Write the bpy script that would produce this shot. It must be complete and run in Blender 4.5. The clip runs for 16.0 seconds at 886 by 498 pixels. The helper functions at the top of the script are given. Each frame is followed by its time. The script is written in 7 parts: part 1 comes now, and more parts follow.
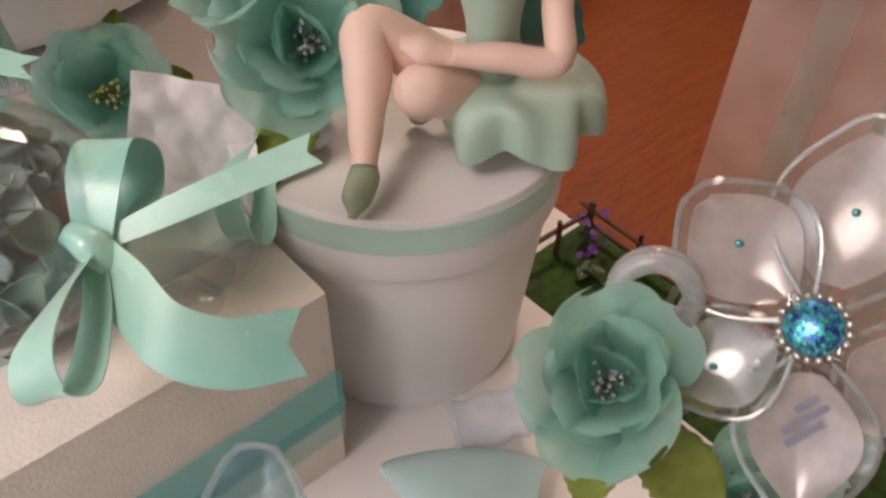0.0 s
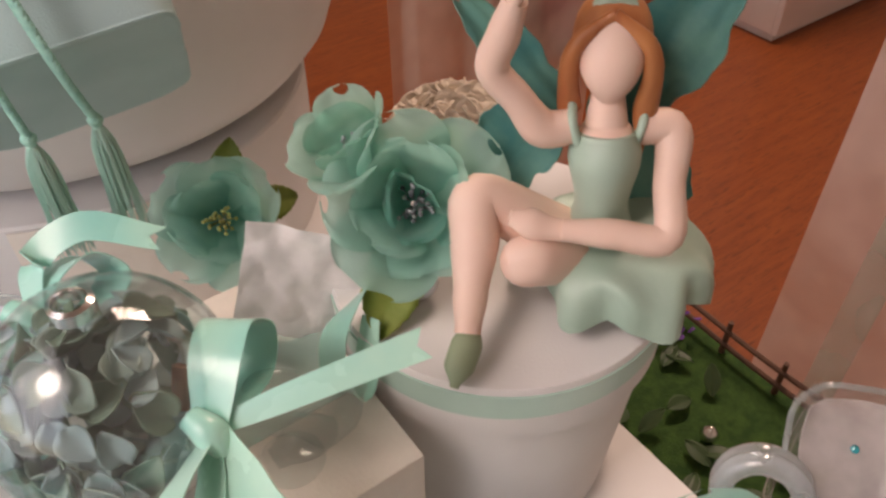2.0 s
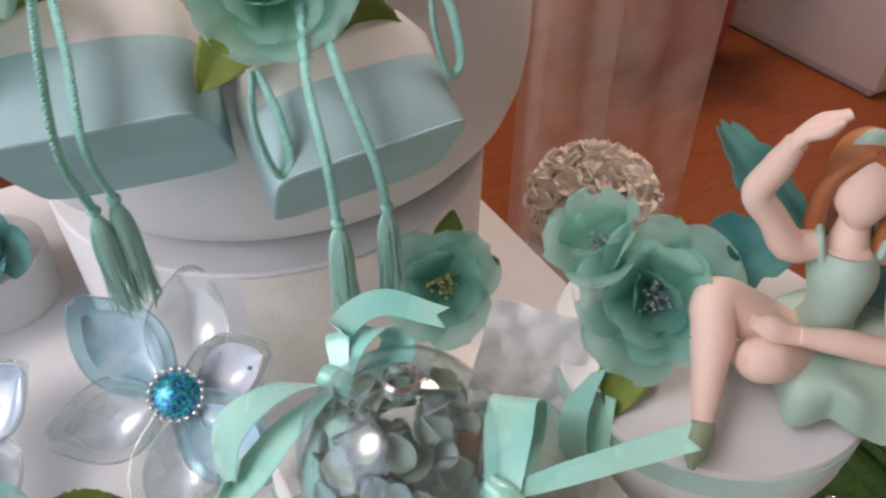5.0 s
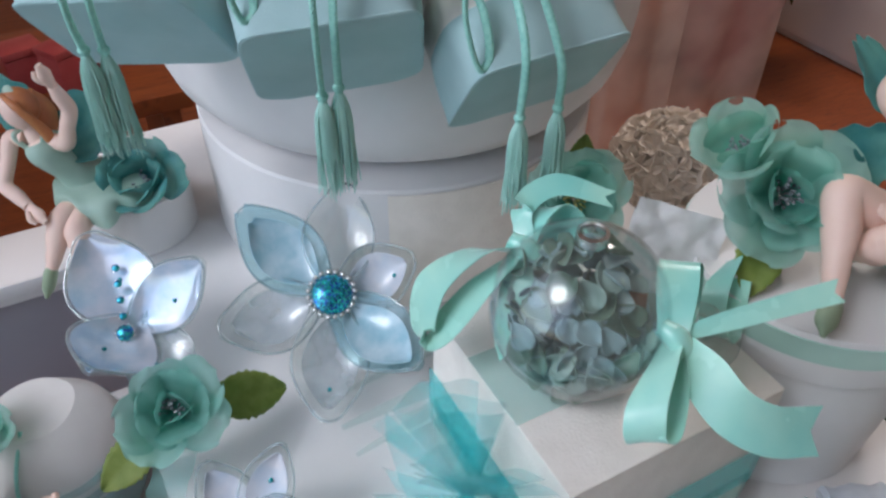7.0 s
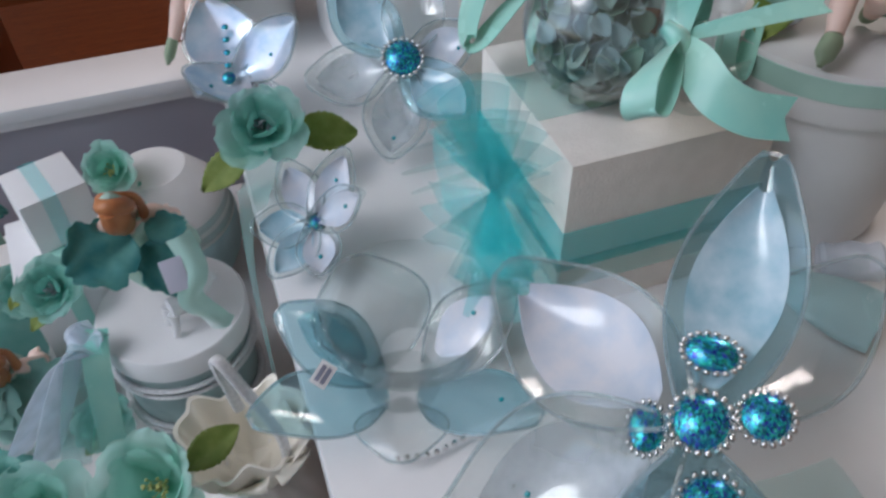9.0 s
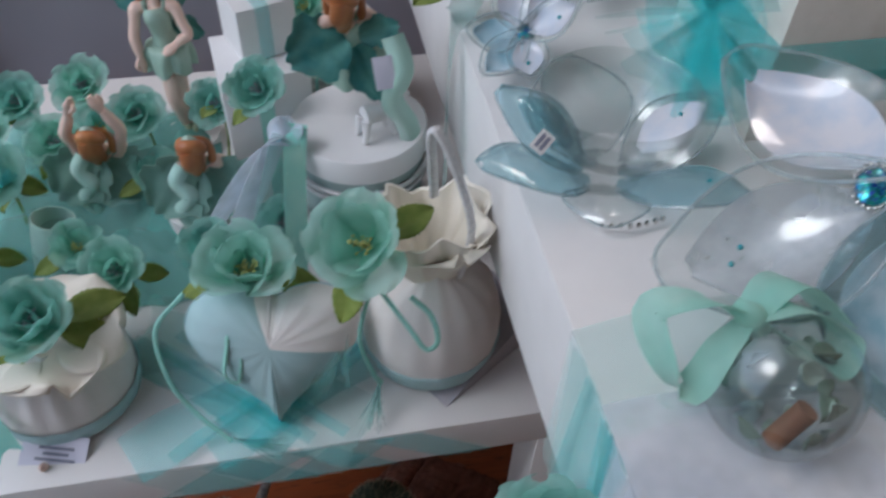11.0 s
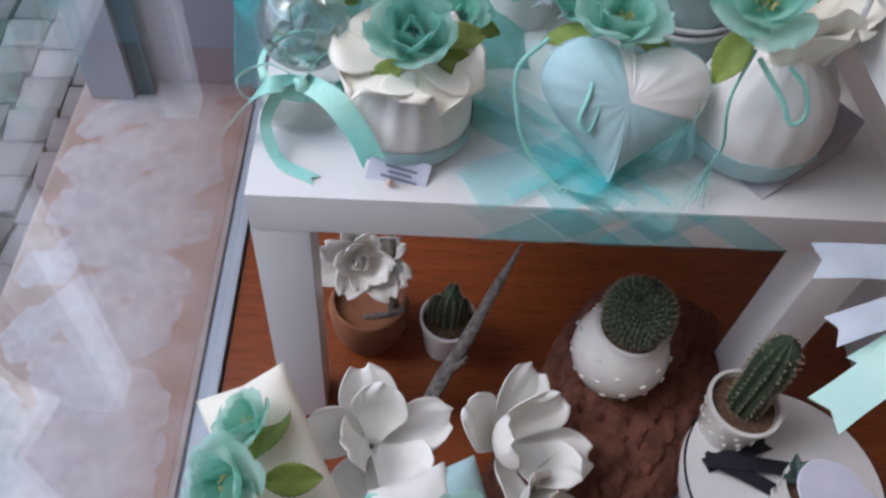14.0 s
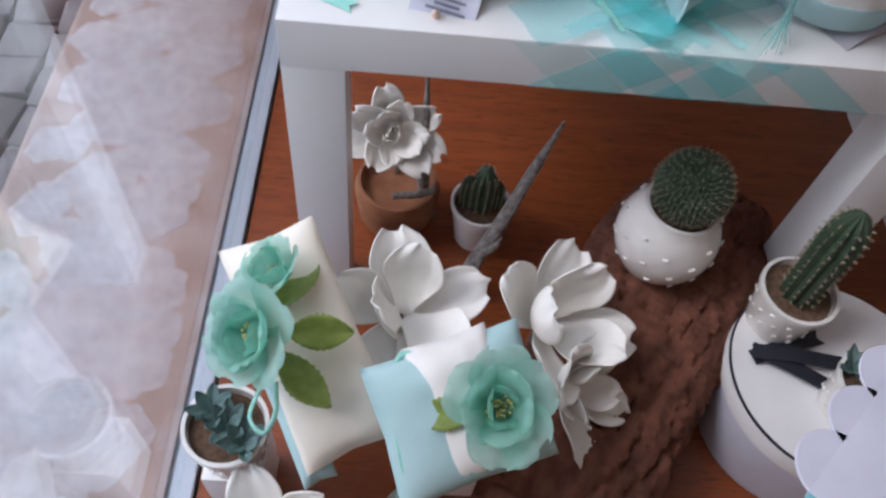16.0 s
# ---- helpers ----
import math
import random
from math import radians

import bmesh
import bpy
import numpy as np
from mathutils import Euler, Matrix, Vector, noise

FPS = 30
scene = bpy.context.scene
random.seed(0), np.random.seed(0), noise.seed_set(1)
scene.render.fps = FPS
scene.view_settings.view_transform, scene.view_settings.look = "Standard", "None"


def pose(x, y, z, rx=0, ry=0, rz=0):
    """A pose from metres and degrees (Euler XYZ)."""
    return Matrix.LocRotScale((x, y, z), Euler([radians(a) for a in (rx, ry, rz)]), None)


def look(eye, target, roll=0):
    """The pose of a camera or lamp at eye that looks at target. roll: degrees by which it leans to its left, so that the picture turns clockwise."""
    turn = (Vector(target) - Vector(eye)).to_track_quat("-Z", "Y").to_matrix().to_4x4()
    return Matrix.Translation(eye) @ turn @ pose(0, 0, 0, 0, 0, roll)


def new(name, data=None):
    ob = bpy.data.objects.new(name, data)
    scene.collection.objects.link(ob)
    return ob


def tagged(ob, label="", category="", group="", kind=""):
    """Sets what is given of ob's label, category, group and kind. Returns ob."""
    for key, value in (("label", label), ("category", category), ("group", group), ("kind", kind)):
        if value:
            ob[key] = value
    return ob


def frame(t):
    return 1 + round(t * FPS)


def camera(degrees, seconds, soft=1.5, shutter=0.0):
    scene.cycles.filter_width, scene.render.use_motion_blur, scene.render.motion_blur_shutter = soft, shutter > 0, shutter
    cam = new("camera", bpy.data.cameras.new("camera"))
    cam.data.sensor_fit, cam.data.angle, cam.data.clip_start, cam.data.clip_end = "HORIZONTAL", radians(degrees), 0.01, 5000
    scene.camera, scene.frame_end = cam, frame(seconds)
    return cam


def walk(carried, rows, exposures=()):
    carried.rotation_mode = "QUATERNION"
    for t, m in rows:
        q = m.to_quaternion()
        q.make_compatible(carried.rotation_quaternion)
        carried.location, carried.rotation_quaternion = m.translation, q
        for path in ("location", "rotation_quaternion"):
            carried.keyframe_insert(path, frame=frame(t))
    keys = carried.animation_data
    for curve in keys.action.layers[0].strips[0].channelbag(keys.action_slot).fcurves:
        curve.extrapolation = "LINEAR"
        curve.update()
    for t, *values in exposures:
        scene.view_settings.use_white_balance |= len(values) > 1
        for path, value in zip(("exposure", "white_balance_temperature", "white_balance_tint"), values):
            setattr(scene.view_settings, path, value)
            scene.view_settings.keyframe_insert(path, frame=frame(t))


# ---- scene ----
cam = camera(59.5, 16.0, soft=2.4, shutter=0.5)
PATH = [
    (0, (0.7412, -0.1465, 1.093), (1.7142, 0.9133, -0.296), 1.8),
    (0.5, (0.7595, -0.1404, 1.1), (1.6812, 0.9846, -0.274), 0.7),
    (1, (0.76, -0.1284, 1.115), (1.6593, 1.0222, -0.252), 0.3),
    (1.5, (0.7618, -0.1165, 1.128), (1.6319, 1.0632, -0.233), -0.3),
    (2, (0.7574, -0.1033, 1.143), (1.6067, 1.0969, -0.214), -0.7),
    (2.5, (0.7527, -0.0929, 1.155), (1.5907, 1.1226, -0.195), -0.5),
    (3, (0.7433, -0.0799, 1.17), (1.5698, 1.1416, -0.181), -0.3),
    (3.5, (0.7277, -0.072, 1.175), (1.5551, 1.1736, -0.153), 0.6),
    (4, (0.7102, -0.0618, 1.188), (1.501, 1.2093, -0.138), 0.2),
    (4.2, (0.7034, -0.0583, 1.191), (1.4868, 1.217, -0.137), 0.2),
    (6.3, (0.5897, -0.0666, 1.204), (1.3187, 1.2637, -0.1), 0.1),
    (6.5, (0.5755, -0.0745, 1.199), (1.3087, 1.2554, -0.102), 0.4),
    (7, (0.5491, -0.0976, 1.188), (1.2776, 1.2349, -0.113), 0.7),
    (7.5, (0.5462, -0.1349, 1.174), (1.2372, 1.1912, -0.154), 0.8),
    (8, (0.5412, -0.1948, 1.15), (1.1233, 1.1297, -0.231), 0.3),
    (8.2, (0.5361, -0.2107, 1.144), (1.0902, 1.1179, -0.245), 0.2),
    (10.3, (0.4524, -0.3291, 1.102), (0.7808, 1.0324, -0.326), -0.7),
    (10.5, (0.4345, -0.3373, 1.088), (0.7487, 1.0227, -0.344), 0.1),
    (11, (0.3849, -0.3589, 1.066), (0.6835, 0.9949, -0.376), 2.3),
    (11.5, (0.3344, -0.381, 1.05), (0.5919, 0.966, -0.406), 3.1),
    (12, (0.2797, -0.4042, 1.033), (0.4939, 0.9214, -0.449), 3.8),
    (12.5, (0.2213, -0.4199, 1.017), (0.4335, 0.8845, -0.484), 5.3),
    (13, (0.182, -0.4304, 1.003), (0.3561, 0.8401, -0.532), 6.2),
    (13.5, (0.1554, -0.4406, 0.994), (0.3041, 0.801, -0.567), 6.8),
    (14, (0.1301, -0.4524, 0.979), (0.2681, 0.7519, -0.611), 7.4),
    (14.5, (0.1238, -0.4667, 0.96), (0.2564, 0.7111, -0.651), 7.1),
    (15, (0.1185, -0.4854, 0.939), (0.2538, 0.6688, -0.689), 7.4),
    (15.5, (0.1129, -0.4912, 0.914), (0.2411, 0.6401, -0.73), 8.0),
    (16, (0.1096, -0.4888, 0.878), (0.2286, 0.6065, -0.791), 9.1),
]
walk(cam, [(t, look(eye, target, roll)) for t, eye, target, roll in PATH],
     [(0, -0.18, 7150, 26), (1.5, -0.12, 7350, 28), (4.2, -0.08, 6650, 24), (7, -0.36, 5650, 14), (10.5, -0.70, 5700, 14), (12.5, -0.46, 5700, 16), (16, 0.0, 5750, 16)])

# ---- light ----
world = bpy.data.worlds.new("sky_world")
scene.world = world
world.use_nodes = True
wn = world.node_tree.nodes
sky = wn.new("ShaderNodeTexSky")
sky.sky_type = "NISHITA"
sky.sun_disc = False
sky.sun_elevation, sky.sun_rotation = radians(49), radians(268)
sky.air_density, sky.dust_density = 1.2, 2.0
world.node_tree.links.new(sky.outputs[0], wn["Background"].inputs[0])
wn["Background"].inputs[1].default_value = 0.22

sun = new("sun", bpy.data.lights.new("sun", "SUN"))
sun.data.energy, sun.data.angle, sun.data.color = 0.95, radians(20), (1.0, 0.95, 0.88)
sun.matrix_world = look((-2.0, -0.08, 2.3), (0, 0, 0))


def added_area_light(eye, target, w, h, watts, colour):
    ob = new("added_area_light", bpy.data.lights.new("added_area_light", "AREA"))
    ob.data.shape, ob.data.size, ob.data.size_y = "RECTANGLE", w, h
    ob.data.energy, ob.data.color = watts, colour
    ob.matrix_world = look(eye, target)
    return ob


# Adds to the daylight through the west window.
added_area_light((-0.16, 0.25, 1.36), (1.0, 0.20, 0.70), 0.95, 1.6, 4.9, (0.95, 0.98, 1.0))
# Warm fill lamp under the ceiling, added without a fixture to brighten the floor.
added_area_light((2.3, 1.25, 2.72), (2.3, 1.25, 0.0), 1.2, 0.6, 56.0, (1.0, 0.84, 0.68))

# ---- materials ----


def mat(name, c1, c2=None, rough=0.5, scale=40.0, bump=0.1, fine=400.0, metal=0.0, spec=0.5, sheen=0.0, trans=0.0, ior=1.45,
        coat=0.0, alpha=1.0, sub=0.0, stretch=(1, 1, 1), vary=0.0):
    m = bpy.data.materials.new(name)
    m.use_nodes = True
    n, l = m.node_tree.nodes, m.node_tree.links
    b = n["Principled BSDF"]
    co = n.new("ShaderNodeTexCoord")
    mp = n.new("ShaderNodeMapping")
    mp.inputs["Scale"].default_value = stretch
    l.new(co.outputs["Object"], mp.inputs["Vector"])
    big, small = n.new("ShaderNodeTexNoise"), n.new("ShaderNodeTexNoise")
    big.inputs["Scale"].default_value, big.inputs["Detail"].default_value = scale, 5
    small.inputs["Scale"].default_value, small.inputs["Detail"].default_value = fine, 3
    for q in (big, small):
        l.new(mp.outputs[0], q.inputs["Vector"])
    mix = n.new("ShaderNodeMix")
    mix.data_type = "RGBA"
    mix.inputs[6].default_value = (*c1, 1)
    mix.inputs[7].default_value = (*(c2 or [v * 0.86 for v in c1]), 1)
    ramp = n.new("ShaderNodeMapRange")
    ramp.inputs[1].default_value, ramp.inputs[2].default_value = 0.35, 0.68
    l.new(big.outputs[0], ramp.inputs[0])
    l.new(ramp.outputs[0], mix.inputs[0])
    out = mix.outputs[2]
    if vary:
        info, hsv = n.new("ShaderNodeObjectInfo"), n.new("ShaderNodeHueSaturation")
        vr = n.new("ShaderNodeMapRange")
        vr.inputs[3].default_value, vr.inputs[4].default_value = 1 - vary, 1 + vary
        l.new(info.outputs["Random"], vr.inputs[0])
        l.new(vr.outputs[0], hsv.inputs["Value"])
        l.new(out, hsv.inputs["Color"])
        out = hsv.outputs[0]
    l.new(out, b.inputs["Base Color"])
    rr = n.new("ShaderNodeMapRange")
    rr.inputs[3].default_value, rr.inputs[4].default_value = max(rough - 0.07, 0.0), min(rough + 0.07, 1.0)
    if trans < 0.5:
        l.new(small.outputs[0], rr.inputs[0])
        l.new(rr.outputs[0], b.inputs["Roughness"])
    else:
        b.inputs["Roughness"].default_value = rough
    if bump:
        bp = n.new("ShaderNodeBump")
        bp.inputs["Strength"].default_value, bp.inputs["Distance"].default_value = bump, 0.001
        l.new(small.outputs[0], bp.inputs["Height"])
        l.new(bp.outputs[0], b.inputs["Normal"])
    for key, v in (("Metallic", metal), ("Specular IOR Level", spec), ("Sheen Weight", sheen), ("Transmission Weight", trans), ("IOR", ior),
                   ("Coat Weight", coat), ("Alpha", alpha)):
        b.inputs[key].default_value = v
    if sub:
        b.inputs["Subsurface Weight"].default_value = sub
        b.inputs["Subsurface Radius"].default_value = (0.006, 0.004, 0.003)
    return m


def cloth(name, c1, c2, see=0.3, rough=0.6, wave=0.0, fold=25.0, vary=0.0, edge=(0.5, 0.7)):
    """Thin fabric: part of the light goes straight through, part is scattered on both sides."""
    m = mat(name, c1, c2, rough, fold, 0.25, 900.0, sheen=0.3, vary=vary)
    n, l = m.node_tree.nodes, m.node_tree.links
    b, out = n["Principled BSDF"], n["Material Output"]
    tr, tl = n.new("ShaderNodeBsdfTransparent"), n.new("ShaderNodeBsdfTranslucent")
    src = b.inputs["Base Color"].links[0].from_socket
    l.new(src, tl.inputs["Color"])
    s1, s2 = n.new("ShaderNodeMixShader"), n.new("ShaderNodeMixShader")
    s1.inputs[0].default_value = 0.35
    l.new(b.outputs[0], s1.inputs[1])
    l.new(tl.outputs[0], s1.inputs[2])
    s2.inputs[0].default_value = see
    if wave:
        nz = n.new("ShaderNodeTexNoise")
        nz.inputs["Scale"].default_value = wave
        mr = n.new("ShaderNodeMapRange")
        mr.inputs[1].default_value, mr.inputs[2].default_value = 0.35, 0.65
        mr.inputs[3].default_value, mr.inputs[4].default_value = max(see - 0.10, 0), min(see + 0.10, 1)
        co = n.new("ShaderNodeTexCoord")
        l.new(co.outputs["Object"], nz.inputs["Vector"])
        l.new(nz.outputs[0], mr.inputs[0])
        l.new(mr.outputs[0], s2.inputs[0])
    l.new(s1.outputs[0], s2.inputs[1])
    l.new(tr.outputs[0], s2.inputs[2])
    l.new(s2.outputs[0], out.inputs["Surface"])
    return m


def glitter(name, c1, c2):
    m = mat(name, c1, c2, 0.25, 300, 0.0, 600, metal=0.6, coat=0.6)
    n, l = m.node_tree.nodes, m.node_tree.links
    v = n.new("ShaderNodeTexVoronoi")
    v.inputs["Scale"].default_value = 700
    co = n.new("ShaderNodeTexCoord")
    l.new(co.outputs["Object"], v.inputs["Vector"])
    hs = n.new("ShaderNodeHueSaturation")
    sp = n.new("ShaderNodeSeparateColor")
    l.new(v.outputs["Color"], sp.inputs[0])
    mr = n.new("ShaderNodeMapRange")
    mr.inputs[3].default_value, mr.inputs[4].default_value = 0.36, 0.58
    l.new(sp.outputs[0], mr.inputs[0])
    l.new(mr.outputs[0], hs.inputs["Hue"])
    mv = n.new("ShaderNodeMapRange")
    mv.inputs[3].default_value, mv.inputs[4].default_value = 0.35, 1.8
    l.new(sp.outputs[1], mv.inputs[0])
    l.new(mv.outputs[0], hs.inputs["Value"])
    b = n["Principled BSDF"]
    l.new(b.inputs["Base Color"].links[0].from_socket, hs.inputs["Color"])
    l.new(hs.outputs[0], b.inputs["Base Color"])
    bp = n.new("ShaderNodeBump")
    bp.inputs["Strength"].default_value, bp.inputs["Distance"].default_value = 0.8, 0.001
    l.new(sp.outputs[2], bp.inputs["Height"])
    l.new(bp.outputs[0], b.inputs["Normal"])
    return m


def planks(name, c1, c2, c3, length=1.2, width=0.13, turn=0.0):
    m = mat(name, c1, c2, 0.38, 6, 0.08, 90, coat=0.15, stretch=(1.0, 9.0, 1.0))
    n, l = m.node_tree.nodes, m.node_tree.links
    mp = n["Mapping"]
    mp.inputs["Rotation"].default_value = (0, 0, turn)
    b = n["Principled BSDF"]
    old = b.inputs["Base Color"].links[0].from_socket
    nz = n.new("ShaderNodeTexNoise")
    nz.inputs["Scale"].default_value, nz.inputs["Detail"].default_value, nz.inputs["Distortion"].default_value = 22, 8, 1.2
    l.new(mp.outputs[0], nz.inputs["Vector"])
    mr = n.new("ShaderNodeMapRange")
    mr.inputs[1].default_value, mr.inputs[2].default_value = 0.52, 0.75
    l.new(nz.outputs[0], mr.inputs[0])
    mx = n.new("ShaderNodeMix")
    mx.data_type = "RGBA"
    mx.inputs[7].default_value = (*c3, 1)
    l.new(mr.outputs[0], mx.inputs[0])
    l.new(old, mx.inputs[6])
    l.new(mx.outputs[2], b.inputs["Base Color"])
    return m


WHITE = mat("white_lacquer", (0.80, 0.78, 0.76), (0.76, 0.74, 0.72), 0.35, 8, 0.03, 500)
PAPER = mat("white_paper", (0.80, 0.79, 0.78), (0.74, 0.73, 0.72), 0.65, 14, 0.15, 700)
CARD = mat("ivory_embossed_card", (0.86, 0.81, 0.74), (0.80, 0.75, 0.68), 0.55, 60, 0.5, 520)
SATIN = mat("mint_satin", (0.26, 0.66, 0.58), (0.46, 0.78, 0.64), 0.26, 16, 0.0, 40, sheen=0.4, spec=0.7, coat=0.15)
SHEER = cloth("sheer_mint_ribbon", (0.40, 0.76, 0.66), (0.54, 0.84, 0.74), 0.30, 0.35, 30.0)
SATIN_DULL = mat("sage_satin", (0.38, 0.60, 0.52), (0.44, 0.66, 0.57), 0.33, 25, 0.12, 900, sheen=0.5)
TULLE = cloth("turquoise_tulle", (0.05, 0.74, 0.77), (0.14, 0.81, 0.82), 0.72, 0.7)
TULLE_PALE = cloth("pale_mint_tulle", (0.40, 0.80, 0.75), (0.50, 0.84, 0.80), 0.77, 0.7)
TULLE_CURTAIN = cloth("pink_white_tulle", (0.90, 0.80, 0.76), (0.84, 0.74, 0.70), 0.55, 0.8, 9.0)
ORGANZA = cloth("white_organza", (0.84, 0.88, 0.94), (0.72, 0.80, 0.90), 0.46, 0.4, 30.0)


def petal_cloth(name, deep, pale, edge, see):
    """Dyed chiffon petal: deep at its root, paling towards its rim."""
    m = cloth(name, deep, pale, see, 0.65, 0.0, 60.0, 0.12)
    n, l = m.node_tree.nodes, m.node_tree.links
    b, tl = n["Principled BSDF"], n["Translucent BSDF"]
    src = b.inputs["Base Color"].links[0].from_socket
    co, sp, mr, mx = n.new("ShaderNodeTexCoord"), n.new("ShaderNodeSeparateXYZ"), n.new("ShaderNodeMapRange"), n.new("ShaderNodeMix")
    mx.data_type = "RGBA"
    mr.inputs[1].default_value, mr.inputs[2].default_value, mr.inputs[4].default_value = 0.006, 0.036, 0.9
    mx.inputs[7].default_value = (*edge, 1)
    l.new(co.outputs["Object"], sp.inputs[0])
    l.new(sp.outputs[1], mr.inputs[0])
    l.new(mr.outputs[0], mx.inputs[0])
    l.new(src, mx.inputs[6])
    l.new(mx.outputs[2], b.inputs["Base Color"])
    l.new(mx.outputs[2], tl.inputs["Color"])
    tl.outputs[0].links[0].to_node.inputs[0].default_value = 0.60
    return m


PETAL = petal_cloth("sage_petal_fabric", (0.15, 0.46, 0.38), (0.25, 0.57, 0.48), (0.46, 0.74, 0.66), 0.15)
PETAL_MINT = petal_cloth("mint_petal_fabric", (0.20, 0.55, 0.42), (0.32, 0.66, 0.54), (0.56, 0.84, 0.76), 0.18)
PETAL_IVORY = mat("ivory_petal_felt", (0.93, 0.91, 0.86), (0.88, 0.86, 0.80), 0.7, 40, 0.2, 900)
PETAL_CREAM = mat("cream_petal_fabric", (0.95, 0.88, 0.78), (0.90, 0.82, 0.71), 0.75, 60, 0.2, 900, vary=0.05)
SILK = mat("pale_mint_silk", (0.48, 0.76, 0.68), (0.40, 0.68, 0.60), 0.5, 200, 0.5, 1500, stretch=(1, 1, 0.06))
LEAF = cloth("olive_leaf_fabric", (0.22, 0.30, 0.05), (0.33, 0.39, 0.09), 0.0, 0.55, 0.0, 80.0, 0.15)
STAMEN = mat("dark_stamen", (0.06, 0.08, 0.10), (0.42, 0.44, 0.46), 0.5, 300, 0.2, 900)
STAMEN_GOLD = mat("yellow_green_stamen", (0.62, 0.60, 0.22), (0.22, 0.24, 0.07), 0.5, 300, 0.2, 900)
SKIN = mat("matte_porcelain_skin", (0.80, 0.58, 0.48), (0.84, 0.63, 0.53), 0.5, 30, 0.03, 500, sub=0.1)
DRESS = mat("sage_glazed_dress", (0.33, 0.48, 0.39), (0.41, 0.55, 0.46), 0.42, 30, 0.1, 300)
HAIR = mat("copper_painted_hair", (0.38, 0.13, 0.05), (0.52, 0.22, 0.08), 0.4, 60, 0.3, 250, stretch=(1, 1, 0.3))
WING = cloth("deep_teal_wing_fabric", (0.05, 0.26, 0.26), (0.17, 0.44, 0.37), 0.08, 0.6, 0.0, 34.0)
WING_SAGE = cloth("sage_wing_fabric", (0.24, 0.44, 0.37), (0.34, 0.55, 0.47), 0.10, 0.6, 0.0, 34.0)
SHOE = mat("olive_painted_shoe", (0.32, 0.40, 0.26), (0.28, 0.36, 0.24), 0.45, 40, 0.05)


def thin_glass(name, tint, haze=0.0, milk=(0.8, 0.85, 0.88), gloss=0.03, ior=1.5, scale=30.0):
    """Clear glass seen through its thin wall: straight-through light, a Fresnel gloss and, where wanted, a milky part."""
    m = bpy.data.materials.new(name)
    m.use_nodes = True
    n, l = m.node_tree.nodes, m.node_tree.links
    out = n["Material Output"]
    n.remove(n["Principled BSDF"])
    tr, gl, fr, s1 = n.new("ShaderNodeBsdfTransparent"), n.new("ShaderNodeBsdfGlossy"), n.new("ShaderNodeLayerWeight"), n.new("ShaderNodeMixShader")
    tr.inputs["Color"].default_value = (*tint, 1)
    gl.inputs["Roughness"].default_value = gloss
    fr.inputs["Blend"].default_value = 0.5
    pw, mad = n.new("ShaderNodeMath"), n.new("ShaderNodeMath")
    pw.operation, mad.operation = "POWER", "MULTIPLY_ADD"
    pw.inputs[1].default_value, mad.inputs[1].default_value, mad.inputs[2].default_value = 4.0, 0.80, 0.07
    l.new(fr.outputs["Facing"], pw.inputs[0])
    l.new(pw.outputs[0], mad.inputs[0])
    body = tr.outputs[0]
    if haze:
        df, tl, s0, s2 = n.new("ShaderNodeBsdfDiffuse"), n.new("ShaderNodeBsdfTranslucent"), n.new("ShaderNodeMixShader"), n.new("ShaderNodeMixShader")
        co, nz, mr = n.new("ShaderNodeTexCoord"), n.new("ShaderNodeTexNoise"), n.new("ShaderNodeMapRange")
        nz.inputs["Scale"].default_value, nz.inputs["Detail"].default_value = scale, 4
        mr.inputs[1].default_value, mr.inputs[2].default_value = 0.3, 0.7
        mr.inputs[3].default_value, mr.inputs[4].default_value = haze * 0.6, min(haze * 1.4, 1)
        l.new(co.outputs["Object"], nz.inputs["Vector"])
        l.new(nz.outputs[0], mr.inputs[0])
        for q in (df, tl):
            q.inputs["Color"].default_value = (*milk, 1)
        l.new(df.outputs[0], s0.inputs[1])
        l.new(tl.outputs[0], s0.inputs[2])
        l.new(mr.outputs[0], s2.inputs[0])
        l.new(tr.outputs[0], s2.inputs[1])
        l.new(s0.outputs[0], s2.inputs[2])
        body = s2.outputs[0]
    l.new(mad.outputs[0], s1.inputs[0])
    l.new(body, s1.inputs[1])
    l.new(gl.outputs[0], s1.inputs[2])
    l.new(s1.outputs[0], out.inputs["Surface"])
    return m


GLASS = thin_glass("clear_glass", (0.965, 0.985, 0.98), 0.03)
GLASS_BALL = thin_glass("ball_glass", (0.93, 0.97, 0.97), 0.04)
PANE = thin_glass("window_glass", (0.97, 0.985, 0.98))
GLASS_BLUE = thin_glass("blue_tinted_glass", (0.76, 0.91, 0.94), 0.10, (0.55, 0.73, 0.80))
GLASS_MILK = thin_glass("milky_white_glass", (0.93, 0.96, 0.97), 0.34, (0.80, 0.83, 0.86))
GLASS_RIM = thin_glass("pale_glass_rim", (0.88, 0.94, 0.95), 0.25, (0.78, 0.84, 0.86))
ENAMEL = mat("white_enamel", (0.68, 0.69, 0.73), (0.52, 0.60, 0.70), 0.18, 50, 0.05, coat=0.6)
PEARL = mat("pearly_blue_white_enamel", (0.78, 0.82, 0.90), (0.44, 0.60, 0.76), 0.14, 45, 0.05, metal=0.35, coat=0.8)
ENAMEL_BLUE = mat("mottled_blue_enamel", (0.30, 0.52, 0.62), (0.55, 0.70, 0.77), 0.2, 55, 0.05, coat=0.7)
PAINTED = thin_glass("thin_white_paint", (0.90, 0.90, 0.90), 0.62, (0.74, 0.70, 0.69), 0.12)
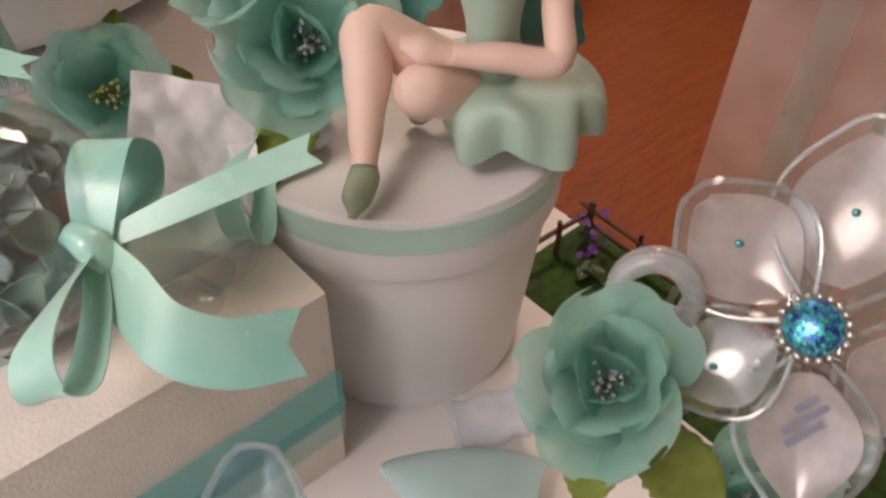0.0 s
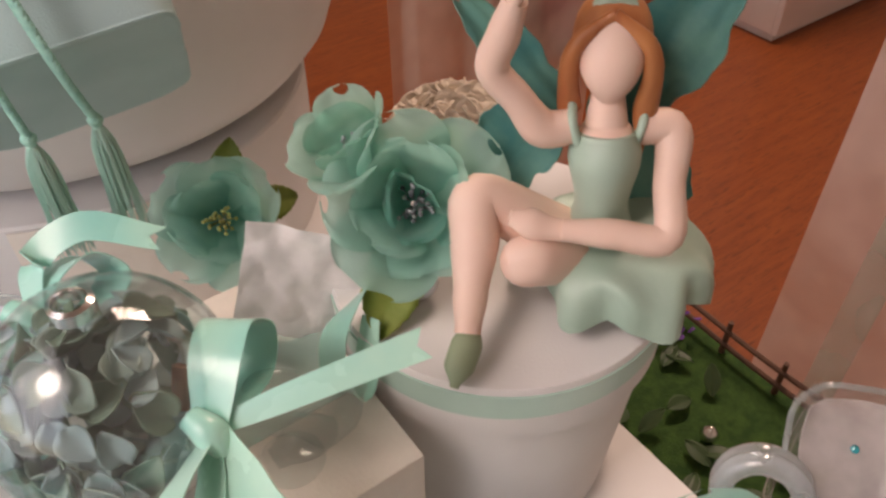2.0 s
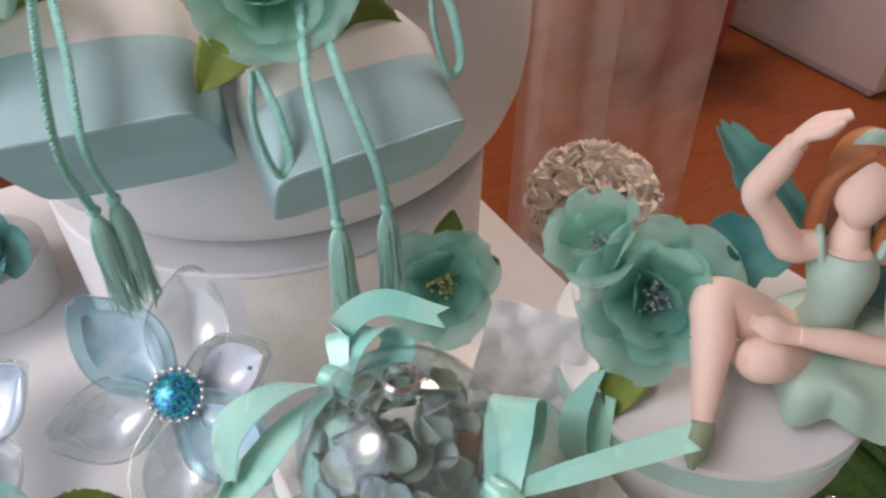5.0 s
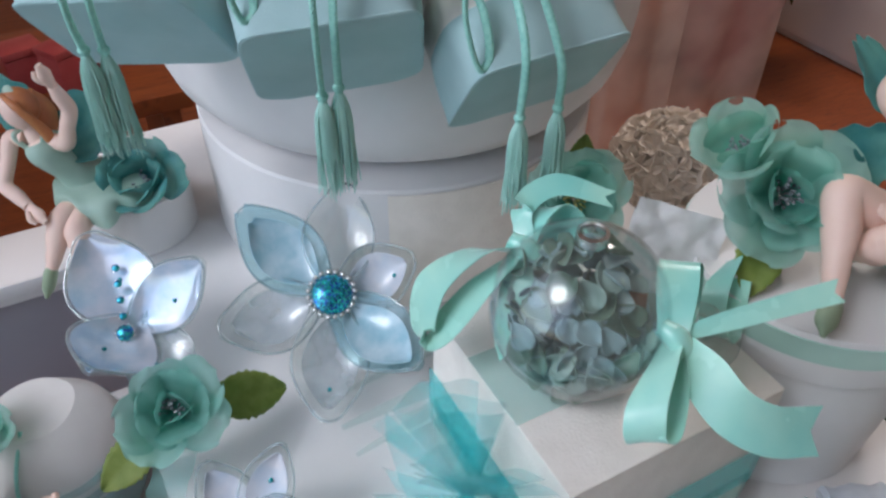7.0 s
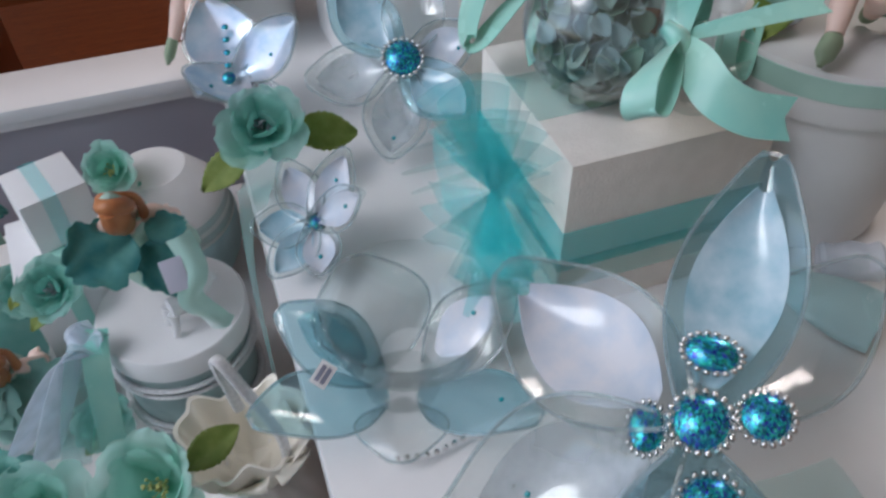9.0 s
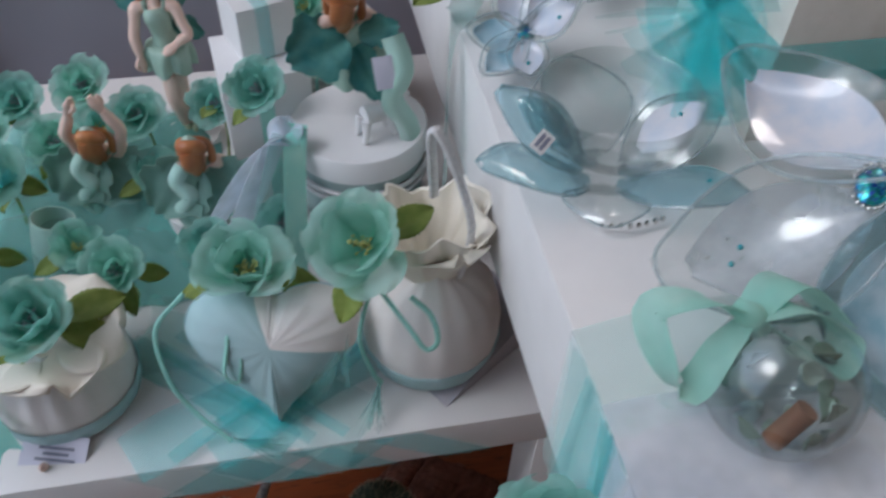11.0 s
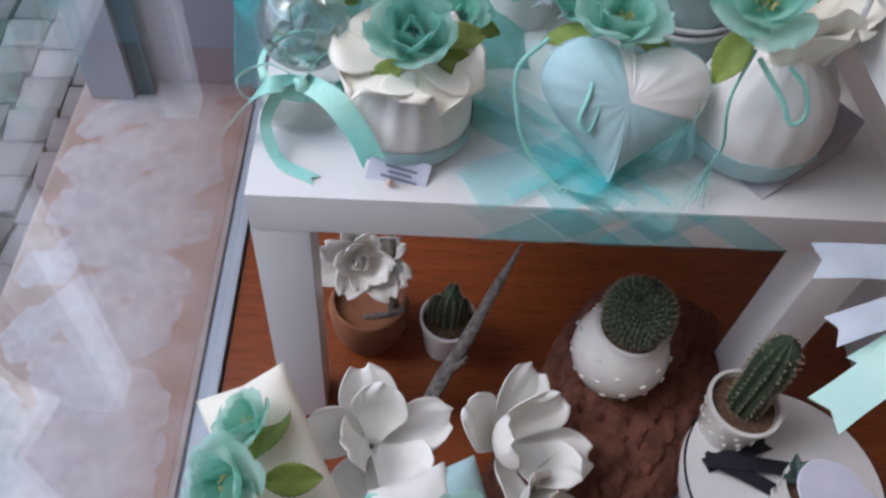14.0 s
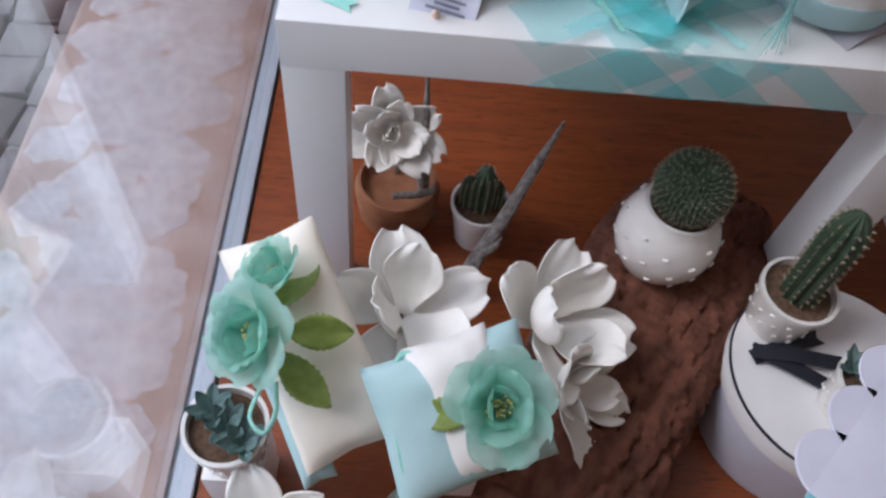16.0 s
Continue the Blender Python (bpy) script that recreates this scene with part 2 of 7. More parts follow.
GEM = glitter("turquoise_glitter", (0.02, 0.18, 0.44), (0.06, 0.34, 0.52))
GEM_DARK = mat("teal_rhinestone", (0.01, 0.22, 0.26), (0.02, 0.32, 0.34), 0.15, 300, 0.0, coat=1.0)
SILVER = mat("silver_metal", (0.80, 0.79, 0.78), (0.70, 0.69, 0.68), 0.18, 200, 0.05, metal=1.0)
CORD = mat("mint_twisted_cord", (0.36, 0.70, 0.60), (0.26, 0.58, 0.50), 0.55, 350, 0.5, 700)
CORD_WHITE = mat("white_twisted_cord", (0.78, 0.77, 0.76), (0.62, 0.62, 0.62), 0.5, 350, 0.5, 700)
LINEN = mat("white_linen", (0.84, 0.81, 0.77), (0.78, 0.75, 0.71), 0.75, 25, 0.35, 1200)
LINEN_IVORY = mat("ivory_linen", (0.88, 0.83, 0.72), (0.82, 0.77, 0.66), 0.75, 25, 0.35, 1200)
COTTON = mat("powder_blue_cotton", (0.44, 0.62, 0.63), (0.38, 0.56, 0.57), 0.7, 25, 0.3, 1200)
FELT = mat("grey_green_felt", (0.36, 0.45, 0.44), (0.30, 0.39, 0.38), 0.9, 60, 0.4, 900)
WOOD = planks("orange_wood_floor", (0.21, 0.048, 0.011), (0.26, 0.066, 0.015), (0.10, 0.022, 0.007), turn=0.5)
BARK = mat("brown_bark", (0.22, 0.090, 0.058), (0.10, 0.042, 0.028), 0.9, 55, 1.0, 220, stretch=(0.45, 1, 1), spec=0.2)
TWIG = mat("grey_driftwood", (0.30, 0.27, 0.24), (0.13, 0.11, 0.10), 0.8, 120, 0.8, 260)
SOIL = mat("dark_soil", (0.09, 0.05, 0.03), (0.16, 0.10, 0.06), 0.95, 200, 1.0, 350)
CACTUS = mat("dark_green_cactus", (0.030, 0.052, 0.030), (0.055, 0.085, 0.045), 0.6, 80, 0.3, 300)
SPINE = mat("pale_cactus_spines", (0.36, 0.32, 0.22), (0.26, 0.20, 0.13), 0.7, 300, 0.0)
SUCCULENT = mat("blue_green_succulent", (0.10, 0.17, 0.16), (0.16, 0.24, 0.22), 0.5, 90, 0.1)
CERAMIC = mat("cream_glazed_ceramic", (0.80, 0.78, 0.73), (0.74, 0.71, 0.66), 0.2, 40, 0.15, 120, coat=0.5)
TERRACOTTA = mat("brown_terracotta", (0.22, 0.085, 0.04), (0.30, 0.13, 0.06), 0.75, 40, 0.4, 200)
STONE = mat("worn_beige_stone", (0.58, 0.50, 0.46), (0.42, 0.31, 0.25), 0.6, 15, 0.5, 120)
COBBLE = mat("grey_cobble", (0.24, 0.22, 0.21), (0.16, 0.15, 0.145), 0.8, 18, 0.6, 90, vary=0.2)
JOINT = mat("dark_joint_sand", (0.10, 0.09, 0.085), (0.07, 0.065, 0.06), 0.95, 60, 0.8, 200)
ALU = mat("grey_aluminium", (0.50, 0.53, 0.57), (0.44, 0.47, 0.51), 0.4, 6, 0.03, 300, metal=0.35)
RUBBER = mat("black_gasket", (0.02, 0.02, 0.025), None, 0.6, 20, 0.1)
PAINT_GREY = mat("lilac_grey_paint", (0.42, 0.40, 0.43), (0.38, 0.36, 0.39), 0.6, 5, 0.06, 150)
PAINT_TEAL = mat("dark_teal_paint", (0.06, 0.17, 0.18), (0.05, 0.14, 0.15), 0.5, 8, 0.06, 150)
PLASTER = mat("cream_plaster", (0.72, 0.68, 0.62), (0.66, 0.62, 0.57), 0.85, 3, 0.15, 80)
RED = mat("glossy_red_pot", (0.34, 0.05, 0.05), (0.42, 0.08, 0.07), 0.3, 20, 0.05)
TURF = mat("green_flock_turf", (0.020, 0.065, 0.012), (0.045, 0.11, 0.02), 0.95, 90, 1.0, 400)
RUSTY = mat("dark_brown_wire", (0.09, 0.045, 0.03), (0.14, 0.07, 0.045), 0.6, 100, 0.4)
BLACK = mat("black_grosgrain", (0.012, 0.014, 0.022), (0.02, 0.022, 0.03), 0.6, 100, 0.3, 900)
INK = mat("grey_print", (0.22, 0.23, 0.30), None, 0.7, 50, 0.0)
PURPLE = mat("purple_petals", (0.15, 0.05, 0.30), (0.22, 0.09, 0.38), 0.6, 60, 0.1)
FOLIAGE = mat("dark_houseplant_leaf", (0.035, 0.075, 0.03), (0.06, 0.11, 0.04), 0.45, 30, 0.1)
LILAC = mat("pale_lilac_card", (0.66, 0.66, 0.76), (0.60, 0.60, 0.70), 0.6, 20, 0.1)

# ---- builders ----


def thing(name, m, label, category, group="", kind=""):
    ob = new(name)
    ob.empty_display_size = 0.02
    ob.matrix_world = m
    return tagged(ob, label, category, group, kind)


def mesh_of(bm, name, mats, smooth=True, angle=None):
    bmesh.ops.recalc_face_normals(bm, faces=bm.faces[:])
    if smooth:
        for f in bm.faces:
            f.smooth = True
    if angle:
        for e in bm.edges:
            if len(e.link_faces) == 2 and e.calc_face_angle() > radians(angle):
                e.smooth = False
    me = bpy.data.meshes.new(name)
    bm.to_mesh(me)
    bm.free()
    for q in (mats if isinstance(mats, (list, tuple)) else [mats]):
        me.materials.append(q)
    return me


def part(name, bm, material, parent, label="", m=None, smooth=True, angle=40):
    me = bm if isinstance(bm, bpy.types.Mesh) else mesh_of(bm, name, material, smooth, angle)
    ob = new(name, me)
    ob.parent = parent
    if m is not None:
        ob.matrix_local = m
    if label:
        ob["label"] = label
    return ob


def solo(name, bm, material, m, label, category, group="", kind="", smooth=True, angle=40):
    me = bm if isinstance(bm, bpy.types.Mesh) else mesh_of(bm, name, material, smooth, angle)
    ob = new(name, me)
    ob.matrix_world = m
    return tagged(ob, label, category, group, kind)


def aim(pos, normal, spin=0.0):
    q = Vector(normal).normalized().to_track_quat("Z", "Y").to_matrix().to_4x4()
    return Matrix.Translation(pos) @ q @ pose(0, 0, 0, 0, 0, spin)


def box(sx, sy, sz, bev=0.002, base=True, seg=2):
    bm = bmesh.new()
    bmesh.ops.create_cube(bm, size=1, matrix=Matrix.Translation((0, 0, sz / 2 if base else 0)) @ Matrix.Diagonal((sx, sy, sz, 1)))
    if bev:
        bmesh.ops.bevel(bm, geom=bm.edges[:], offset=bev, segments=seg, affect="EDGES", profile=0.6)
    return bm


def block(x0, x1, y0, y1, z0, z1, bev=0.002):
    bm = box(x1 - x0, y1 - y0, z1 - z0, bev)
    bmesh.ops.translate(bm, vec=((x0 + x1) / 2, (y0 + y1) / 2, z0), verts=bm.verts[:])
    return bm


def lathe(profile, n=48, wob=0.0, seed=0):
    """A turned body; profile: (radius, z) from the bottom of the axis to its end."""
    bm, rings = bmesh.new(), []
    for r, z in profile:
        if r < 1e-5:
            rings.append([bm.verts.new((0, 0, z))])
        else:
            rings.append([bm.verts.new((r * math.cos(a) * (1 + wob * math.sin(3 * a + seed)), r * math.sin(a), z))
                          for a in (2 * math.pi * k / n for k in range(n))])
    for a, b in zip(rings, rings[1:]):
        for k in range(n):
            j = (k + 1) % n
            if len(a) == 1 and len(b) == 1:
                break
            if len(a) == 1:
                bm.faces.new((a[0], b[k], b[j]))
            elif len(b) == 1:
                bm.faces.new((a[k], a[j], b[0]))
            else:
                bm.faces.new((a[k], a[j], b[j], b[k]))
    return bm


def spline(pts, n):
    """n points on a smooth line through pts."""
    p = [Vector(q) for q in pts]
    p = [p[0] * 2 - p[1], *p, p[-1] * 2 - p[-2]]
    out, spans = [], len(p) - 3
    for k in range(n):
        s = k / (n - 1) * spans
        i = min(int(s), spans - 1)
        u = s - i
        a, b, c, d = p[i:i + 4]
        out.append(0.5 * (2 * b + (c - a) * u + (2 * a - 5 * b + 4 * c - d) * u * u + (3 * b - a - 3 * c + d) * u ** 3))
    return out


def tube(pts, radii, n=10, steps=0, flat=1.0, twist=0.0, lobes=0):
    """A round limb along pts, closed at both ends."""
    steps = steps or 4 * len(pts)
    line = spline(pts, steps)
    rr = [radii] * 2 if isinstance(radii, (int, float)) else list(radii)
    bm, rings = bmesh.new(), []
    side = None
    for k, q in enumerate(line):
        d = (line[min(k + 1, steps - 1)] - line[max(k - 1, 0)]).normalized()
        if side is None:
            side = d.orthogonal().normalized()
        side = (side - d * side.dot(d)).normalized()
        up = d.cross(side)
        s = k / (steps - 1) * (len(rr) - 1)
        i = min(int(s), len(rr) - 2)
        w = s - i
        w = w * w * (3 - 2 * w)
        r = rr[i] * (1 - w) + rr[i + 1] * w
        ring = []
        for j in range(n):
            a = 2 * math.pi * j / n + twist * k
            g = r * (1 + 0.28 * math.cos(lobes * (a - twist * k * 0.0)) if lobes else 1)
            a2 = a
            ring.append(bm.verts.new(q + side * math.cos(a2) * g + up * math.sin(a2) * g * flat))
        rings.append(ring)
    for a, b in zip(rings, rings[1:]):
        for j in range(n):
            i = (j + 1) % n
            bm.faces.new((a[j], a[i], b[i], b[j]))
    bm.faces.new(list(reversed(rings[0])))
    bm.faces.new(rings[-1])
    return bm


def cord(pts, r, steps=0):
    """A two-strand twisted cord."""
    return tube(pts, r, 8, steps or 24 * len(pts), 1.0, 0.55, 2)


def sheet(f, nu, nv, th=0.0006, both=True):
    """A thin closed sheet; f(u, v) with u, v in 0..1."""
    bm = bmesh.new()
    g = [[Vector(f(i / nu, j / nv)) for j in range(nv + 1)] for i in range(nu + 1)]
    top, bot = [], []
    for i in range(nu + 1):
        ra, rb = [], []
        for j in range(nv + 1):
            du = g[min(i + 1, nu)][j] - g[max(i - 1, 0)][j]
            dv = g[i][min(j + 1, nv)] - g[i][max(j - 1, 0)]
            nn = du.cross(dv)
            nn = nn.normalized() if nn.length > 1e-12 else Vector((0, 0, 1))
            ra.append(bm.verts.new(g[i][j] + nn * th / 2))
            if both:
                rb.append(bm.verts.new(g[i][j] - nn * th / 2))
        top.append(ra)
        bot.append(rb)
    for i in range(nu):
        for j in range(nv):
            bm.faces.new((top[i][j], top[i + 1][j], top[i + 1][j + 1], top[i][j + 1]))
            if both:
                bm.faces.new((bot[i][j], bot[i][j + 1], bot[i + 1][j + 1], bot[i + 1][j]))
    if both:
        for i in range(nu):
            bm.faces.new((top[i][0], bot[i][0], bot[i + 1][0], top[i + 1][0]))
            bm.faces.new((top[i][nv], top[i + 1][nv], bot[i + 1][nv], bot[i][nv]))
        for j in range(nv):
            bm.faces.new((top[0][j], top[0][j + 1], bot[0][j + 1], bot[0][j]))
            bm.faces.new((top[nu][j], bot[nu][j], bot[nu][j + 1], top[nu][j + 1]))
    return bm


def strip(pts, width, ups, steps=40, th=0.0005, notch=0.0, curve=0.0):
    """A ribbon along pts; ups: one direction across the ribbon for each point."""
    line, across = spline(pts, steps + 1), spline(ups, steps + 1)

    def f(u, v):
        k = min(int(round(u * steps)), steps)
        d = (line[min(k + 1, steps)] - line[max(k - 1, 0)]).normalized()
        w = (across[k] - d * across[k].dot(d)).normalized()
        wd = width * (across[k].length if across[k].length < 1 else 1)
        end = d * (notch * (abs(2 * v - 1) - 0.5)) if u > 0.999 else Vector((0, 0, 0))
        return line[k] + w * wd * (v - 0.5) + d.cross(w) * curve * math.sin(math.pi * v) + end
    return sheet(f, steps, 6, th)


def petal_mesh(name, length, width, cup, curl, ruffle, seed, material, th=0.0006, point=0.0, n=14):
    """One petal from its root at the origin, along y, face up."""
    rnd = random.Random(seed)
    ph, skew, lip = rnd.uniform(0, 6), rnd.uniform(-0.05, 0.05), rnd.uniform(0.2, 1.2)

    def f(u, v):
        a = 2 * u - 1
        k = 1 - (1 - v) ** 1.5
        w = width / 2 * ((0.20 + 0.80 * math.sin(math.pi / 2 * k / 0.60) ** 1.2) if k < 0.60 else math.sqrt(max(1 - ((k - 0.60) / 0.405) ** 2, 0)))
        lng = k * length * (1 + skew * a * k)
        r = ruffle * k * k * math.sin(2.3 * a + ph) + ruffle * 0.3 * k ** 3 * math.sin(5.0 * a + 2 * ph)
        side = a * a * (w / (width / 2))
        return (a * w, lng, cup * side + curl * k * k + r - 0.15 * curl * k - cup * 0.35 * max(k - 0.72, 0) ** 2 * 12 * lip)
    return mesh_of(sheet(f, n, n, th), name, material)


def cupped_petal(name, length, width, seed, material, low, high, roll, wrap=0.9, tip=0.0, th=0.0005, n=14):
    """A broad petal from its root at the origin: it leaves at the angle low, cups up to high and rolls back at its rim.
    Its sides wrap towards the axis of the flower; tip draws the rim to a point."""
    rnd = random.Random(seed)
    ph, notch, lean = rnd.uniform(0, 6.28), rnd.uniform(0.0, 0.07), rnd.uniform(-0.08, 0.08)
    line, y, z = [(0.0, 0.0, low)], 0.0, 0.0
    for k in range(n):
        v = (k + 0.5) / n
        ang = low + (high - low) * min(v / 0.62, 1) ** 0.8 - roll * max((v - 0.66) / 0.34, 0) ** 1.6
        y += math.cos(ang) * length / n
        z += math.sin(ang) * length / n
        line.append((y, z, ang))

    def f(u, v):
        a = 2 * u - 1
        rim = 1 - notch * (1 - abs(a)) ** 2 + 0.035 * math.sin(4 * a + ph) - 0.10 * tip * a * a
        k = (1 - (1 - v) ** 1.35) * rim
        w = 0.24 + 0.76 * math.sin(min(k / 0.66, 1) * math.pi / 2) ** 1.1
        if k > 0.66:
            w *= max(1 - ((k - 0.66) / 0.37) ** (2.6 - tip), 0) ** (0.5 + 0.25 * tip)
        s = k * n
        i = min(int(s), n - 1)
        py, pz, an = (p + (q - p) * (s - i) for p, q in zip(line[i], line[i + 1]))
        turn = a * wrap
        side = width / 2 * w * math.sin(turn) / max(math.sin(wrap), 0.3)
        lift = width / 2 * w * (1 - math.cos(turn)) * 0.85 * (1 - 0.75 * max(k - 0.6, 0) / 0.4)
        wave = length * 0.030 * k ** 3 * math.sin(5 * a + ph) + length * 0.012 * k * k * math.sin(11 * a + 2 * ph)
        lift += wave
        return (side + lean * py * k, py - math.sin(an) * lift, pz + math.cos(an) * lift)
    return mesh_of(sheet(f, n + 2, n, th, th > 0.001), name, material)


def leaf_mesh(name, length, width, material, seed=0, fold=0.15, bend=-0.2, teeth=0.06):
    rnd = random.Random(seed)
    tw = rnd.uniform(-0.3, 0.3)

    def f(u, v):
        a = 2 * u - 1
        w = width / 2 * math.sin(math.pi * min(v * 0.97 + 0.02, 1)) ** 0.8 * (1 + teeth * math.sin(v * 60))
        vein = 0.012 * length * abs(math.sin(9 * (v - 0.35 * abs(a)) * math.pi)) * (1 - v)
        return (a * w, v * length, fold * abs(a) * width * 0.8 + bend * length * v * v + tw * a * w * v + vein)
    return mesh_of(sheet(f, 8, 22, 0.0005), name, material)


def bead(bm_list, p, r, n=8):
    bm = bmesh.new()
    bmesh.ops.create_uvsphere(bm, u_segments=n, v_segments=max(n // 2, 4), radius=r, matrix=Matrix.Translation(p))
    bm_list.append(bm)


def join(bms, idx=None):
    out = bmesh.new()
    for k, b in enumerate(bms):
        me = bpy.data.meshes.new("tmp")
        if idx is not None:
            for f in b.faces:
                f.material_index = idx[k]
        bmesh.ops.recalc_face_normals(b, faces=b.faces[:])
        b.to_mesh(me)
        b.free()
        out.from_mesh(me)
        bpy.data.meshes.remove(me)
    return out


def join_to_mesh(bms, name, mats, idx=None):
    return mesh_of(join(bms, idx), name, mats, True, 50)


FLOWER_SEED = [10]
PETAL_CACHE = {}


def fabric_flower(pos, normal, size, label, petals=PETAL, stamen=STAMEN, spin=0.0, rows=((6, 1.0, 0.18), (5, 0.80, 0.45), (4, 0.56, 0.80)),
                  leaves=(), name="fabric_flower", group="fabric flowers", openness=1.0, leaf_size=0.55, wide=1.0):
    """An artificial flower. rows: number of petals, their length, how far they stand up (radians); leaves: angles of the leaves round the stem."""
    FLOWER_SEED[0] += 1
    sd = FLOWER_SEED[0]
    rnd = random.Random(sd)
    f = thing(name, aim(pos, normal, spin), label, "flower", group)
    felt = petals is PETAL_IVORY
    for r, (n, ln, lift) in enumerate(rows):
        n = n if felt else min(n, (5, 5, 3, 3)[r])
        for k in range(n):
            key = (petals.name, round(size, 3), round(ln, 2), round(lift, 2), r, k % 3, wide)
            if key not in PETAL_CACHE:
                grow = size * ln * (1.12 if felt else 1.04)
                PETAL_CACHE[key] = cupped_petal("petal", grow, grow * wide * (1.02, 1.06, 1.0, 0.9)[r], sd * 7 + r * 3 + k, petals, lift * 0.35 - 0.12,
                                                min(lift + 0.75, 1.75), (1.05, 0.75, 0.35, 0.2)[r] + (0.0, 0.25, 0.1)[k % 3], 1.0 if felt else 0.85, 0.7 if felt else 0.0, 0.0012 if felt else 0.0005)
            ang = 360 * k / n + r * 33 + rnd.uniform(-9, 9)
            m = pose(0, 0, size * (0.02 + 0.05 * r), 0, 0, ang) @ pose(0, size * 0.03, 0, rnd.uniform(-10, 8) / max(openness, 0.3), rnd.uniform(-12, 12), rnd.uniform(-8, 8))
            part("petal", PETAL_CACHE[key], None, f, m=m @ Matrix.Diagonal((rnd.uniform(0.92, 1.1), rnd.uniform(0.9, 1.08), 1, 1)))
    key = (stamen.name, round(size, 3))
    if key not in PETAL_CACHE:
        bms = []
        for k in range(26):
            a, rr = rnd.uniform(0, 6.28), size * 0.21 * math.sqrt(rnd.random())
            tip = Vector((rr * math.cos(a), rr * math.sin(a), size * rnd.uniform(0.26, 0.42)))
            bms.append(tube([(tip.x * 0.3, tip.y * 0.3, 0), tip * 0.6, tip], size * 0.008, 5, 4))
            bead(bms, tip, size * 0.029, 6)
        PETAL_CACHE[key] = join_to_mesh(bms, "flower_centre", stamen)
    if petals is not PETAL_IVORY:
        part("flower_centre", PETAL_CACHE[key], None, f)
    for k, a in enumerate(leaves):
        lm = ("leaf", round(size * leaf_size, 3), k % 2)
        if lm not in PETAL_CACHE:
            PETAL_CACHE[lm] = leaf_mesh("leaf", size * 1.7 * leaf_size, size * 0.9 * leaf_size, LEAF, sd + k)
        part("leaf", PETAL_CACHE[lm], None, f, "olive green leaf", pose(0, 0, -size * 0.03, 0, 0, a) @ pose(0, size * 0.45, 0, -6 + rnd.uniform(-8, 8), rnd.uniform(-15, 15), 0))
    return f


# ---- structure ----


def structure(name, bm, material, label, category="structure", smooth=False):
    return solo(name, bm, material, Matrix(), label, category, kind="structure", smooth=smooth)


structure("floor", block(-0.09, 4.6, -1.4, 4.6, -0.06, 0.0, 0), WOOD, "glossy orange-brown laminate wood floor of the shop", "floor")
structure("wall_east", block(4.6, 4.7, -1.4, 4.6, -0.06, 2.8, 0), PLASTER, "plain cream plastered shop wall, out of view", "wall")
structure("wall_north", block(-0.1, 4.7, 4.6, 4.7, -0.06, 2.8, 0), PLASTER, "plain cream plastered shop wall, out of view", "wall")
# Unseen; closed without an opening to keep light off the plinth front.
structure("wall_south", block(-0.1, 4.7, -1.5, -1.4, -0.06, 2.8, 0),
          PLASTER, "plain cream plastered shop wall, out of view", "wall")
# The unseen stretch south of y = -0.48 is added to block window light.
structure("wall_west", join([block(-0.12, -0.09, -0.48, 0.74, 2.45, 2.8, 0), block(-0.12, -0.09, -1.5, -0.48, -0.06, 2.8, 0), block(-0.2, -0.09, 0.83, 4.7, -0.06, 2.8, 0)]), PLASTER, "plain plastered wall beside the shop window, unseen south part added to shade the plinth", "wall")
structure("ceiling", block(-0.2, 4.7, -1.5, 4.7, 2.8, 2.9, 0), PLASTER, "plain white ceiling", "ceiling")

win = structure("window_1", block(-0.118, -0.094, -0.479, 0.66, -0.05, 0.006, 0.002), ALU, "grey aluminium shop window with one large clear pane", "window")
part("gasket", block(-0.1245, -0.1185, -0.479, 0.66, -0.03, 0.004, 0.001), RUBBER, win, "black rubber gasket")
pane = part("pane", block(-0.113, -0.107, -0.479, 0.645, 0.007, 2.45, 0), PANE, win, "clear glass pane", smooth=False)
pane.visible_shadow = False

sill = structure("window_sill", block(-0.455, -0.1252, -1.8, 0.90, -0.16, -0.048, 0.006), STONE, "worn beige stone sill outside the shop window", "sill")
# White patches on the sill stand in for petals reflected in the pane.
REFLECTED_PETALS = cloth("white_petal_reflection", (0.93, 0.91, 0.91), (0.88, 0.86, 0.87), 0.32, 0.9, 26.0)
rnd = random.Random(12)


def reflected_petal(length, width):
    """A thin scalloped white patch, along y, painted as a reflected petal."""
    bm = bmesh.new()
    bm.faces.new([bm.verts.new((width / 2 * math.sin(a) * (1 - 0.35 * math.cos(a)), length * (0.5 - 0.5 * math.cos(a)) * (1 + 0.05 * math.sin(5 * a)), 0)) for a in (2 * math.pi * k / 36 for k in range(36))])
    return bm


REFLECTION = [mesh_of(reflected_petal(ln, w), "reflection_patch", REFLECTED_PETALS, False) for ln, w in ((0.060, 0.054), (0.070, 0.060), (0.050, 0.056))]
layer = 0
for row, x0 in enumerate((-0.240, -0.325, -0.395)):
    for k in range(11):
        y0 = -0.42 + 0.112 * (k + 0.5 * (row % 2)) + rnd.uniform(-0.015, 0.015)
        xc, spin, n, big = x0 + rnd.uniform(-0.012, 0.012), rnd.uniform(0, 70), rnd.choice((5, 6)), rnd.uniform(1.0, 1.25) if row < 2 else 0.72
        for q in range(n):
            layer += 1
            part("reflection_patch", REFLECTION[(k + q) % 3], None, sill, "thin white patch painted as a reflection of petals" if layer == 1 else "",
                 Matrix.Translation((xc, y0, -0.0474 + 0.00012 * (layer % 17))) @ pose(0, 0, 0, 0, 0, spin + 360 * q / n) @ Matrix.Scale(big * rnd.uniform(0.88, 1.08), 4))
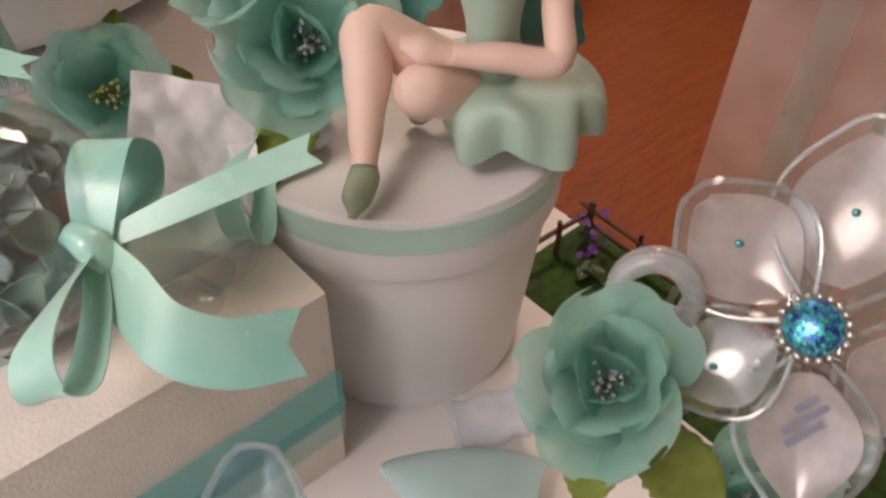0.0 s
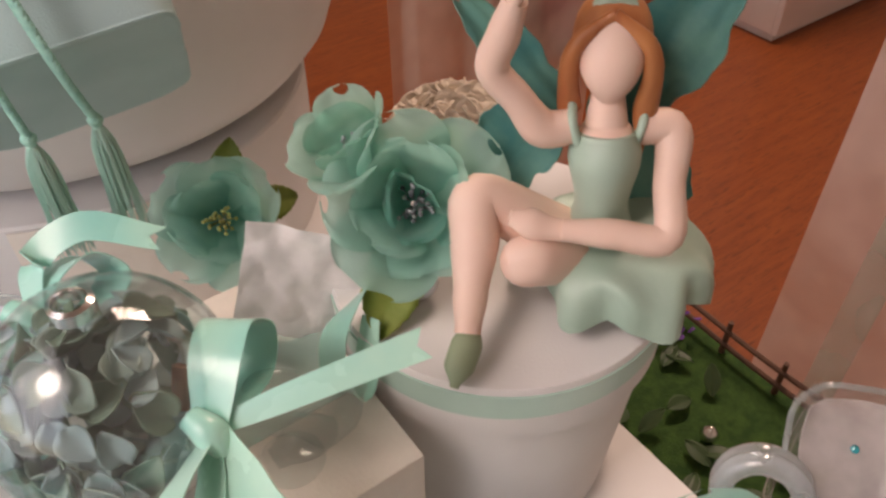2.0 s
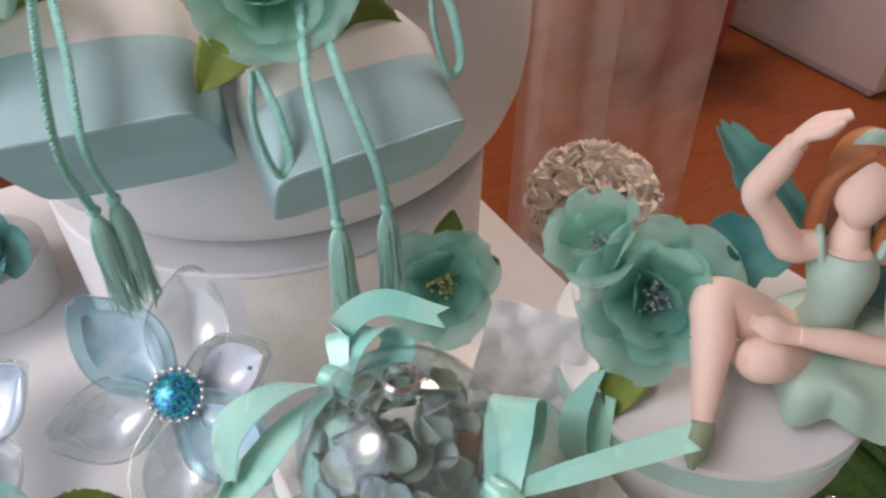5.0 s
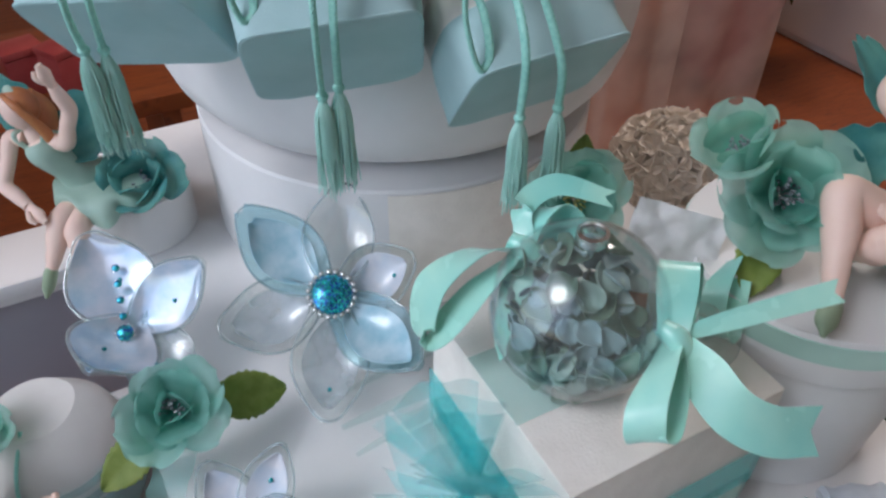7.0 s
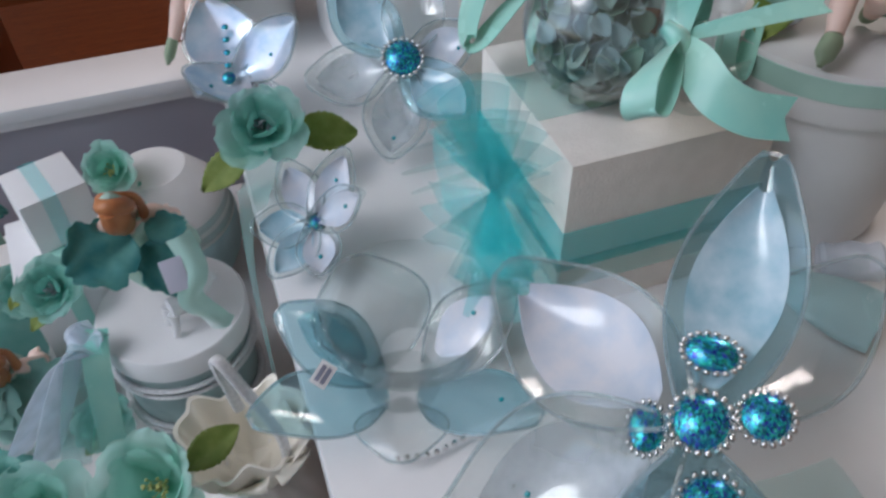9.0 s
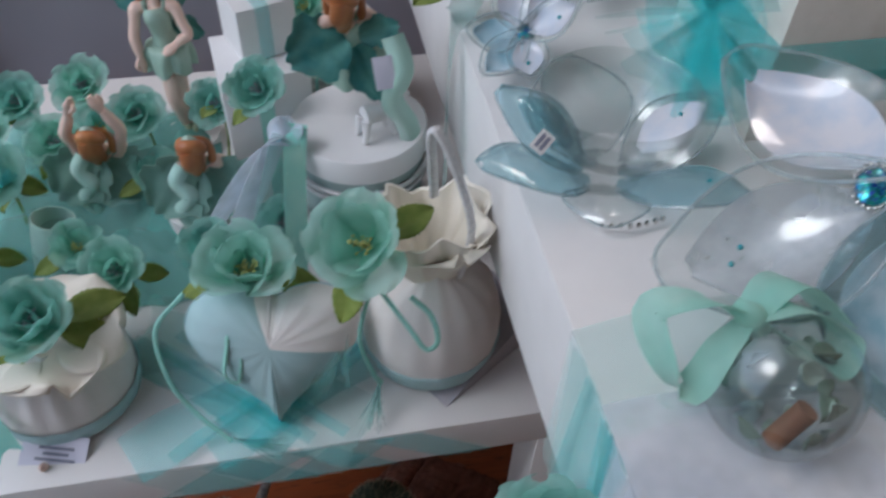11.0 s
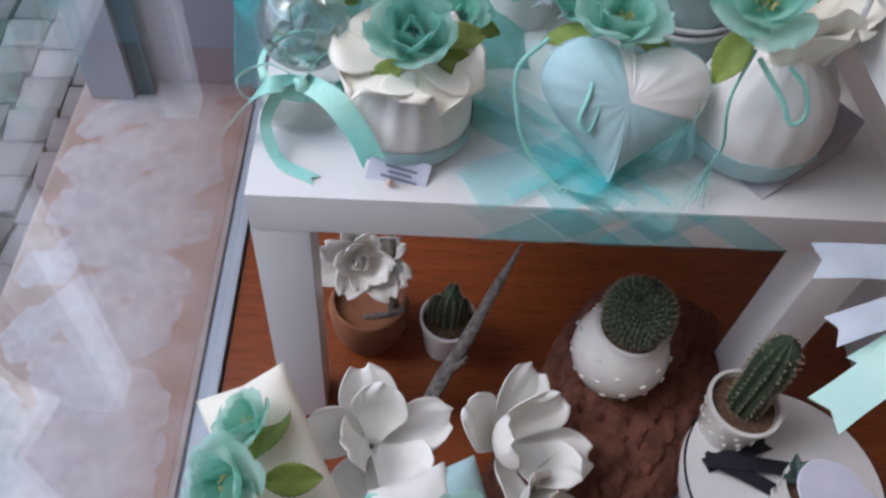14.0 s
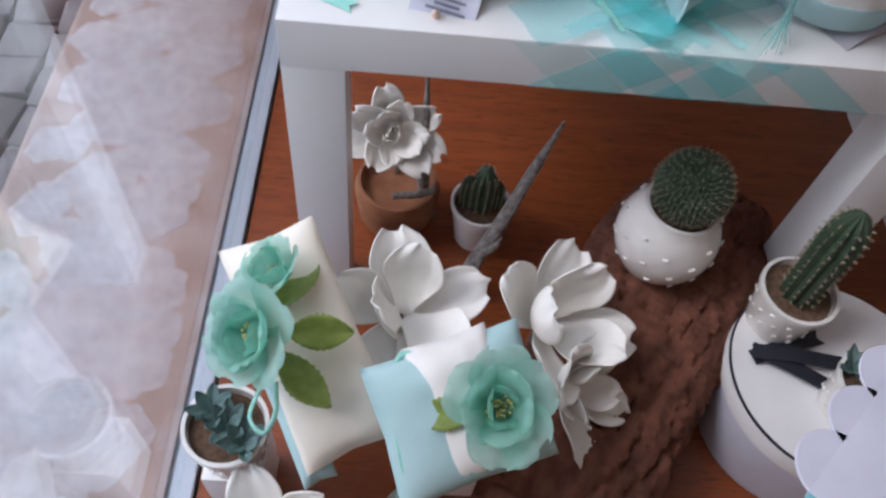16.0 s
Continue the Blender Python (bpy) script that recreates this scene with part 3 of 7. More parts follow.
structure("window_post", join([block(-0.432, -0.352, 0.645, 0.73, -0.0475, 2.6, 0.003)]), ALU, "grey aluminium window post standing on the stone sill", "post")
structure("window_jamb", block(-0.352, -0.318, 0.66, 0.735, -0.0475, 2.6, 0.002), PAINT_TEAL, "dark teal painted window jamb", "jamb")
structure("side_panel", block(-0.318, -0.085, 0.70, 0.74, -0.0475, 2.6, 0.002), PAINT_GREY, "lilac-grey painted panel closing the shop window", "panel")
low = structure("low_wall", block(-0.085, 0.62, 0.75, 0.81, 0.0, 0.52, 0.002), PAINT_GREY, "lilac-grey low wall behind the display table", "wall")
part("moulding", join([block(-0.085, 0.62, 0.735, 0.825, 0.5205, 0.535, 0.003), block(-0.085, 0.62, 0.728, 0.832, 0.5355, 0.556, 0.004)]), WHITE, low, "white profiled moulding")

ground = structure("ground", block(-30, -0.4555, -30, 30, -0.30, -0.20, 0), JOINT, "dark sandy joints of the cobbled street reaching far off", "ground")


# ---- display furniture ----
def side_table(m, w, d, h, label, th=0.05, leg=0.055):
    t = thing("side_table", m, label, "table")
    part("tabletop", block(0, w, 0, d, h - th, h, 0.0015), WHITE, t)
    for x in (0, w - leg):
        for y in (0, d - leg):
            part("leg", block(x, x + leg, y, y + leg, 0, h - th, 0.001), WHITE, t)
    return t


side_table(pose(0, 0, 0), 0.62, 0.61, 0.45, "square white lacquered side table with thick legs, crowded with favours")

plinth = thing("display_plinth", pose(0.525, -0.24, 0), "tall white display plinth with an overhanging thick top", "plinth")
part("top", block(0, 0.505, 0, 0.99, 0.578, 0.70, 0.0015), PAPER, plinth)
part("base", block(0.30, 0.48, 0.29, 0.89, 0, 0.578, 0.0015), WHITE, plinth)

tray_stand = thing("low_pedestal", pose(1.06, -0.25, 0), "plain white low pedestal beside the plinth", "pedestal")
part("body", block(0, 0.32, 0, 0.90, 0, 0.42, 0.002), WHITE, tray_stand)

# tiered round boxes at the back of the plinth
hat = thing("round_box", pose(0.832, 0.520, 0.70) @ Matrix.Diagonal((0.92, 0.92, 1, 1)), "large white round cardboard box, lower tier with a pasted seam", "box", "tiered round boxes")
part("body", lathe([(0, 0), (0.200, 0), (0.202, 0.002), (0.204, 0.124), (0.202, 0.126), (0, 0.126)], 96), PAPER, hat)
part("paper_band", sheet(lambda u, v: (0.2055 * math.cos(-2.05 + 0.75 * u), 0.2055 * math.sin(-2.05 + 0.75 * u), 0.002 + 0.121 * v), 24, 2, 0.0008), CARD, hat, "ivory paper overlap with a vertical edge")
hat2 = thing("round_box", pose(0.845, 0.544, 0.8265) @ Matrix.Diagonal((0.953, 0.953, 1, 1)), "large white round cardboard box, wider upper tier", "box", "tiered round boxes")
part("body", lathe([(0, 0), (0.165, 0), (0.186, 0.004), (0.206, 0.015), (0.222, 0.034), (0.231, 0.058), (0.2345, 0.085), (0.235, 0.184), (0.233, 0.187), (0, 0.187)], 96), PAPER, hat2)
part("lid", lathe([(0.2354, 0.1875), (0.2385, 0.1875), (0.2392, 0.224), (0.2375, 0.226), (0, 0.226)], 96), PAPER, hat2, "white paper lid")

# bucket with the seated figurine
bk = thing("paper_bucket", pose(0.955, 0.124, 0.70), "tapered white paper bucket with a mint satin band round its lid", "box")
part("body", lathe([(0, 0), (0.074, 0), (0.0755, 0.0015), (0.0862, 0.130), (0.0855, 0.1305), (0, 0.1305)], 80), PAPER, bk)
part("lid", lathe([(0.0864, 0.124), (0.0890, 0.124), (0.0895, 0.126), (0.0902, 0.161), (0.0892, 0.163), (0, 0.163)], 80), PAPER, bk)
part("ribbon_band", lathe([(0.0898, 0.1425), (0.0906, 0.1427), (0.0911, 0.1590), (0.0903, 0.1592)], 80), SATIN_DULL, bk, "mint satin ribbon band")

# favour box with the glass ball
gb = thing("gift_box", pose(0.7105, 0.06, 0.70), "square ivory embossed cardboard box with sheer mint ribbons", "box")
part("body", block(0, 0.151, 0, 0.150, 0.0, 0.1385, 0.0015), CARD, gb)
part("sheer_ribbon", join([block(-0.0014, 0.1524, -0.0012, -0.0004, 0.028, 0.056, 0), block(-0.0012, -0.0004, -0.0003, 0.1512, 0.028, 0.056, 0)]), TULLE_PALE, gb, "sheer mint ribbon")
part("sheer_ribbon", join([block(-0.0016, 0.1526, -0.0022, -0.0014, 0.048, 0.084, 0), block(-0.0022, -0.0014, -0.0013, 0.1514, 0.048, 0.084, 0)]), TULLE, gb, "sheer mint ribbon")
part("top_ribbon", block(-0.0003, 0.1513, 0.050, 0.105, 0.1388, 0.1394, 0), TULLE_PALE, gb, "sheer mint ribbon across the lid")


# ---- figurines ----
def figurine(j, label, m=Matrix(), wings=(), s=1.0, hair_long=True, wing=WING):
    """A fairy figure as one plain mesh. j: joints; s: thickness."""
    V = {k: Vector(v) for k, v in j.items() if k != "skirt_r"}
    bms, idx = [], []

    def add(bm, i):
        bms.append(bm)
        idx.append(i)
    head, neck, waist, hip = V["head"], V["neck"], V["waist"], V["hip"]
    up = (head - neck).normalized()
    fwd = V["front"].normalized()
    side = fwd.cross(up).normalized()
    hb = bmesh.new()
    bmesh.ops.create_uvsphere(hb, u_segments=28, v_segments=20, radius=1)
    for q in hb.verts:
        if q.co.z < 0:
            q.co.x *= 1 - 0.34 * q.co.z ** 2
            q.co.y = q.co.y * (1 - 0.30 * q.co.z ** 2) + 0.20 * q.co.z ** 2
    rot = Matrix((side, fwd, up)).transposed().to_4x4()
    bmesh.ops.transform(hb, matrix=Matrix.Translation(head) @ rot @ Matrix.Diagonal((0.0108 * s, 0.0118 * s, 0.0148 * s, 1)), verts=hb.verts[:])
    add(hb, 0)
    add(tube([neck - up * 0.004 * s, neck + (head - neck) * 0.35, head - up * 0.006 * s], [0.0072 * s, 0.0056 * s, 0.0058 * s], 14, 12), 0)
    # hair: cap, parting and long strands
    cap = bmesh.new()
    bmesh.ops.create_uvsphere(cap, u_segments=24, v_segments=16, radius=1)
    bmesh.ops.transform(cap, matrix=Matrix.Translation(head - fwd * 0.0034 * s + up * 0.0032 * s) @ rot @ Matrix.Diagonal((0.0128 * s, 0.0120 * s, 0.0140 * s, 1)), verts=cap.verts[:])
    add(cap, 1)
    for sg in (-1, 1):
        add(tube([head + up * 0.0145 * s + fwd * 0.004 * s, head + side * sg * 0.0112 * s + up * 0.006 * s + fwd * 0.0055 * s, head + side * sg * 0.0134 * s - up * 0.006 * s + fwd * 0.002 * s,
                  head + side * sg * 0.0125 * s - up * 0.020 * s - fwd * 0.002 * s] + ([head + side * sg * 0.0115 * s - up * (0.036 if sg < 0 else 0.022) * s] if hair_long else []),
                 [0.0020 * s, 0.0028 * s, 0.0036 * s, 0.0044 * s, 0.0012 * s], 10, 22, 0.8), 1)
    add(tube([head - fwd * 0.008 * s + up * 0.006 * s, head - fwd * 0.0135 * s - up * 0.008 * s, neck - fwd * 0.011 * s - up * 0.006 * s, neck - fwd * 0.012 * s - up * 0.02 * s], [0.010 * s, 0.011 * s, 0.008 * s, 0.002 * s], 14, 20, 0.7), 1)
    band = head + up * 0.0142 * s - fwd * 0.001 * s
    add(tube([band - side * 0.0105 * s - up * 0.006 * s, band + up * 0.0026 * s, band + side * 0.0105 * s - up * 0.006 * s], [0.001 * s, 0.0036 * s, 0.001 * s], 8, 16, 0.6), 2)
    # chest and dress
    chest = neck + (waist - neck) * 0.42
    add(tube([neck + (waist - neck) * 0.04, neck + (waist - neck) * 0.2, chest], [0.006 * s, 0.0125 * s, 0.0130 * s], 18, 14, 0.72), 0)
    add(tube([chest + (neck - waist) * 0.24 + fwd * 0.001 * s, chest + fwd * 0.002 * s, waist, hip], [0.0125 * s, 0.0152 * s, 0.0115 * s, 0.018 * s], 20, 20, 0.82), 2)
    for a in ("sh_l", "sh_r"):
        if a in V:
            add(tube([chest + (V[a] - chest) * 0.25 - up * 0.008 * s + fwd * 0.004 * s, neck + (V[a] - neck) * 0.50 + fwd * 0.0055 * s + up * 0.001 * s, neck + (V[a] - neck) * 0.54 + up * 0.0042 * s, neck + (V[a] - neck) * 0.50 - fwd * 0.008 * s], 0.0022 * s, 10, 18, 0.7), 2)
    # arms and legs
    for a in "lr":
        if "sh_" + a in V:
            sh, el, hd = V["sh_" + a], V["el_" + a], V["hd_" + a]
            d = (hd - el).normalized()
            add(tube([neck + (sh - neck) * 0.5 - up * 0.002 * s, sh, sh + (el - sh) * 0.5, el, el + (hd - el) * 0.45, hd - d * 0.004 * s], [0.006 * s, 0.0066 * s, 0.0055 * s, 0.0056 * s, 0.0054 * s, 0.0040 * s], 14, 30), 0)
            pe = V.get("fi_" + a, hd + d * 0.014 * s)
            w = (pe - hd).cross(up).normalized()
            add(tube([hd - d * 0.012 * s, hd - d * 0.002 * s, hd + (pe - hd) * 0.45, pe], [0.0036 * s, 0.0042 * s, 0.0058 * s, 0.0028 * s], 12, 12, 0.6), 0)
            add(tube([hd + w * 0.003 * s, hd + (pe - hd) * 0.4 + w * 0.006 * s, hd + (pe - hd) * 0.75 + w * 0.005 * s], [0.0022 * s, 0.0024 * s, 0.0014 * s], 8, 8), 0)
        if "kn_" + a in V:
            kn, an, toe = V["kn_" + a], V["an_" + a], V["to_" + a]
            add(tube([hip + (kn - hip) * 0.25, hip + (kn - hip) * 0.6, kn, kn + (an - kn) * 0.3, kn + (an - kn) * 0.7, an], [0.0105 * s, 0.0105 * s, 0.0092 * s, 0.0088 * s, 0.0062 * s, 0.0046 * s], 16, 34), 0)
            hl = an - (toe - an) * 0.35 - (kn - an).normalized() * 0.004 * s
            add(tube([hl, an - (kn - an).normalized() * 0.004 * s, an + (toe - an) * 0.6, toe], [0.0036 * s, 0.0058 * s, 0.0056 * s, 0.0016 * s], 14, 18, 0.8), 3)
    # skirt with deep folds
    if "skirt" in V:
        c, n0 = V["skirt"], 72
        rad = j["skirt_r"]
        top = hip + (waist - hip) * 0.5

        def sk(u, v):
            a = 2 * math.pi * u
            fold = math.sin(6 * a + 0.6) * 0.10 + math.sin(11 * a + 2 * v) * 0.06
            r = 0.012 * s + (rad * (1 + fold * v * v) - 0.012 * s) * math.sin(math.pi / 2 * v) ** 0.9
            p = top.lerp(c, v)
            drop = (c.z - top.z) * (1 - math.sqrt(max(1 - v ** 2.6, 0)))
            return Vector((p.x + math.cos(a) * r, p.y + math.sin(a) * r, top.z + drop + 0.004 * s * v * v * (1 + math.cos(6 * a + 2.0)) * (1 if v < 0.99 else 0.7)))
        add(sheet(sk, n0, 18, 0.0016 * s), 2)
    # wings
    for base, tip, w, bend in wings:
        base, tip, bend = Vector(base), Vector(tip), Vector(bend)
        ax = tip - base
        cr = ax.normalized().cross(bend).normalized()

        def wg(u, v, base=base, ax=ax, cr=cr, w=w, bend=bend):
            a = 2 * u - 1
            lobes = math.sin(math.pi * min(0.06 + 0.86 * v, 1)) ** 0.6 * (1 + 0.10 * math.sin(13 * v) + 0.05 * math.sin(29 * v))
            return base + ax * v * (1 - 0.10 * a * a + 0.03 * math.sin(9 * a)) + cr * a * w * lobes + bend * (0.25 * a * a + 0.06 * math.sin(7 * a)) * w
        add(sheet(wg, 14, 24, 0.0008), 4)
    me = join_to_mesh(bms, "fairy_figurine", [SKIN, HAIR, DRESS, SHOE, wing], idx)
    return solo("fairy_figurine", me, None, m, label, "figurine", "fairy figurines")


V3 = Vector


def rel(pos, pts):
    return [V3(p) - V3(pos) for p in pts]


def toward(pos, p):
    return (V3(p) - V3(pos)).normalized()


def flower_at(pos, normal, size, label, leaf_tips=(), **kw):
    f = fabric_flower(pos, normal, size, label, **kw)
    inv = f.matrix_world.inverted()
    for k, tip in enumerate(leaf_tips):
        q = inv @ V3(tip)
        d = V3((q.x, q.y, 0))
        ln = q.length
        me = leaf_mesh("leaf", ln * 0.78, ln * 0.44, LEAF, k + 3)
        ang = math.degrees(math.atan2(-d.x, d.y))
        rise = math.degrees(math.atan2(q.z, d.length))
        part("leaf", me, None, f, "olive green serrated leaf", pose(0, 0, -size * 0.10, 0, 0, ang) @ pose(0, 0, 0, rise, 0, 0) @ pose(0, ln * 0.24, 0))
    return f


# ---- plinth: seated figurine and flowers ----
figurine(dict(head=(0.981, 0.091, 0.986), neck=(0.978, 0.086, 0.961), waist=(0.974, 0.078, 0.920), hip=(0.979, 0.080, 0.885), front=(-0.66, -0.70, -0.20),
              sh_l=(0.953, 0.099, 0.956), el_l=(0.936, 0.113, 0.984), hd_l=(0.940, 0.104, 1.020), fi_l=(0.954, 0.095, 1.030),
              sh_r=(1.001, 0.068, 0.952), el_r=(0.980, 0.044, 0.918), hd_r=(0.941, 0.076, 0.921), fi_r=(0.928, 0.088, 0.926),
              kn_l=(0.928, 0.110, 0.922), an_l=(0.897, 0.076, 0.882), to_l=(0.880, 0.063, 0.870),
              kn_r=(0.931, 0.077, 0.907), an_r=(0.950, 0.100, 0.876), to_r=(0.958, 0.108, 0.872),
              skirt=(0.983, 0.066, 0.8745), skirt_r=0.040),
         "porcelain fairy figurine seated on a bucket, sage dress, teal fabric wings", s=1.28,
         wings=[((0.990, 0.100, 0.938), (1.056, 0.090, 1.004), 0.020, (-0.5, -0.5, 0.6)), ((0.992, 0.098, 0.938), (1.034, 0.074, 0.890), 0.024, (-0.5, -0.5, 0.6)),
                ((0.978, 0.108, 0.945), (0.946, 0.150, 0.998), 0.012, (-0.5, -0.5, 0.6)), ((0.976, 0.112, 0.940), (0.950, 0.150, 0.905), 0.020, (-0.5, -0.5, 0.6))])

flower_at((0.914, 0.142, 0.905), (-0.42, -0.62, 0.55), 0.046, "large sage fabric rose with dark stamens beside a seated figurine", [(0.868, 0.104, 0.874), (0.958, 0.165, 0.926)],
          rows=((6, 1.0, 0.15), (5, 0.85, 0.45), (4, 0.62, 0.85)), spin=20)
flower_at((0.902, 0.165, 0.922), (-0.55, 0.0, 0.8), 0.036, "half-open sage fabric bud behind a large rose", [], rows=((4, 1.0, 0.45), (2, 0.85, 0.9)), spin=50, name="fabric_bud", petals=PETAL_MINT)
flower_at((0.855, 0.262, 0.842), (-0.35, -0.70, 0.60), 0.044, "single mint fabric blossom with yellow-green stamens, on a wire", [(0.905, 0.262, 0.838), (0.872, 0.275, 0.885)], stamen=STAMEN_GOLD,
          petals=PETAL, rows=((5, 1.0, 0.22), (5, 0.82, 0.55)))
solo("wire_stem", tube([(0.868, 0.285, 0.701), (0.864, 0.282, 0.77), (0.857, 0.265, 0.838)], 0.0012, 6), RUSTY, Matrix(), "thin wire stem holding a fabric blossom", "stem")
eggb = bmesh.new()
bmesh.ops.create_uvsphere(eggb, u_segments=24, v_segments=14, radius=1)
bmesh.ops.transform(eggb, matrix=Matrix.Diagonal((0.0145, 0.0110, 0.0105, 1)), verts=eggb.verts[:])
solo("sugared_almond", eggb, ENAMEL, pose(0.899, 0.126, 0.8738, 0, 0, -40), "glossy white sugared almond lying on the bucket lid", "almond")


def crumple(u, v):
    n = noise.noise(V3((u * 5, v * 5, 1.7))) * 0.004 + noise.noise(V3((u * 13, v * 13, 4.2))) * 0.0014
    return (0.060 * (u - 0.5), n, 0.058 * v)


solo("organza_pouch", sheet(crumple, 26, 26, 0.0008), cloth("crinkled_white_organza", (0.92, 0.92, 0.92), (0.87, 0.88, 0.89), 0.04, 0.5, 60.0), pose(0.846, 0.158, 0.8393, -24, 12, -38),
     "crinkled white organza pouch leaning behind the box", "pouch")

# satin bow hanging from the bucket's band
bp = (0.868, 0.118, 0.873)
b0 = thing("ribbon_bow", Matrix.Translation(bp), "small mint satin loop of ribbon at the bucket", "bow", "ribbon bows")
part("loop", strip(rel(bp, [(0.874, 0.128, 0.880), (0.852, 0.118, 0.872), (0.846, 0.108, 0.852), (0.856, 0.104, 0.846), (0.872, 0.118, 0.872)]), 0.016, [(0.3, -0.4, 0.8), (0.4, -0.8, 0.3), (0.5, -0.8, 0.1), (0.5, -0.8, 0.2), (0.3, -0.5, 0.7)], 30), SATIN, b0)

# ---- glass ball with its bows ----
BALL = V3((0.759, 0.130, 0.8890))
gl = thing("glass_ball", Matrix.Translation(BALL), "clear glass ball filled with dried pale petals on a gift box", "glass ball", "glass balls")


def shell(r, th, n=40, low=-0.96, high=0.985):
    prof = []
    for k in range(n + 1):
        a = math.asin(low) + (math.asin(high) - math.asin(low)) * k / n
        prof.append((r * math.cos(a), r * math.sin(a)))
    for k in range(n, -1, -1):
        a = math.asin(low) + (math.asin(high) - math.asin(low)) * k / n
        prof.append(((r - th) * math.cos(a), (r - th) * math.sin(a)))
    prof.append(prof[0])
    return lathe(prof, 64)


def clear(ob):
    ob.visible_shadow = False
    return ob


clear(part("shell", shell(0.0500, 0.0009), GLASS_BALL, gl, "thin clear glass"))
part("collar", lathe([(0.006, 0.0485), (0.0085, 0.0485), (0.0085, 0.054), (0.0065, 0.055), (0.006, 0.054), (0.006, 0.0485)], 24), SILVER, gl, "silver collar")


def potpourri(parent, r, seed, n=58, centre=(0, 0, 0)):
    rnd = random.Random(seed)
    kinds = [(mat("dried_pale_petal%d" % seed, (0.40, 0.50, 0.44), (0.28, 0.37, 0.31), 0.7, 60, 0.2), 1.0), (mat("dried_grey_leaf%d" % seed, (0.20, 0.29, 0.22), (0.11, 0.17, 0.12), 0.7, 60, 0.3), 1.1), (mat("dried_blue_petal%d" % seed, (0.36, 0.47, 0.48), (0.25, 0.35, 0.35), 0.7, 60, 0.2), 0.9)]
    mesh = [petal_mesh("dried_petal", r * 0.36 * k, r * 0.31 * k, r * 0.10, r * 0.08, r * 0.05, seed + i, m) for i, (m, k) in enumerate(kinds)]
    for k in range(n):
        d = V3((rnd.gauss(0, 1), rnd.gauss(0, 1), rnd.gauss(-0.25, 0.9))).normalized()
        q = V3(centre) + V3((0, 0, -0.10 * r)) + d * r * rnd.uniform(0.60, 0.86)
        part("dried_petal", mesh[k % 3 if k % 5 else 2], None, parent, m=aim(q, d + V3((rnd.uniform(-0.5, 0.5), rnd.uniform(-0.5, 0.5), rnd.uniform(-0.5, 0.5))), rnd.uniform(0, 360)) @ pose(0, -r * 0.25, 0))


potpourri(gl, 0.048, 5, 190)
part("cinnamon_stick", tube([(0.020, -0.022, -0.006), (0.028, -0.012, 0.010)], 0.0055, 12), TERRACOTTA, gl, "brown cinnamon stick")

kp = (0.783, 0.084, 0.897)
b1 = thing("satin_bow", Matrix.Translation(kp), "shiny mint satin ribbon bow with long tails on a glass ball", "bow", "ribbon bows")
part("knot", tube(rel(kp, [(0.778, 0.090, 0.903), (0.782, 0.081, 0.900), (0.786, 0.075, 0.891)]), [0.005, 0.0068, 0.005], 12), SATIN, b1)
part("loop", strip(rel(kp, [(0.782, 0.083, 0.897), (0.762, 0.070, 0.894), (0.748, 0.060, 0.886), (0.745, 0.053, 0.874), (0.757, 0.054, 0.870), (0.772, 0.068, 0.882), (0.782, 0.083, 0.896)]), 0.021,
                   [(0.4, -0.3, 0.5), (0.5, -0.5, 0.7), (0.6, -0.6, 0.5), (0.7, -0.6, 0.3), (0.6, -0.6, 0.4), (0.5, -0.5, 0.6), (0.3, -0.3, 0.4)], 44), SATIN, b1)
part("loop", strip(rel(kp, [(0.784, 0.086, 0.900), (0.795, 0.100, 0.915), (0.806, 0.112, 0.918), (0.815, 0.115, 0.905), (0.806, 0.104, 0.892), (0.786, 0.086, 0.896)]), 0.022,
                   [(0.5, -0.5, 0.2), (0.75, -0.60, 0.1), (0.75, -0.6, 0.05), (0.75, -0.6, 0.0), (0.7, -0.6, 0.1), (0.4, -0.4, 0.2)], 40), SATIN, b1)
part("tail", strip(rel(kp, [(0.784, 0.084, 0.898), (0.806, 0.076, 0.905), (0.832, 0.066, 0.913), (0.860, 0.056, 0.920)]), 0.013, [(0.2, 0.3, 0.3), (0.3, 0.5, 0.5), (0.2, 0.6, 0.6), (0.2, 0.7, 0.6)], 30, notch=0.004), SATIN, b1)
part("tail", strip(rel(kp, [(0.784, 0.082, 0.896), (0.783, 0.060, 0.893), (0.786, 0.040, 0.885), (0.800, 0.026, 0.878), (0.822, 0.018, 0.874)]), 0.026,
                   [(0.3, 0.2, 0.4), (0.5, 0.3, 0.8), (0.35, 0.4, 0.85), (0.2, 0.5, 0.85), (0.1, 0.55, 0.8)], 36, notch=0.006), SATIN, b1)

kp = (0.744, 0.166, 0.910)
b2 = thing("satin_bow", Matrix.Translation(kp), "shiny mint satin ribbon bow tied behind a glass ball", "bow", "ribbon bows")
part("knot", tube(rel(kp, [(0.738, 0.172, 0.915), (0.744, 0.164, 0.912), (0.750, 0.158, 0.904)]), [0.005, 0.0068, 0.005], 12), SATIN, b2)
part("loop", strip(rel(kp, [(0.744, 0.166, 0.910), (0.718, 0.172, 0.914), (0.692, 0.176, 0.898), (0.684, 0.172, 0.872), (0.690, 0.165, 0.872), (0.715, 0.162, 0.898), (0.742, 0.166, 0.909)]), 0.023,
                   [(0.2, -0.4, 0.4), (0.2, -0.8, 0.5), (0.3, -0.9, 0.3), (0.2, -0.9, 0.2), (0.2, -0.9, 0.3), (0.2, -0.8, 0.4), (0.2, -0.4, 0.4)], 44), SATIN, b2)
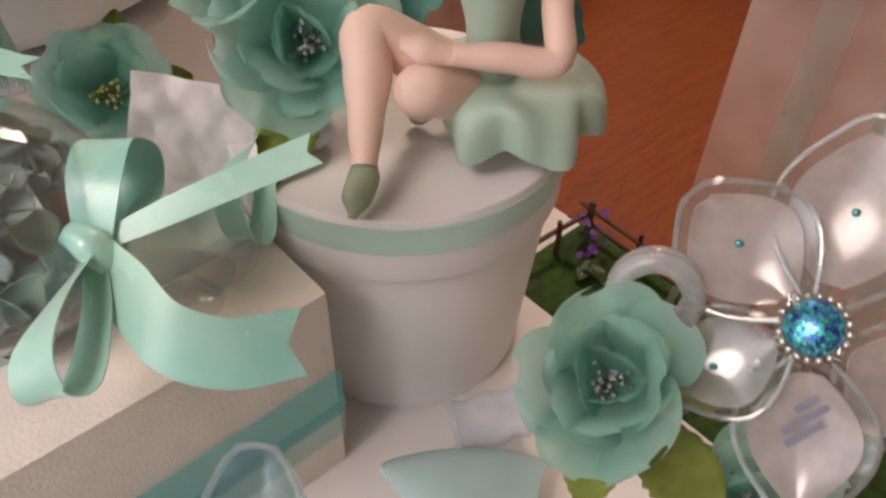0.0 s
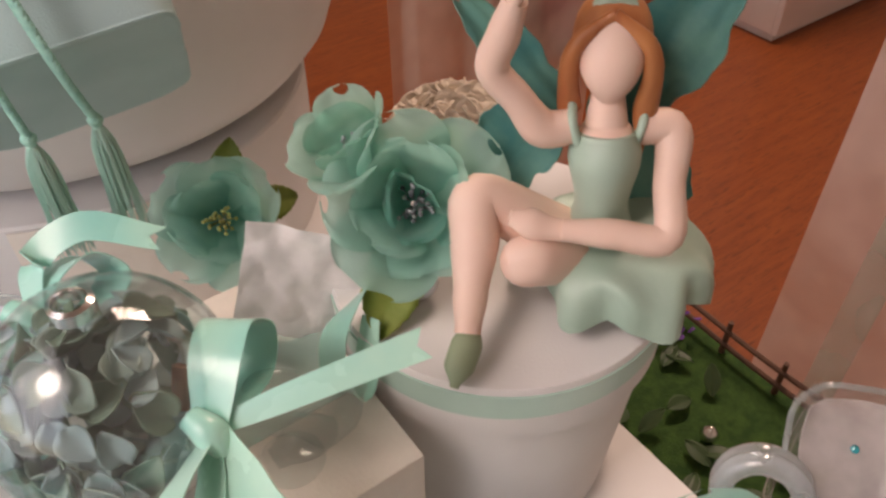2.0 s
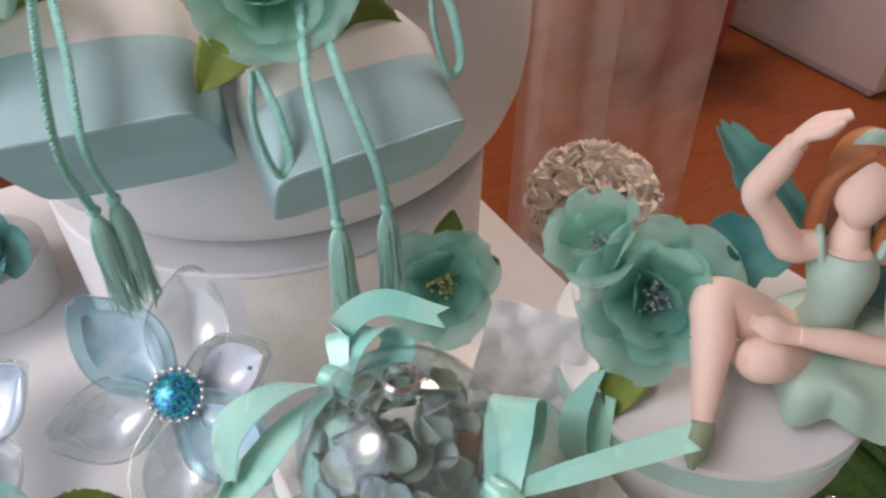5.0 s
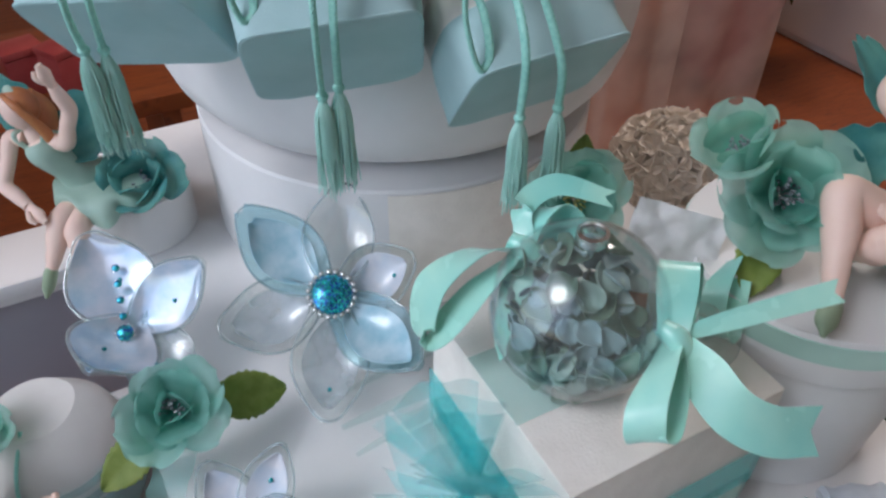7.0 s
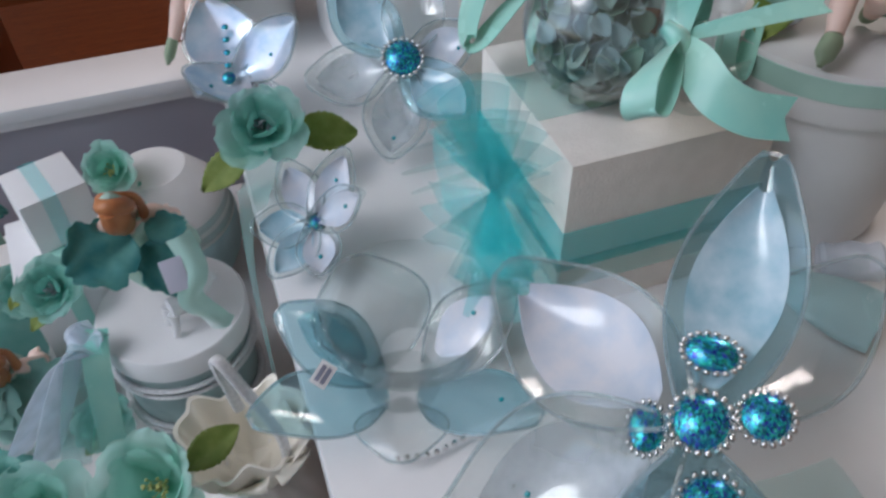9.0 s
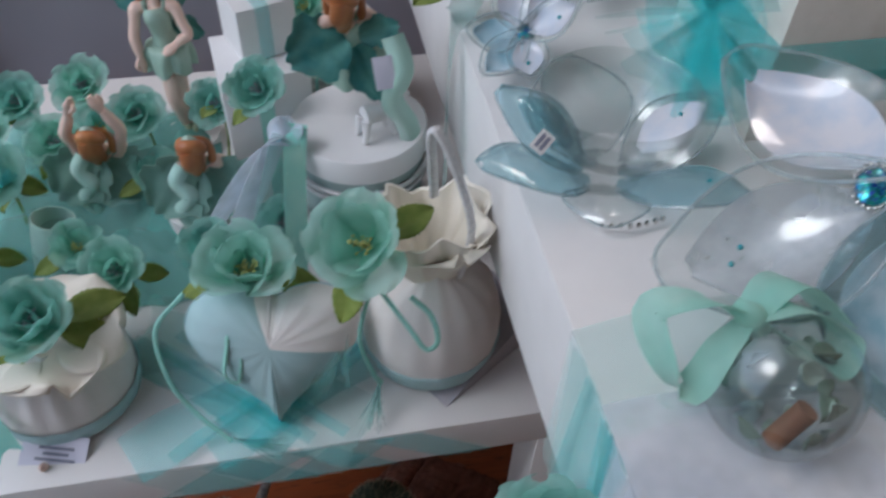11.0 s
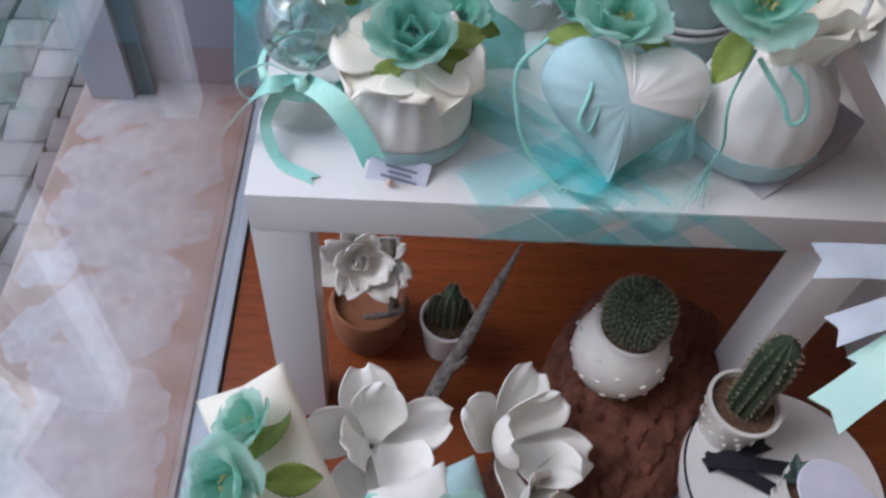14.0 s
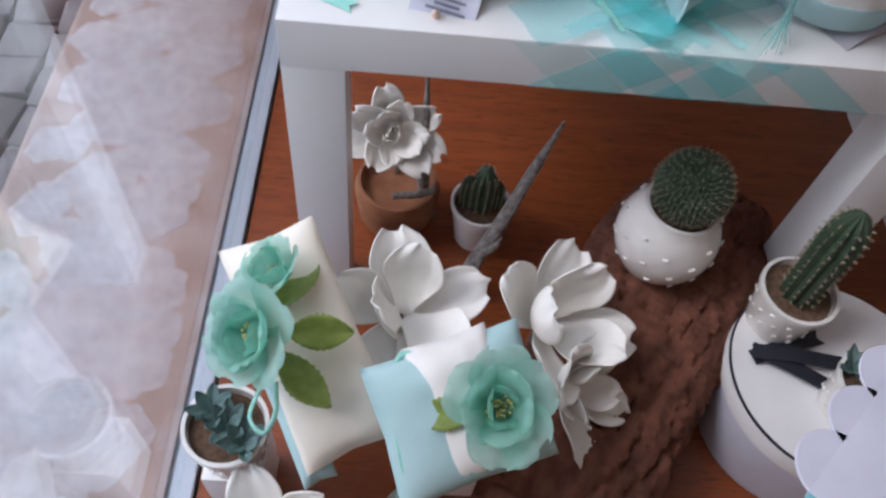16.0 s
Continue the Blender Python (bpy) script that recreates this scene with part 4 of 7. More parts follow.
part("loop", strip(rel(kp, [(0.746, 0.168, 0.912), (0.756, 0.178, 0.918), (0.772, 0.180, 0.920), (0.780, 0.174, 0.910), (0.766, 0.168, 0.904), (0.748, 0.166, 0.910)]), 0.022,
                   [(0.4, -0.4, 0.2), (0.6, -0.6, 0.4), (0.5, -0.7, 0.4), (0.5, -0.8, 0.3), (0.5, -0.7, 0.3), (0.3, -0.4, 0.2)], 40), SATIN, b2)
part("tail", strip(rel(kp, [(0.746, 0.166, 0.912), (0.754, 0.184, 0.924), (0.776, 0.184, 0.932), (0.800, 0.166, 0.926)]), 0.015, [(0.5, -0.2, 0.3), (0.6, 0.4, 0.5), (0.4, 0.6, 0.5), (0.3, 0.6, 0.3)], 34, notch=0.006), SATIN, b2)
part("tail", strip(rel(kp, [(0.742, 0.164, 0.908), (0.732, 0.152, 0.896), (0.722, 0.140, 0.880), (0.722, 0.134, 0.868)]), 0.020, [(0.4, -0.2, 0.4), (0.8, -0.4, 0.3), (0.8, -0.4, 0.4), (0.8, -0.4, 0.4)], 30, notch=0.006), SATIN, b2)

# clear glass swan
sw = thing("glass_swan", pose(0.812, 0.092, 0.8395), "small clear blown glass swan on a gift box", "ornament")
clear(part("neck", tube([(0.018, 0.0, 0.006), (0.006, 0.002, 0.020), (-0.012, 0.004, 0.036), (-0.006, 0.006, 0.054), (0.008, 0.002, 0.050), (0.010, -0.002, 0.036)], [0.0075, 0.0055, 0.004, 0.0034, 0.0042, 0.0015], 12, 40), GLASS, sw))
clear(part("body", tube([(-0.008, 0.0, 0.008), (0.008, 0.0, 0.011), (0.026, 0.0, 0.014), (0.040, 0.0, 0.024)], [0.005, 0.0105, 0.0095, 0.0015], 16, 24), GLASS, sw))
clear(part("base", lathe([(0, 0), (0.014, 0), (0.015, 0.001), (0.012, 0.003), (0, 0.004)], 32), GLASS, sw))


# ---- painted glass ornaments ----
def glass_petal(parent, root, tip, width, normal, paint=None, cup=0.18, dot=None, th=0.0024, inset=0.74, tint=GLASS, point=0.15):
    """One cupped glass petal, with a painted inner field and a small rhinestone."""
    root, tip = V3(root), V3(tip)
    d = tip - root
    L = d.length
    d.normalize()
    nn = V3(normal)
    nn = (nn - d * nn.dot(d)).normalized()
    sd = d.cross(nn)

    def shape(k, off):
        def f(u, v):
            a = 2 * u - 1
            vv = (1 - k) * 0.55 + v * k
            w = width / 2 * k * math.sin(math.pi * min(0.06 + 0.90 * v, 1)) ** (0.75 + point)
            z = cup * width * (a * a * k * k * 0.9 + (2 * vv - 0.9) ** 2 * 0.9) + off
            return root + d * (vv * L) + sd * (a * w) + nn * z
        return f
    p = part("petal", sheet(shape(1.0, 0), 12, 20, th), tint, parent, "thick glass petal")
    clear(p)
    part("rim", tube([V3(shape(1.0, 0.0003)(u, v)) for u, v in [(0, 0.02 + 0.12 * k) for k in range(9)] + [(1, 0.98 - 0.12 * k) for k in range(9)]], th * 0.42, 6, 60), GLASS_RIM, p, "rounded glass rim")
    if paint:
        part("painted_field", sheet(shape(inset, th * 0.5 + 0.0004), 10, 14, 0.0005), paint, p, "painted inner field")
    if dot:
        for q in dot:
            bm = lathe([(0, 0), (0.0018, 0), (0.0016, 0.0009), (0.0008, 0.0013), (0, 0.0013)], 10)
            part("rhinestone", bm, GEM_DARK, p, "teal rhinestone", aim(V3(shape(inset, th * 0.5 + 0.0010)(0.5 + q[0], q[1])), nn))
    return p


def gem_rosette(parent, pos, normal, r, long=1.0, spin=0.0, stone=GEM):
    """A glittering cabochon in a collar of silver beads."""
    g = part("gem", lathe([(0, 0.0), (r * 0.80, 0.0), (r * 0.80, r * 0.18), (r * 0.62, r * 0.34), (r * 0.3, r * 0.43), (0, r * 0.45)], 28), stone, parent, "turquoise glitter cabochon",
             aim(pos, normal, spin) @ Matrix.Diagonal((1, long, 1, 1)))
    n = 20 if r > 0.008 else 12
    key = ("bead", round(r, 4))
    if key not in PETAL_CACHE:
        one = []
        bead(one, (0, 0, 0), r * 0.135, 8)
        PETAL_CACHE[key] = join_to_mesh(one, "bead", SILVER)
    for k in range(n):
        a = 2 * math.pi * k / n
        part("bead", PETAL_CACHE[key], None, g, m=Matrix.Translation((r * 0.93 * math.cos(a), r * 0.93 * math.sin(a), r * 0.16)))
    return g


def hub(parent, pos, r, tint=GLASS):
    clear(part("hub", lathe([(0, -r * 0.5), (r, -r * 0.3), (r, r * 0.1), (r * 0.4, r * 0.3), (0, r * 0.3)], 20), tint, parent, m=Matrix.Translation(pos)))


c = V3((0.682, 0.326, 0.762))
n0 = V3((-0.15, -0.55, 0.80))
gf = thing("glass_flower", Matrix.Translation((c.x, c.y, 0.70)), "painted glass flower with blue and clear petals and a glitter centre", "ornament", "painted glass ornaments")
o = V3((c.x, c.y, 0.70))
hub(gf, c - o - n0 * 0.002, 0.010)
for tip, w, paint, tint, dots in (((0.640, 0.399, 0.809), 0.058, ENAMEL_BLUE, GLASS_BLUE, None), ((0.722, 0.387, 0.814), 0.056, None, GLASS, None), ((0.750, 0.315, 0.783), 0.052, ENAMEL, GLASS, [(0.15, 0.75)]),
                                  ((0.716, 0.236, 0.748), 0.056, ENAMEL_BLUE, GLASS_BLUE, None), ((0.645, 0.252, 0.712), 0.058, GLASS_MILK, GLASS, [(0, 0.78)]), ((0.600, 0.345, 0.745), 0.058, GLASS_MILK, GLASS, None)):
    glass_petal(gf, c - o + toward(c, tip) * 0.006, V3(tip) - o, w, n0, paint, dot=dots, tint=tint)
gem_rosette(gf, c - o + n0 * 0.016, n0, 0.0190)

c = V3((0.540, 0.379, 0.747))
o = V3((c.x, c.y, 0.70))
n1 = V3((-0.1, -0.55, 0.82))
bf = thing("glass_butterfly", Matrix.Translation(o), "white and clear glass butterfly with turquoise rhinestones", "ornament", "painted glass ornaments")
for tip, w, paint in (((0.528, 0.452, 0.788), 0.068, PEARL), ((0.604, 0.370, 0.800), 0.050, PEARL), ((0.497, 0.325, 0.765), 0.068, PEARL), ((0.560, 0.322, 0.722), 0.052, GLASS_MILK)):
    glass_petal(bf, c - o, V3(tip) - o, w, n1, paint, cup=0.12, dot=[(0.1, 0.5)], inset=0.93)
for k in range(5):
    gem_rosette(bf, c - o + V3((-0.008 + 0.002 * k, 0.012 * k - 0.01, 0.010 + 0.006 * k)), n1, 0.0075 if k == 0 else 0.0036)
part("foot", tube([(0, 0.01, 0.0005), (0, 0.0, 0.03), (0, 0, 0.047)], [0.012, 0.006, 0.006], 12), GLASS, bf)

flower_at((0.5475, 0.282, 0.752), (-0.1, -0.55, 0.82), 0.040, "sage fabric rose with two olive leaves", [(0.625, 0.278, 0.742), (0.487, 0.262, 0.728)], spin=15)
solo("organza_ribbon", strip([(0.550, 0.285, 0.735), (0.535, 0.262, 0.722), (0.519, 0.235, 0.712), (0.510, 0.215, 0.66), (0.507, 0.20, 0.58), (0.505, 0.195, 0.50)], 0.030,
                             [(0.8, 0.4, 0), (0.8, 0.4, 0.1), (0.5, 0.8, 0.1), (0.2, 0.9, 0), (0.1, 0.95, 0), (0.1, 0.95, 0)], 40), TULLE_PALE, Matrix(), "pale mint organza ribbon hanging down the plinth", "ribbon")

c = V3((0.566, 0.182, 0.731))
o = V3((c.x, c.y, 0.70))
g3 = thing("glass_flower", Matrix.Translation(o), "small painted glass flower with turquoise centre and rhinestones", "ornament", "painted glass ornaments")
n1 = V3((-0.2, -0.5, 0.85))
for tip, w, paint, tint, dots in (((0.604, 0.207, 0.775), 0.034, ENAMEL, GLASS, [(0, 0.6)]), ((0.606, 0.160, 0.768), 0.034, ENAMEL, GLASS, [(0, 0.6)]), ((0.559, 0.134, 0.716), 0.034, ENAMEL, GLASS, [(0, 0.6)]),
                                  ((0.524, 0.152, 0.712), 0.034, ENAMEL_BLUE, GLASS_BLUE, None), ((0.520, 0.194, 0.728), 0.036, ENAMEL_BLUE, GLASS_BLUE, None), ((0.555, 0.226, 0.760), 0.036, ENAMEL, GLASS, None)):
    glass_petal(g3, c - o, V3(tip) - o, w, n1, paint, dot=dots, th=0.0018)
gem_rosette(g3, c - o + n1 * 0.003, n1, 0.0082, 1.3)
part("foot", tube([(0, 0, 0.0), (0, 0, 0.02), (0, 0, 0.030)], [0.010, 0.005, 0.005], 12), GLASS, g3)

# turquoise tulle bow on the gift box
tp = V3((0.686, 0.118, 0.780))
tb = thing("tulle_bow", Matrix.Translation(tp), "full turquoise tulle bow tied at the side of a gift box", "bow", "ribbon bows")
rnd = random.Random(3)
for k in range(22):
    a = math.radians((90, 272)[k % 2] + rnd.uniform(-72, 72))
    d = V3((-0.12 + 0.10 * math.sin(a * 3), math.cos(a) * 0.8 - 0.1, math.sin(a))).normalized()
    ln = rnd.uniform(0.045, 0.108)

    def fan(u, v, d=d, ln=ln, k=k):
        s = d.cross(V3((-0.4, -0.8, 0.3))).normalized()
        q = (u - 0.5)
        return d * (v * ln * (1 - 0.5 * q * q)) + s * q * (0.005 + (0.046 + 0.005 * (k % 6)) * v) + V3((-0.35, -0.75, 0.45)) * (0.005 * math.sin(q * 11 + k) * v + 0.010 * v * math.sin(k * 1.7) + 0.004)
    part("puff", sheet(fan, 22, 10, 0.0003, False), TULLE, tb)
part("knot", tube([(-0.004, 0, -0.006), (0, -0.004, 0), (0.004, 0, 0.006)], [0.004, 0.006, 0.004], 10), TULLE, tb)

# glass bowl of leaf shapes
c = V3((0.590, 0.040, 0.703))
gbw = thing("glass_bowl", Matrix.Translation(c), "clear and pale blue glass bowl shaped like an open blossom", "bowl", "painted glass ornaments")
for tip, w, paint, tint, dots in (((0.669, 0.055, 0.757), 0.062, ENAMEL, GLASS, [(0.0, 0.7)]), ((0.650, -0.036, 0.748), 0.055, None, GLASS_BLUE, [(0, 0.85)]), ((0.494, 0.016, 0.752), 0.058, None, GLASS_BLUE, None),
                                  ((0.526, 0.092, 0.752), 0.060, GLASS_BLUE, GLASS_BLUE, None), ((0.580, 0.112, 0.760), 0.085, None, GLASS, None), ((0.570, -0.020, 0.722), 0.060, None, GLASS, None)):
    rt = V3(tip) - c
    root = V3((rt.x, rt.y, 0)).normalized() * 0.012 + V3((0, 0, 0.003))
    glass_petal(gbw, root, rt, w, (0 - rt.x * 0.2, 0 - rt.y * 0.2, 1), paint, cup=-0.10, dot=dots, th=0.0026, tint=tint, inset=0.62)
clear(part("bottom", lathe([(0, -0.0025), (0.024, -0.0025), (0.026, 0.0), (0.020, 0.002), (0, 0.0025)], 32), GLASS, gbw))
clear(part("cup", lathe([(0.020, 0.002), (0.040, 0.012), (0.052, 0.030), (0.056, 0.052), (0.0575, 0.0535), (0.058, 0.052), (0.054, 0.029), (0.041, 0.010), (0.022, 0.000), (0.020, 0.002)], 56), GLASS, gbw, "clear inner glass cup", pose(0.012, 0.022, 0.0)))
tag = part("price_label", box(0.016, 0.011, 0.0004, 0), PAPER, gbw, "small white price label", pose(-0.052, -0.004, 0.036, 30, -25, 35))
for k in range(2):
    part("print_bar", box(0.011, 0.0028, 0.0003, 0), INK, tag, "grey print", pose(0, -0.002 + 0.004 * k, 0.0006))
bms = []
for k in range(8):
    bead(bms, (-0.022 + 0.0062 * k, -0.062 + 0.004 * abs(k - 3.5) * 0.3, 0.004), 0.0022, 8)
part("bead_row", join(bms), SILVER, gbw, "row of silver beads")

# large dish with four cabochons
c = V3((0.703, -0.104, 0.790))
o = V3((c.x, c.y, 0.70))
n1 = V3((-0.35, -0.25, 0.9))
bd = thing("glass_dish", Matrix.Translation(o), "large painted glass flower dish with four blue glitter cabochons", "dish", "painted glass ornaments")
for tip, w, paint, tint, dots in (((0.590, -0.082, 0.712), 0.098, GLASS_MILK, GLASS, [(0.12, 0.70), (-0.02, 0.78)]), ((0.664, 0.028, 0.778), 0.085, ENAMEL, GLASS, None), ((0.797, -0.006, 0.860), 0.066, ENAMEL_BLUE, GLASS_BLUE, None),
                                  ((0.668, -0.192, 0.716), 0.090, ENAMEL_BLUE, GLASS_BLUE, [(-0.2, 0.5), (-0.22, 0.6)]), ((0.842, -0.055, 0.800), 0.070, None, GLASS, None)):
    glass_petal(bd, c - o + toward(c, tip) * 0.004, V3(tip) - o, w, n1, paint, dot=dots, tint=tint, th=0.003)
clear(part("foot", lathe([(0, 0), (0.03, 0), (0.032, 0.002), (0.014, 0.02), (0.010, 0.088), (0, 0.09)], 32), GLASS, bd))
for p, r, lg, sp in (((0.702, -0.106, 0.806), 0.0165, 1.0, 0), ((0.683, -0.092, 0.790), 0.0110, 1.35, 20), ((0.720, -0.081, 0.822), 0.0110, 1.45, 100), ((0.692, -0.138, 0.786), 0.0165, 1.0, 0), ((0.728, -0.118, 0.814), 0.0140, 1.0, 0)):
    gem_rosette(bd, V3(p) - o, n1, r, lg, sp)

# jar with bow at the plinth's corner
j2 = thing("glass_ball", Matrix.Translation((0.606, -0.172, 0.7395)), "clear glass ball with dried petals standing on the plinth", "glass ball", "glass balls")
clear(part("shell", shell(0.040, 0.0009), GLASS_BALL, j2, "thin clear glass"))
potpourri(j2, 0.038, 9, 30)
part("cinnamon_stick", tube([(-0.016, -0.026, -0.01), (-0.004, -0.024, 0.012)], 0.006, 12), TERRACOTTA, j2, "brown cinnamon stick")
kp = (0.588, -0.150, 0.768)
b3 = thing("satin_bow", Matrix.Translation(kp), "mint satin bow with a wide tail on a glass ball", "bow", "ribbon bows")
part("knot", tube(rel(kp, [(0.583, -0.144, 0.771), (0.588, -0.152, 0.771), (0.593, -0.158, 0.765)]), [0.005, 0.007, 0.005], 12), SHEER, b3)
for sg in (-1, 1):
    part("loop", strip([(0, 0, 0), (sg * 0.022, -0.006 * sg, 0.010), (sg * 0.046, -0.014 * sg, -0.004), (sg * 0.040, -0.024, -0.018), (sg * 0.016, -0.010, -0.006), (0, 0, 0)], 0.022,
                       [(0.2, -0.4, 0.4), (0.2, -0.8, 0.5), (0.3, -0.9, 0.3), (0.2, -0.9, 0.2), (0.2, -0.8, 0.4), (0.2, -0.4, 0.4)], 40), SHEER, b3)
part("tail", strip([(0, 0, 0), (0.016, 0.010, 0.010), (0.034, 0.014, 0.004), (0.060, 0.004, -0.020)], 0.026, [(0.3, -0.5, 0.4), (0.5, -0.7, 0.3), (0.4, -0.8, 0.3), (0.4, -0.8, 0.2)], 30, notch=0.005), SHEER, b3)

# sheer runner over the plinth's left edge
run = thing("tulle_runner", pose(0.525, -0.255, 0.70), "sheer turquoise tulle runner over the plinth's edge", "runner")


part("top_fold", sheet(lambda u, v: (-0.0015 + 0.30 * u, 0.085 + 0.075 * v + 0.010 * math.sin(5 * u), 0.0014 + 0.0008 * math.sin(12 * v + 4 * u)), 20, 10, 0.0002, False), TULLE_PALE, run)
part("top_fold", sheet(lambda u, v: (-0.0015 + 0.26 * u, 0.012 + 0.085 * v + 0.012 * math.sin(4 * u + 1), 0.0022 + 0.0010 * math.sin(10 * v + 5 * u)), 20, 10, 0.0002, False), ORGANZA, run)
for y0, y1, sl, mt in ((0.014, 0.060, -0.008, ORGANZA), (0.045, 0.090, 0.006, ORGANZA), (0.085, 0.150, 0.012, TULLE_PALE), (0.066, 0.128, -0.006, TULLE), (0.118, 0.160, 0.004, TULLE_PALE), (0.088, 0.100, 0.020, TULLE)):
    part("side_fold", sheet(lambda u, v, y0=y0, y1=y1, sl=sl: (-0.0018 - 0.0030 * u - 0.0015 * math.sin(9 * v + 60 * y0), y0 + (y1 - y0) * v - sl * u, 0.0012 - 0.130 * u), 12, 8, 0.0002, False), mt, run)
for y0, sl, wd in ((0.478, 0.02, 0.012), (0.505, -0.01, 0.016), (0.535, 0.015, 0.009)):
    part("top_fold", sheet(lambda u, v, y0=y0, sl=sl, wd=wd: (0.13 + 0.23 * u, y0 + sl * u + wd * v * math.sin(math.pi * (0.1 + 0.8 * u)), 0.0012 + 0.0006 * math.sin(9 * u)), 16, 3, 0.0002, False), TULLE_PALE, run)

# flower spray at the plinth's front corner
fp = (0.497, -0.188, 0.616)
flower_at(fp, (-0.35, 0.1, 0.9), 0.042, "sage fabric rose spray tied to the plinth's corner", [(0.575, -0.215, 0.655), (0.50, -0.24, 0.60)], spin=10)
flower_at((0.530, -0.235, 0.590), (-0.4, -0.6, 0.7), 0.042, "mint fabric blossom below a rose spray", [(0.54, -0.20, 0.62)], petals=PETAL_MINT, stamen=STAMEN_GOLD, rows=((5, 1.0, 0.25), (4, 0.7, 0.7)))
for k, (mt, e, wd, lb) in enumerate(((ORGANZA, (0.405, -0.160, 0.596), 0.024, "white organza ribbon end"), (ORGANZA, (0.425, -0.190, 0.560), 0.022, "grey organza ribbon end"), (SATIN_DULL, (0.420, -0.235, 0.530), 0.030, "mint satin ribbon end"), (SATIN_DULL, (0.440, -0.215, 0.552), 0.026, "mint satin ribbon end"))):
    e = V3(e)
    s0 = V3((0.512, -0.186, 0.604))
    solo("ribbon_end", strip([s0, s0.lerp(e, 0.4) + V3((0, 0, 0.012)), s0.lerp(e, 0.75) + V3((0, 0, 0.008)), e], wd, [(0.2, 0.5, 0.4), (0.2, 0.8, 0.5), (0.3, 0.8, 0.4), (0.3, 0.8, 0.5)], 30, notch=0.006), mt, Matrix(),
         lb + " reaching out from the rose spray", "ribbon", "ribbon ends")

# ornament at the plinth's right front: white painted glass flower
c = V3((0.985, -0.098, 0.862))
o = V3((c.x, c.y, 0.70))
n1 = V3((-0.68, -0.10, 0.72))
wf = thing("glass_flower", Matrix.Translation(o), "upright white painted glass flower with printed dedication and glitter centre", "ornament", "painted glass ornaments")
for tip, w, paint, dots in (((0.985, -0.033, 0.890), 0.058, PAINTED, [(0, 0.55)]), ((1.036, -0.076, 0.925), 0.060, PAINTED, [(0, 0.5)]), ((0.944, -0.066, 0.828), 0.046, GLASS_MILK, [(0, 0.6)]), ((0.950, -0.132, 0.806), 0.052, PAINTED, None), ((1.010, -0.150, 0.835), 0.056, PAINTED, None)):
    p = glass_petal(wf, c - o + toward(c, tip) * 0.010, V3(tip) - o, w, n1, paint, dot=dots, th=0.003, cup=0.10, inset=0.80)
gem_rosette(wf, c - o + n1 * 0.004, n1, 0.0135)
for k, (ln, off) in enumerate(((0.010, 0.030), (0.020, 0.036), (0.016, 0.042))):
    d = toward(c, (0.950, -0.132, 0.806))
    part("print_bar", box(ln, 0.0026, 0.0003, 0), INK, wf, "grey illegible print", aim(c - o + d * off + n1 * 0.0050, n1, 62))
part("stem", tube([(0, 0, 0), (0, 0.0, 0.08), (0, 0, 0.158)], [0.016, 0.006, 0.006], 14), GLASS, wf)
flower_at((0.925, -0.052, 0.835), (-0.62, -0.22, 0.75), 0.042, "sage fabric rose lying beside a glass flower", [(0.892, -0.070, 0.79), (0.925, -0.115, 0.80), (0.975, -0.09, 0.83)], spin=40,
          rows=((6, 1.0, 0.30), (5, 0.85, 0.55), (3, 0.6, 0.9)))
flower_at((0.960, -0.115, 0.775), (-0.5, -0.3, 0.8), 0.040, "sage fabric blossom below a glass flower", [(0.915, -0.12, 0.76)], spin=70, rows=((6, 1.0, 0.3), (5, 0.8, 0.7)))
ring = []
for k in range(13):
    a = 2 * math.pi * k / 12
    ring.append((0.0155 * math.cos(a), 0.0155 * math.sin(a), 0))
rg = thing("glass_ring", Matrix.Translation((0.950, -0.047, 0.862)) @ aim((0, 0, 0), (-0.75, -0.45, 0.35)), "white swirled glass double ring", "ring")
for k in range(2):
    part("coil", tube(ring, 0.0046, 14, 48), GLASS_MILK, rg, m=pose(0, 0, -0.007 * k))
part("stem", tube([(0.012, -0.012, -0.004), (0.010, -0.025, -0.05), (0.03, 0.0, -0.12)], 0.002, 8), GLASS, rg)
roll = thing("paper_roll", Matrix.Translation((0.932, 0.018, 0.7005)) @ pose(0, 0, 0.018, 80, 0, 60), "white rolled organza favour on the plinth", "favour")
part("roll", lathe([(0, -0.022), (0.013, -0.022), (0.0155, -0.019), (0.0135, -0.012), (0.016, 0), (0.0135, 0.012), (0.0155, 0.019), (0.013, 0.022), (0, 0.022)], 24, 0.04), ORGANZA, roll)


def cone_skin(u, v):
    r = 0.031 * (0.05 + 0.95 * math.sin(math.pi / 2 * v) ** 0.8) * (1 - 0.25 * max(v - 0.7, 0))
    a = 2 * math.pi * u
    return (0.085 * v, r * math.cos(a) * (1 + 0.03 * math.sin(5 * a)), r * 0.42 * math.sin(a) + 0.0135)


solo("favour_cone", sheet(cone_skin, 40, 18, 0.0010), COTTON, pose(0.8685, 0.036, 0.7005, 0, 0, -58), "pointed powder blue fabric favour lying on the plinth", "favour")


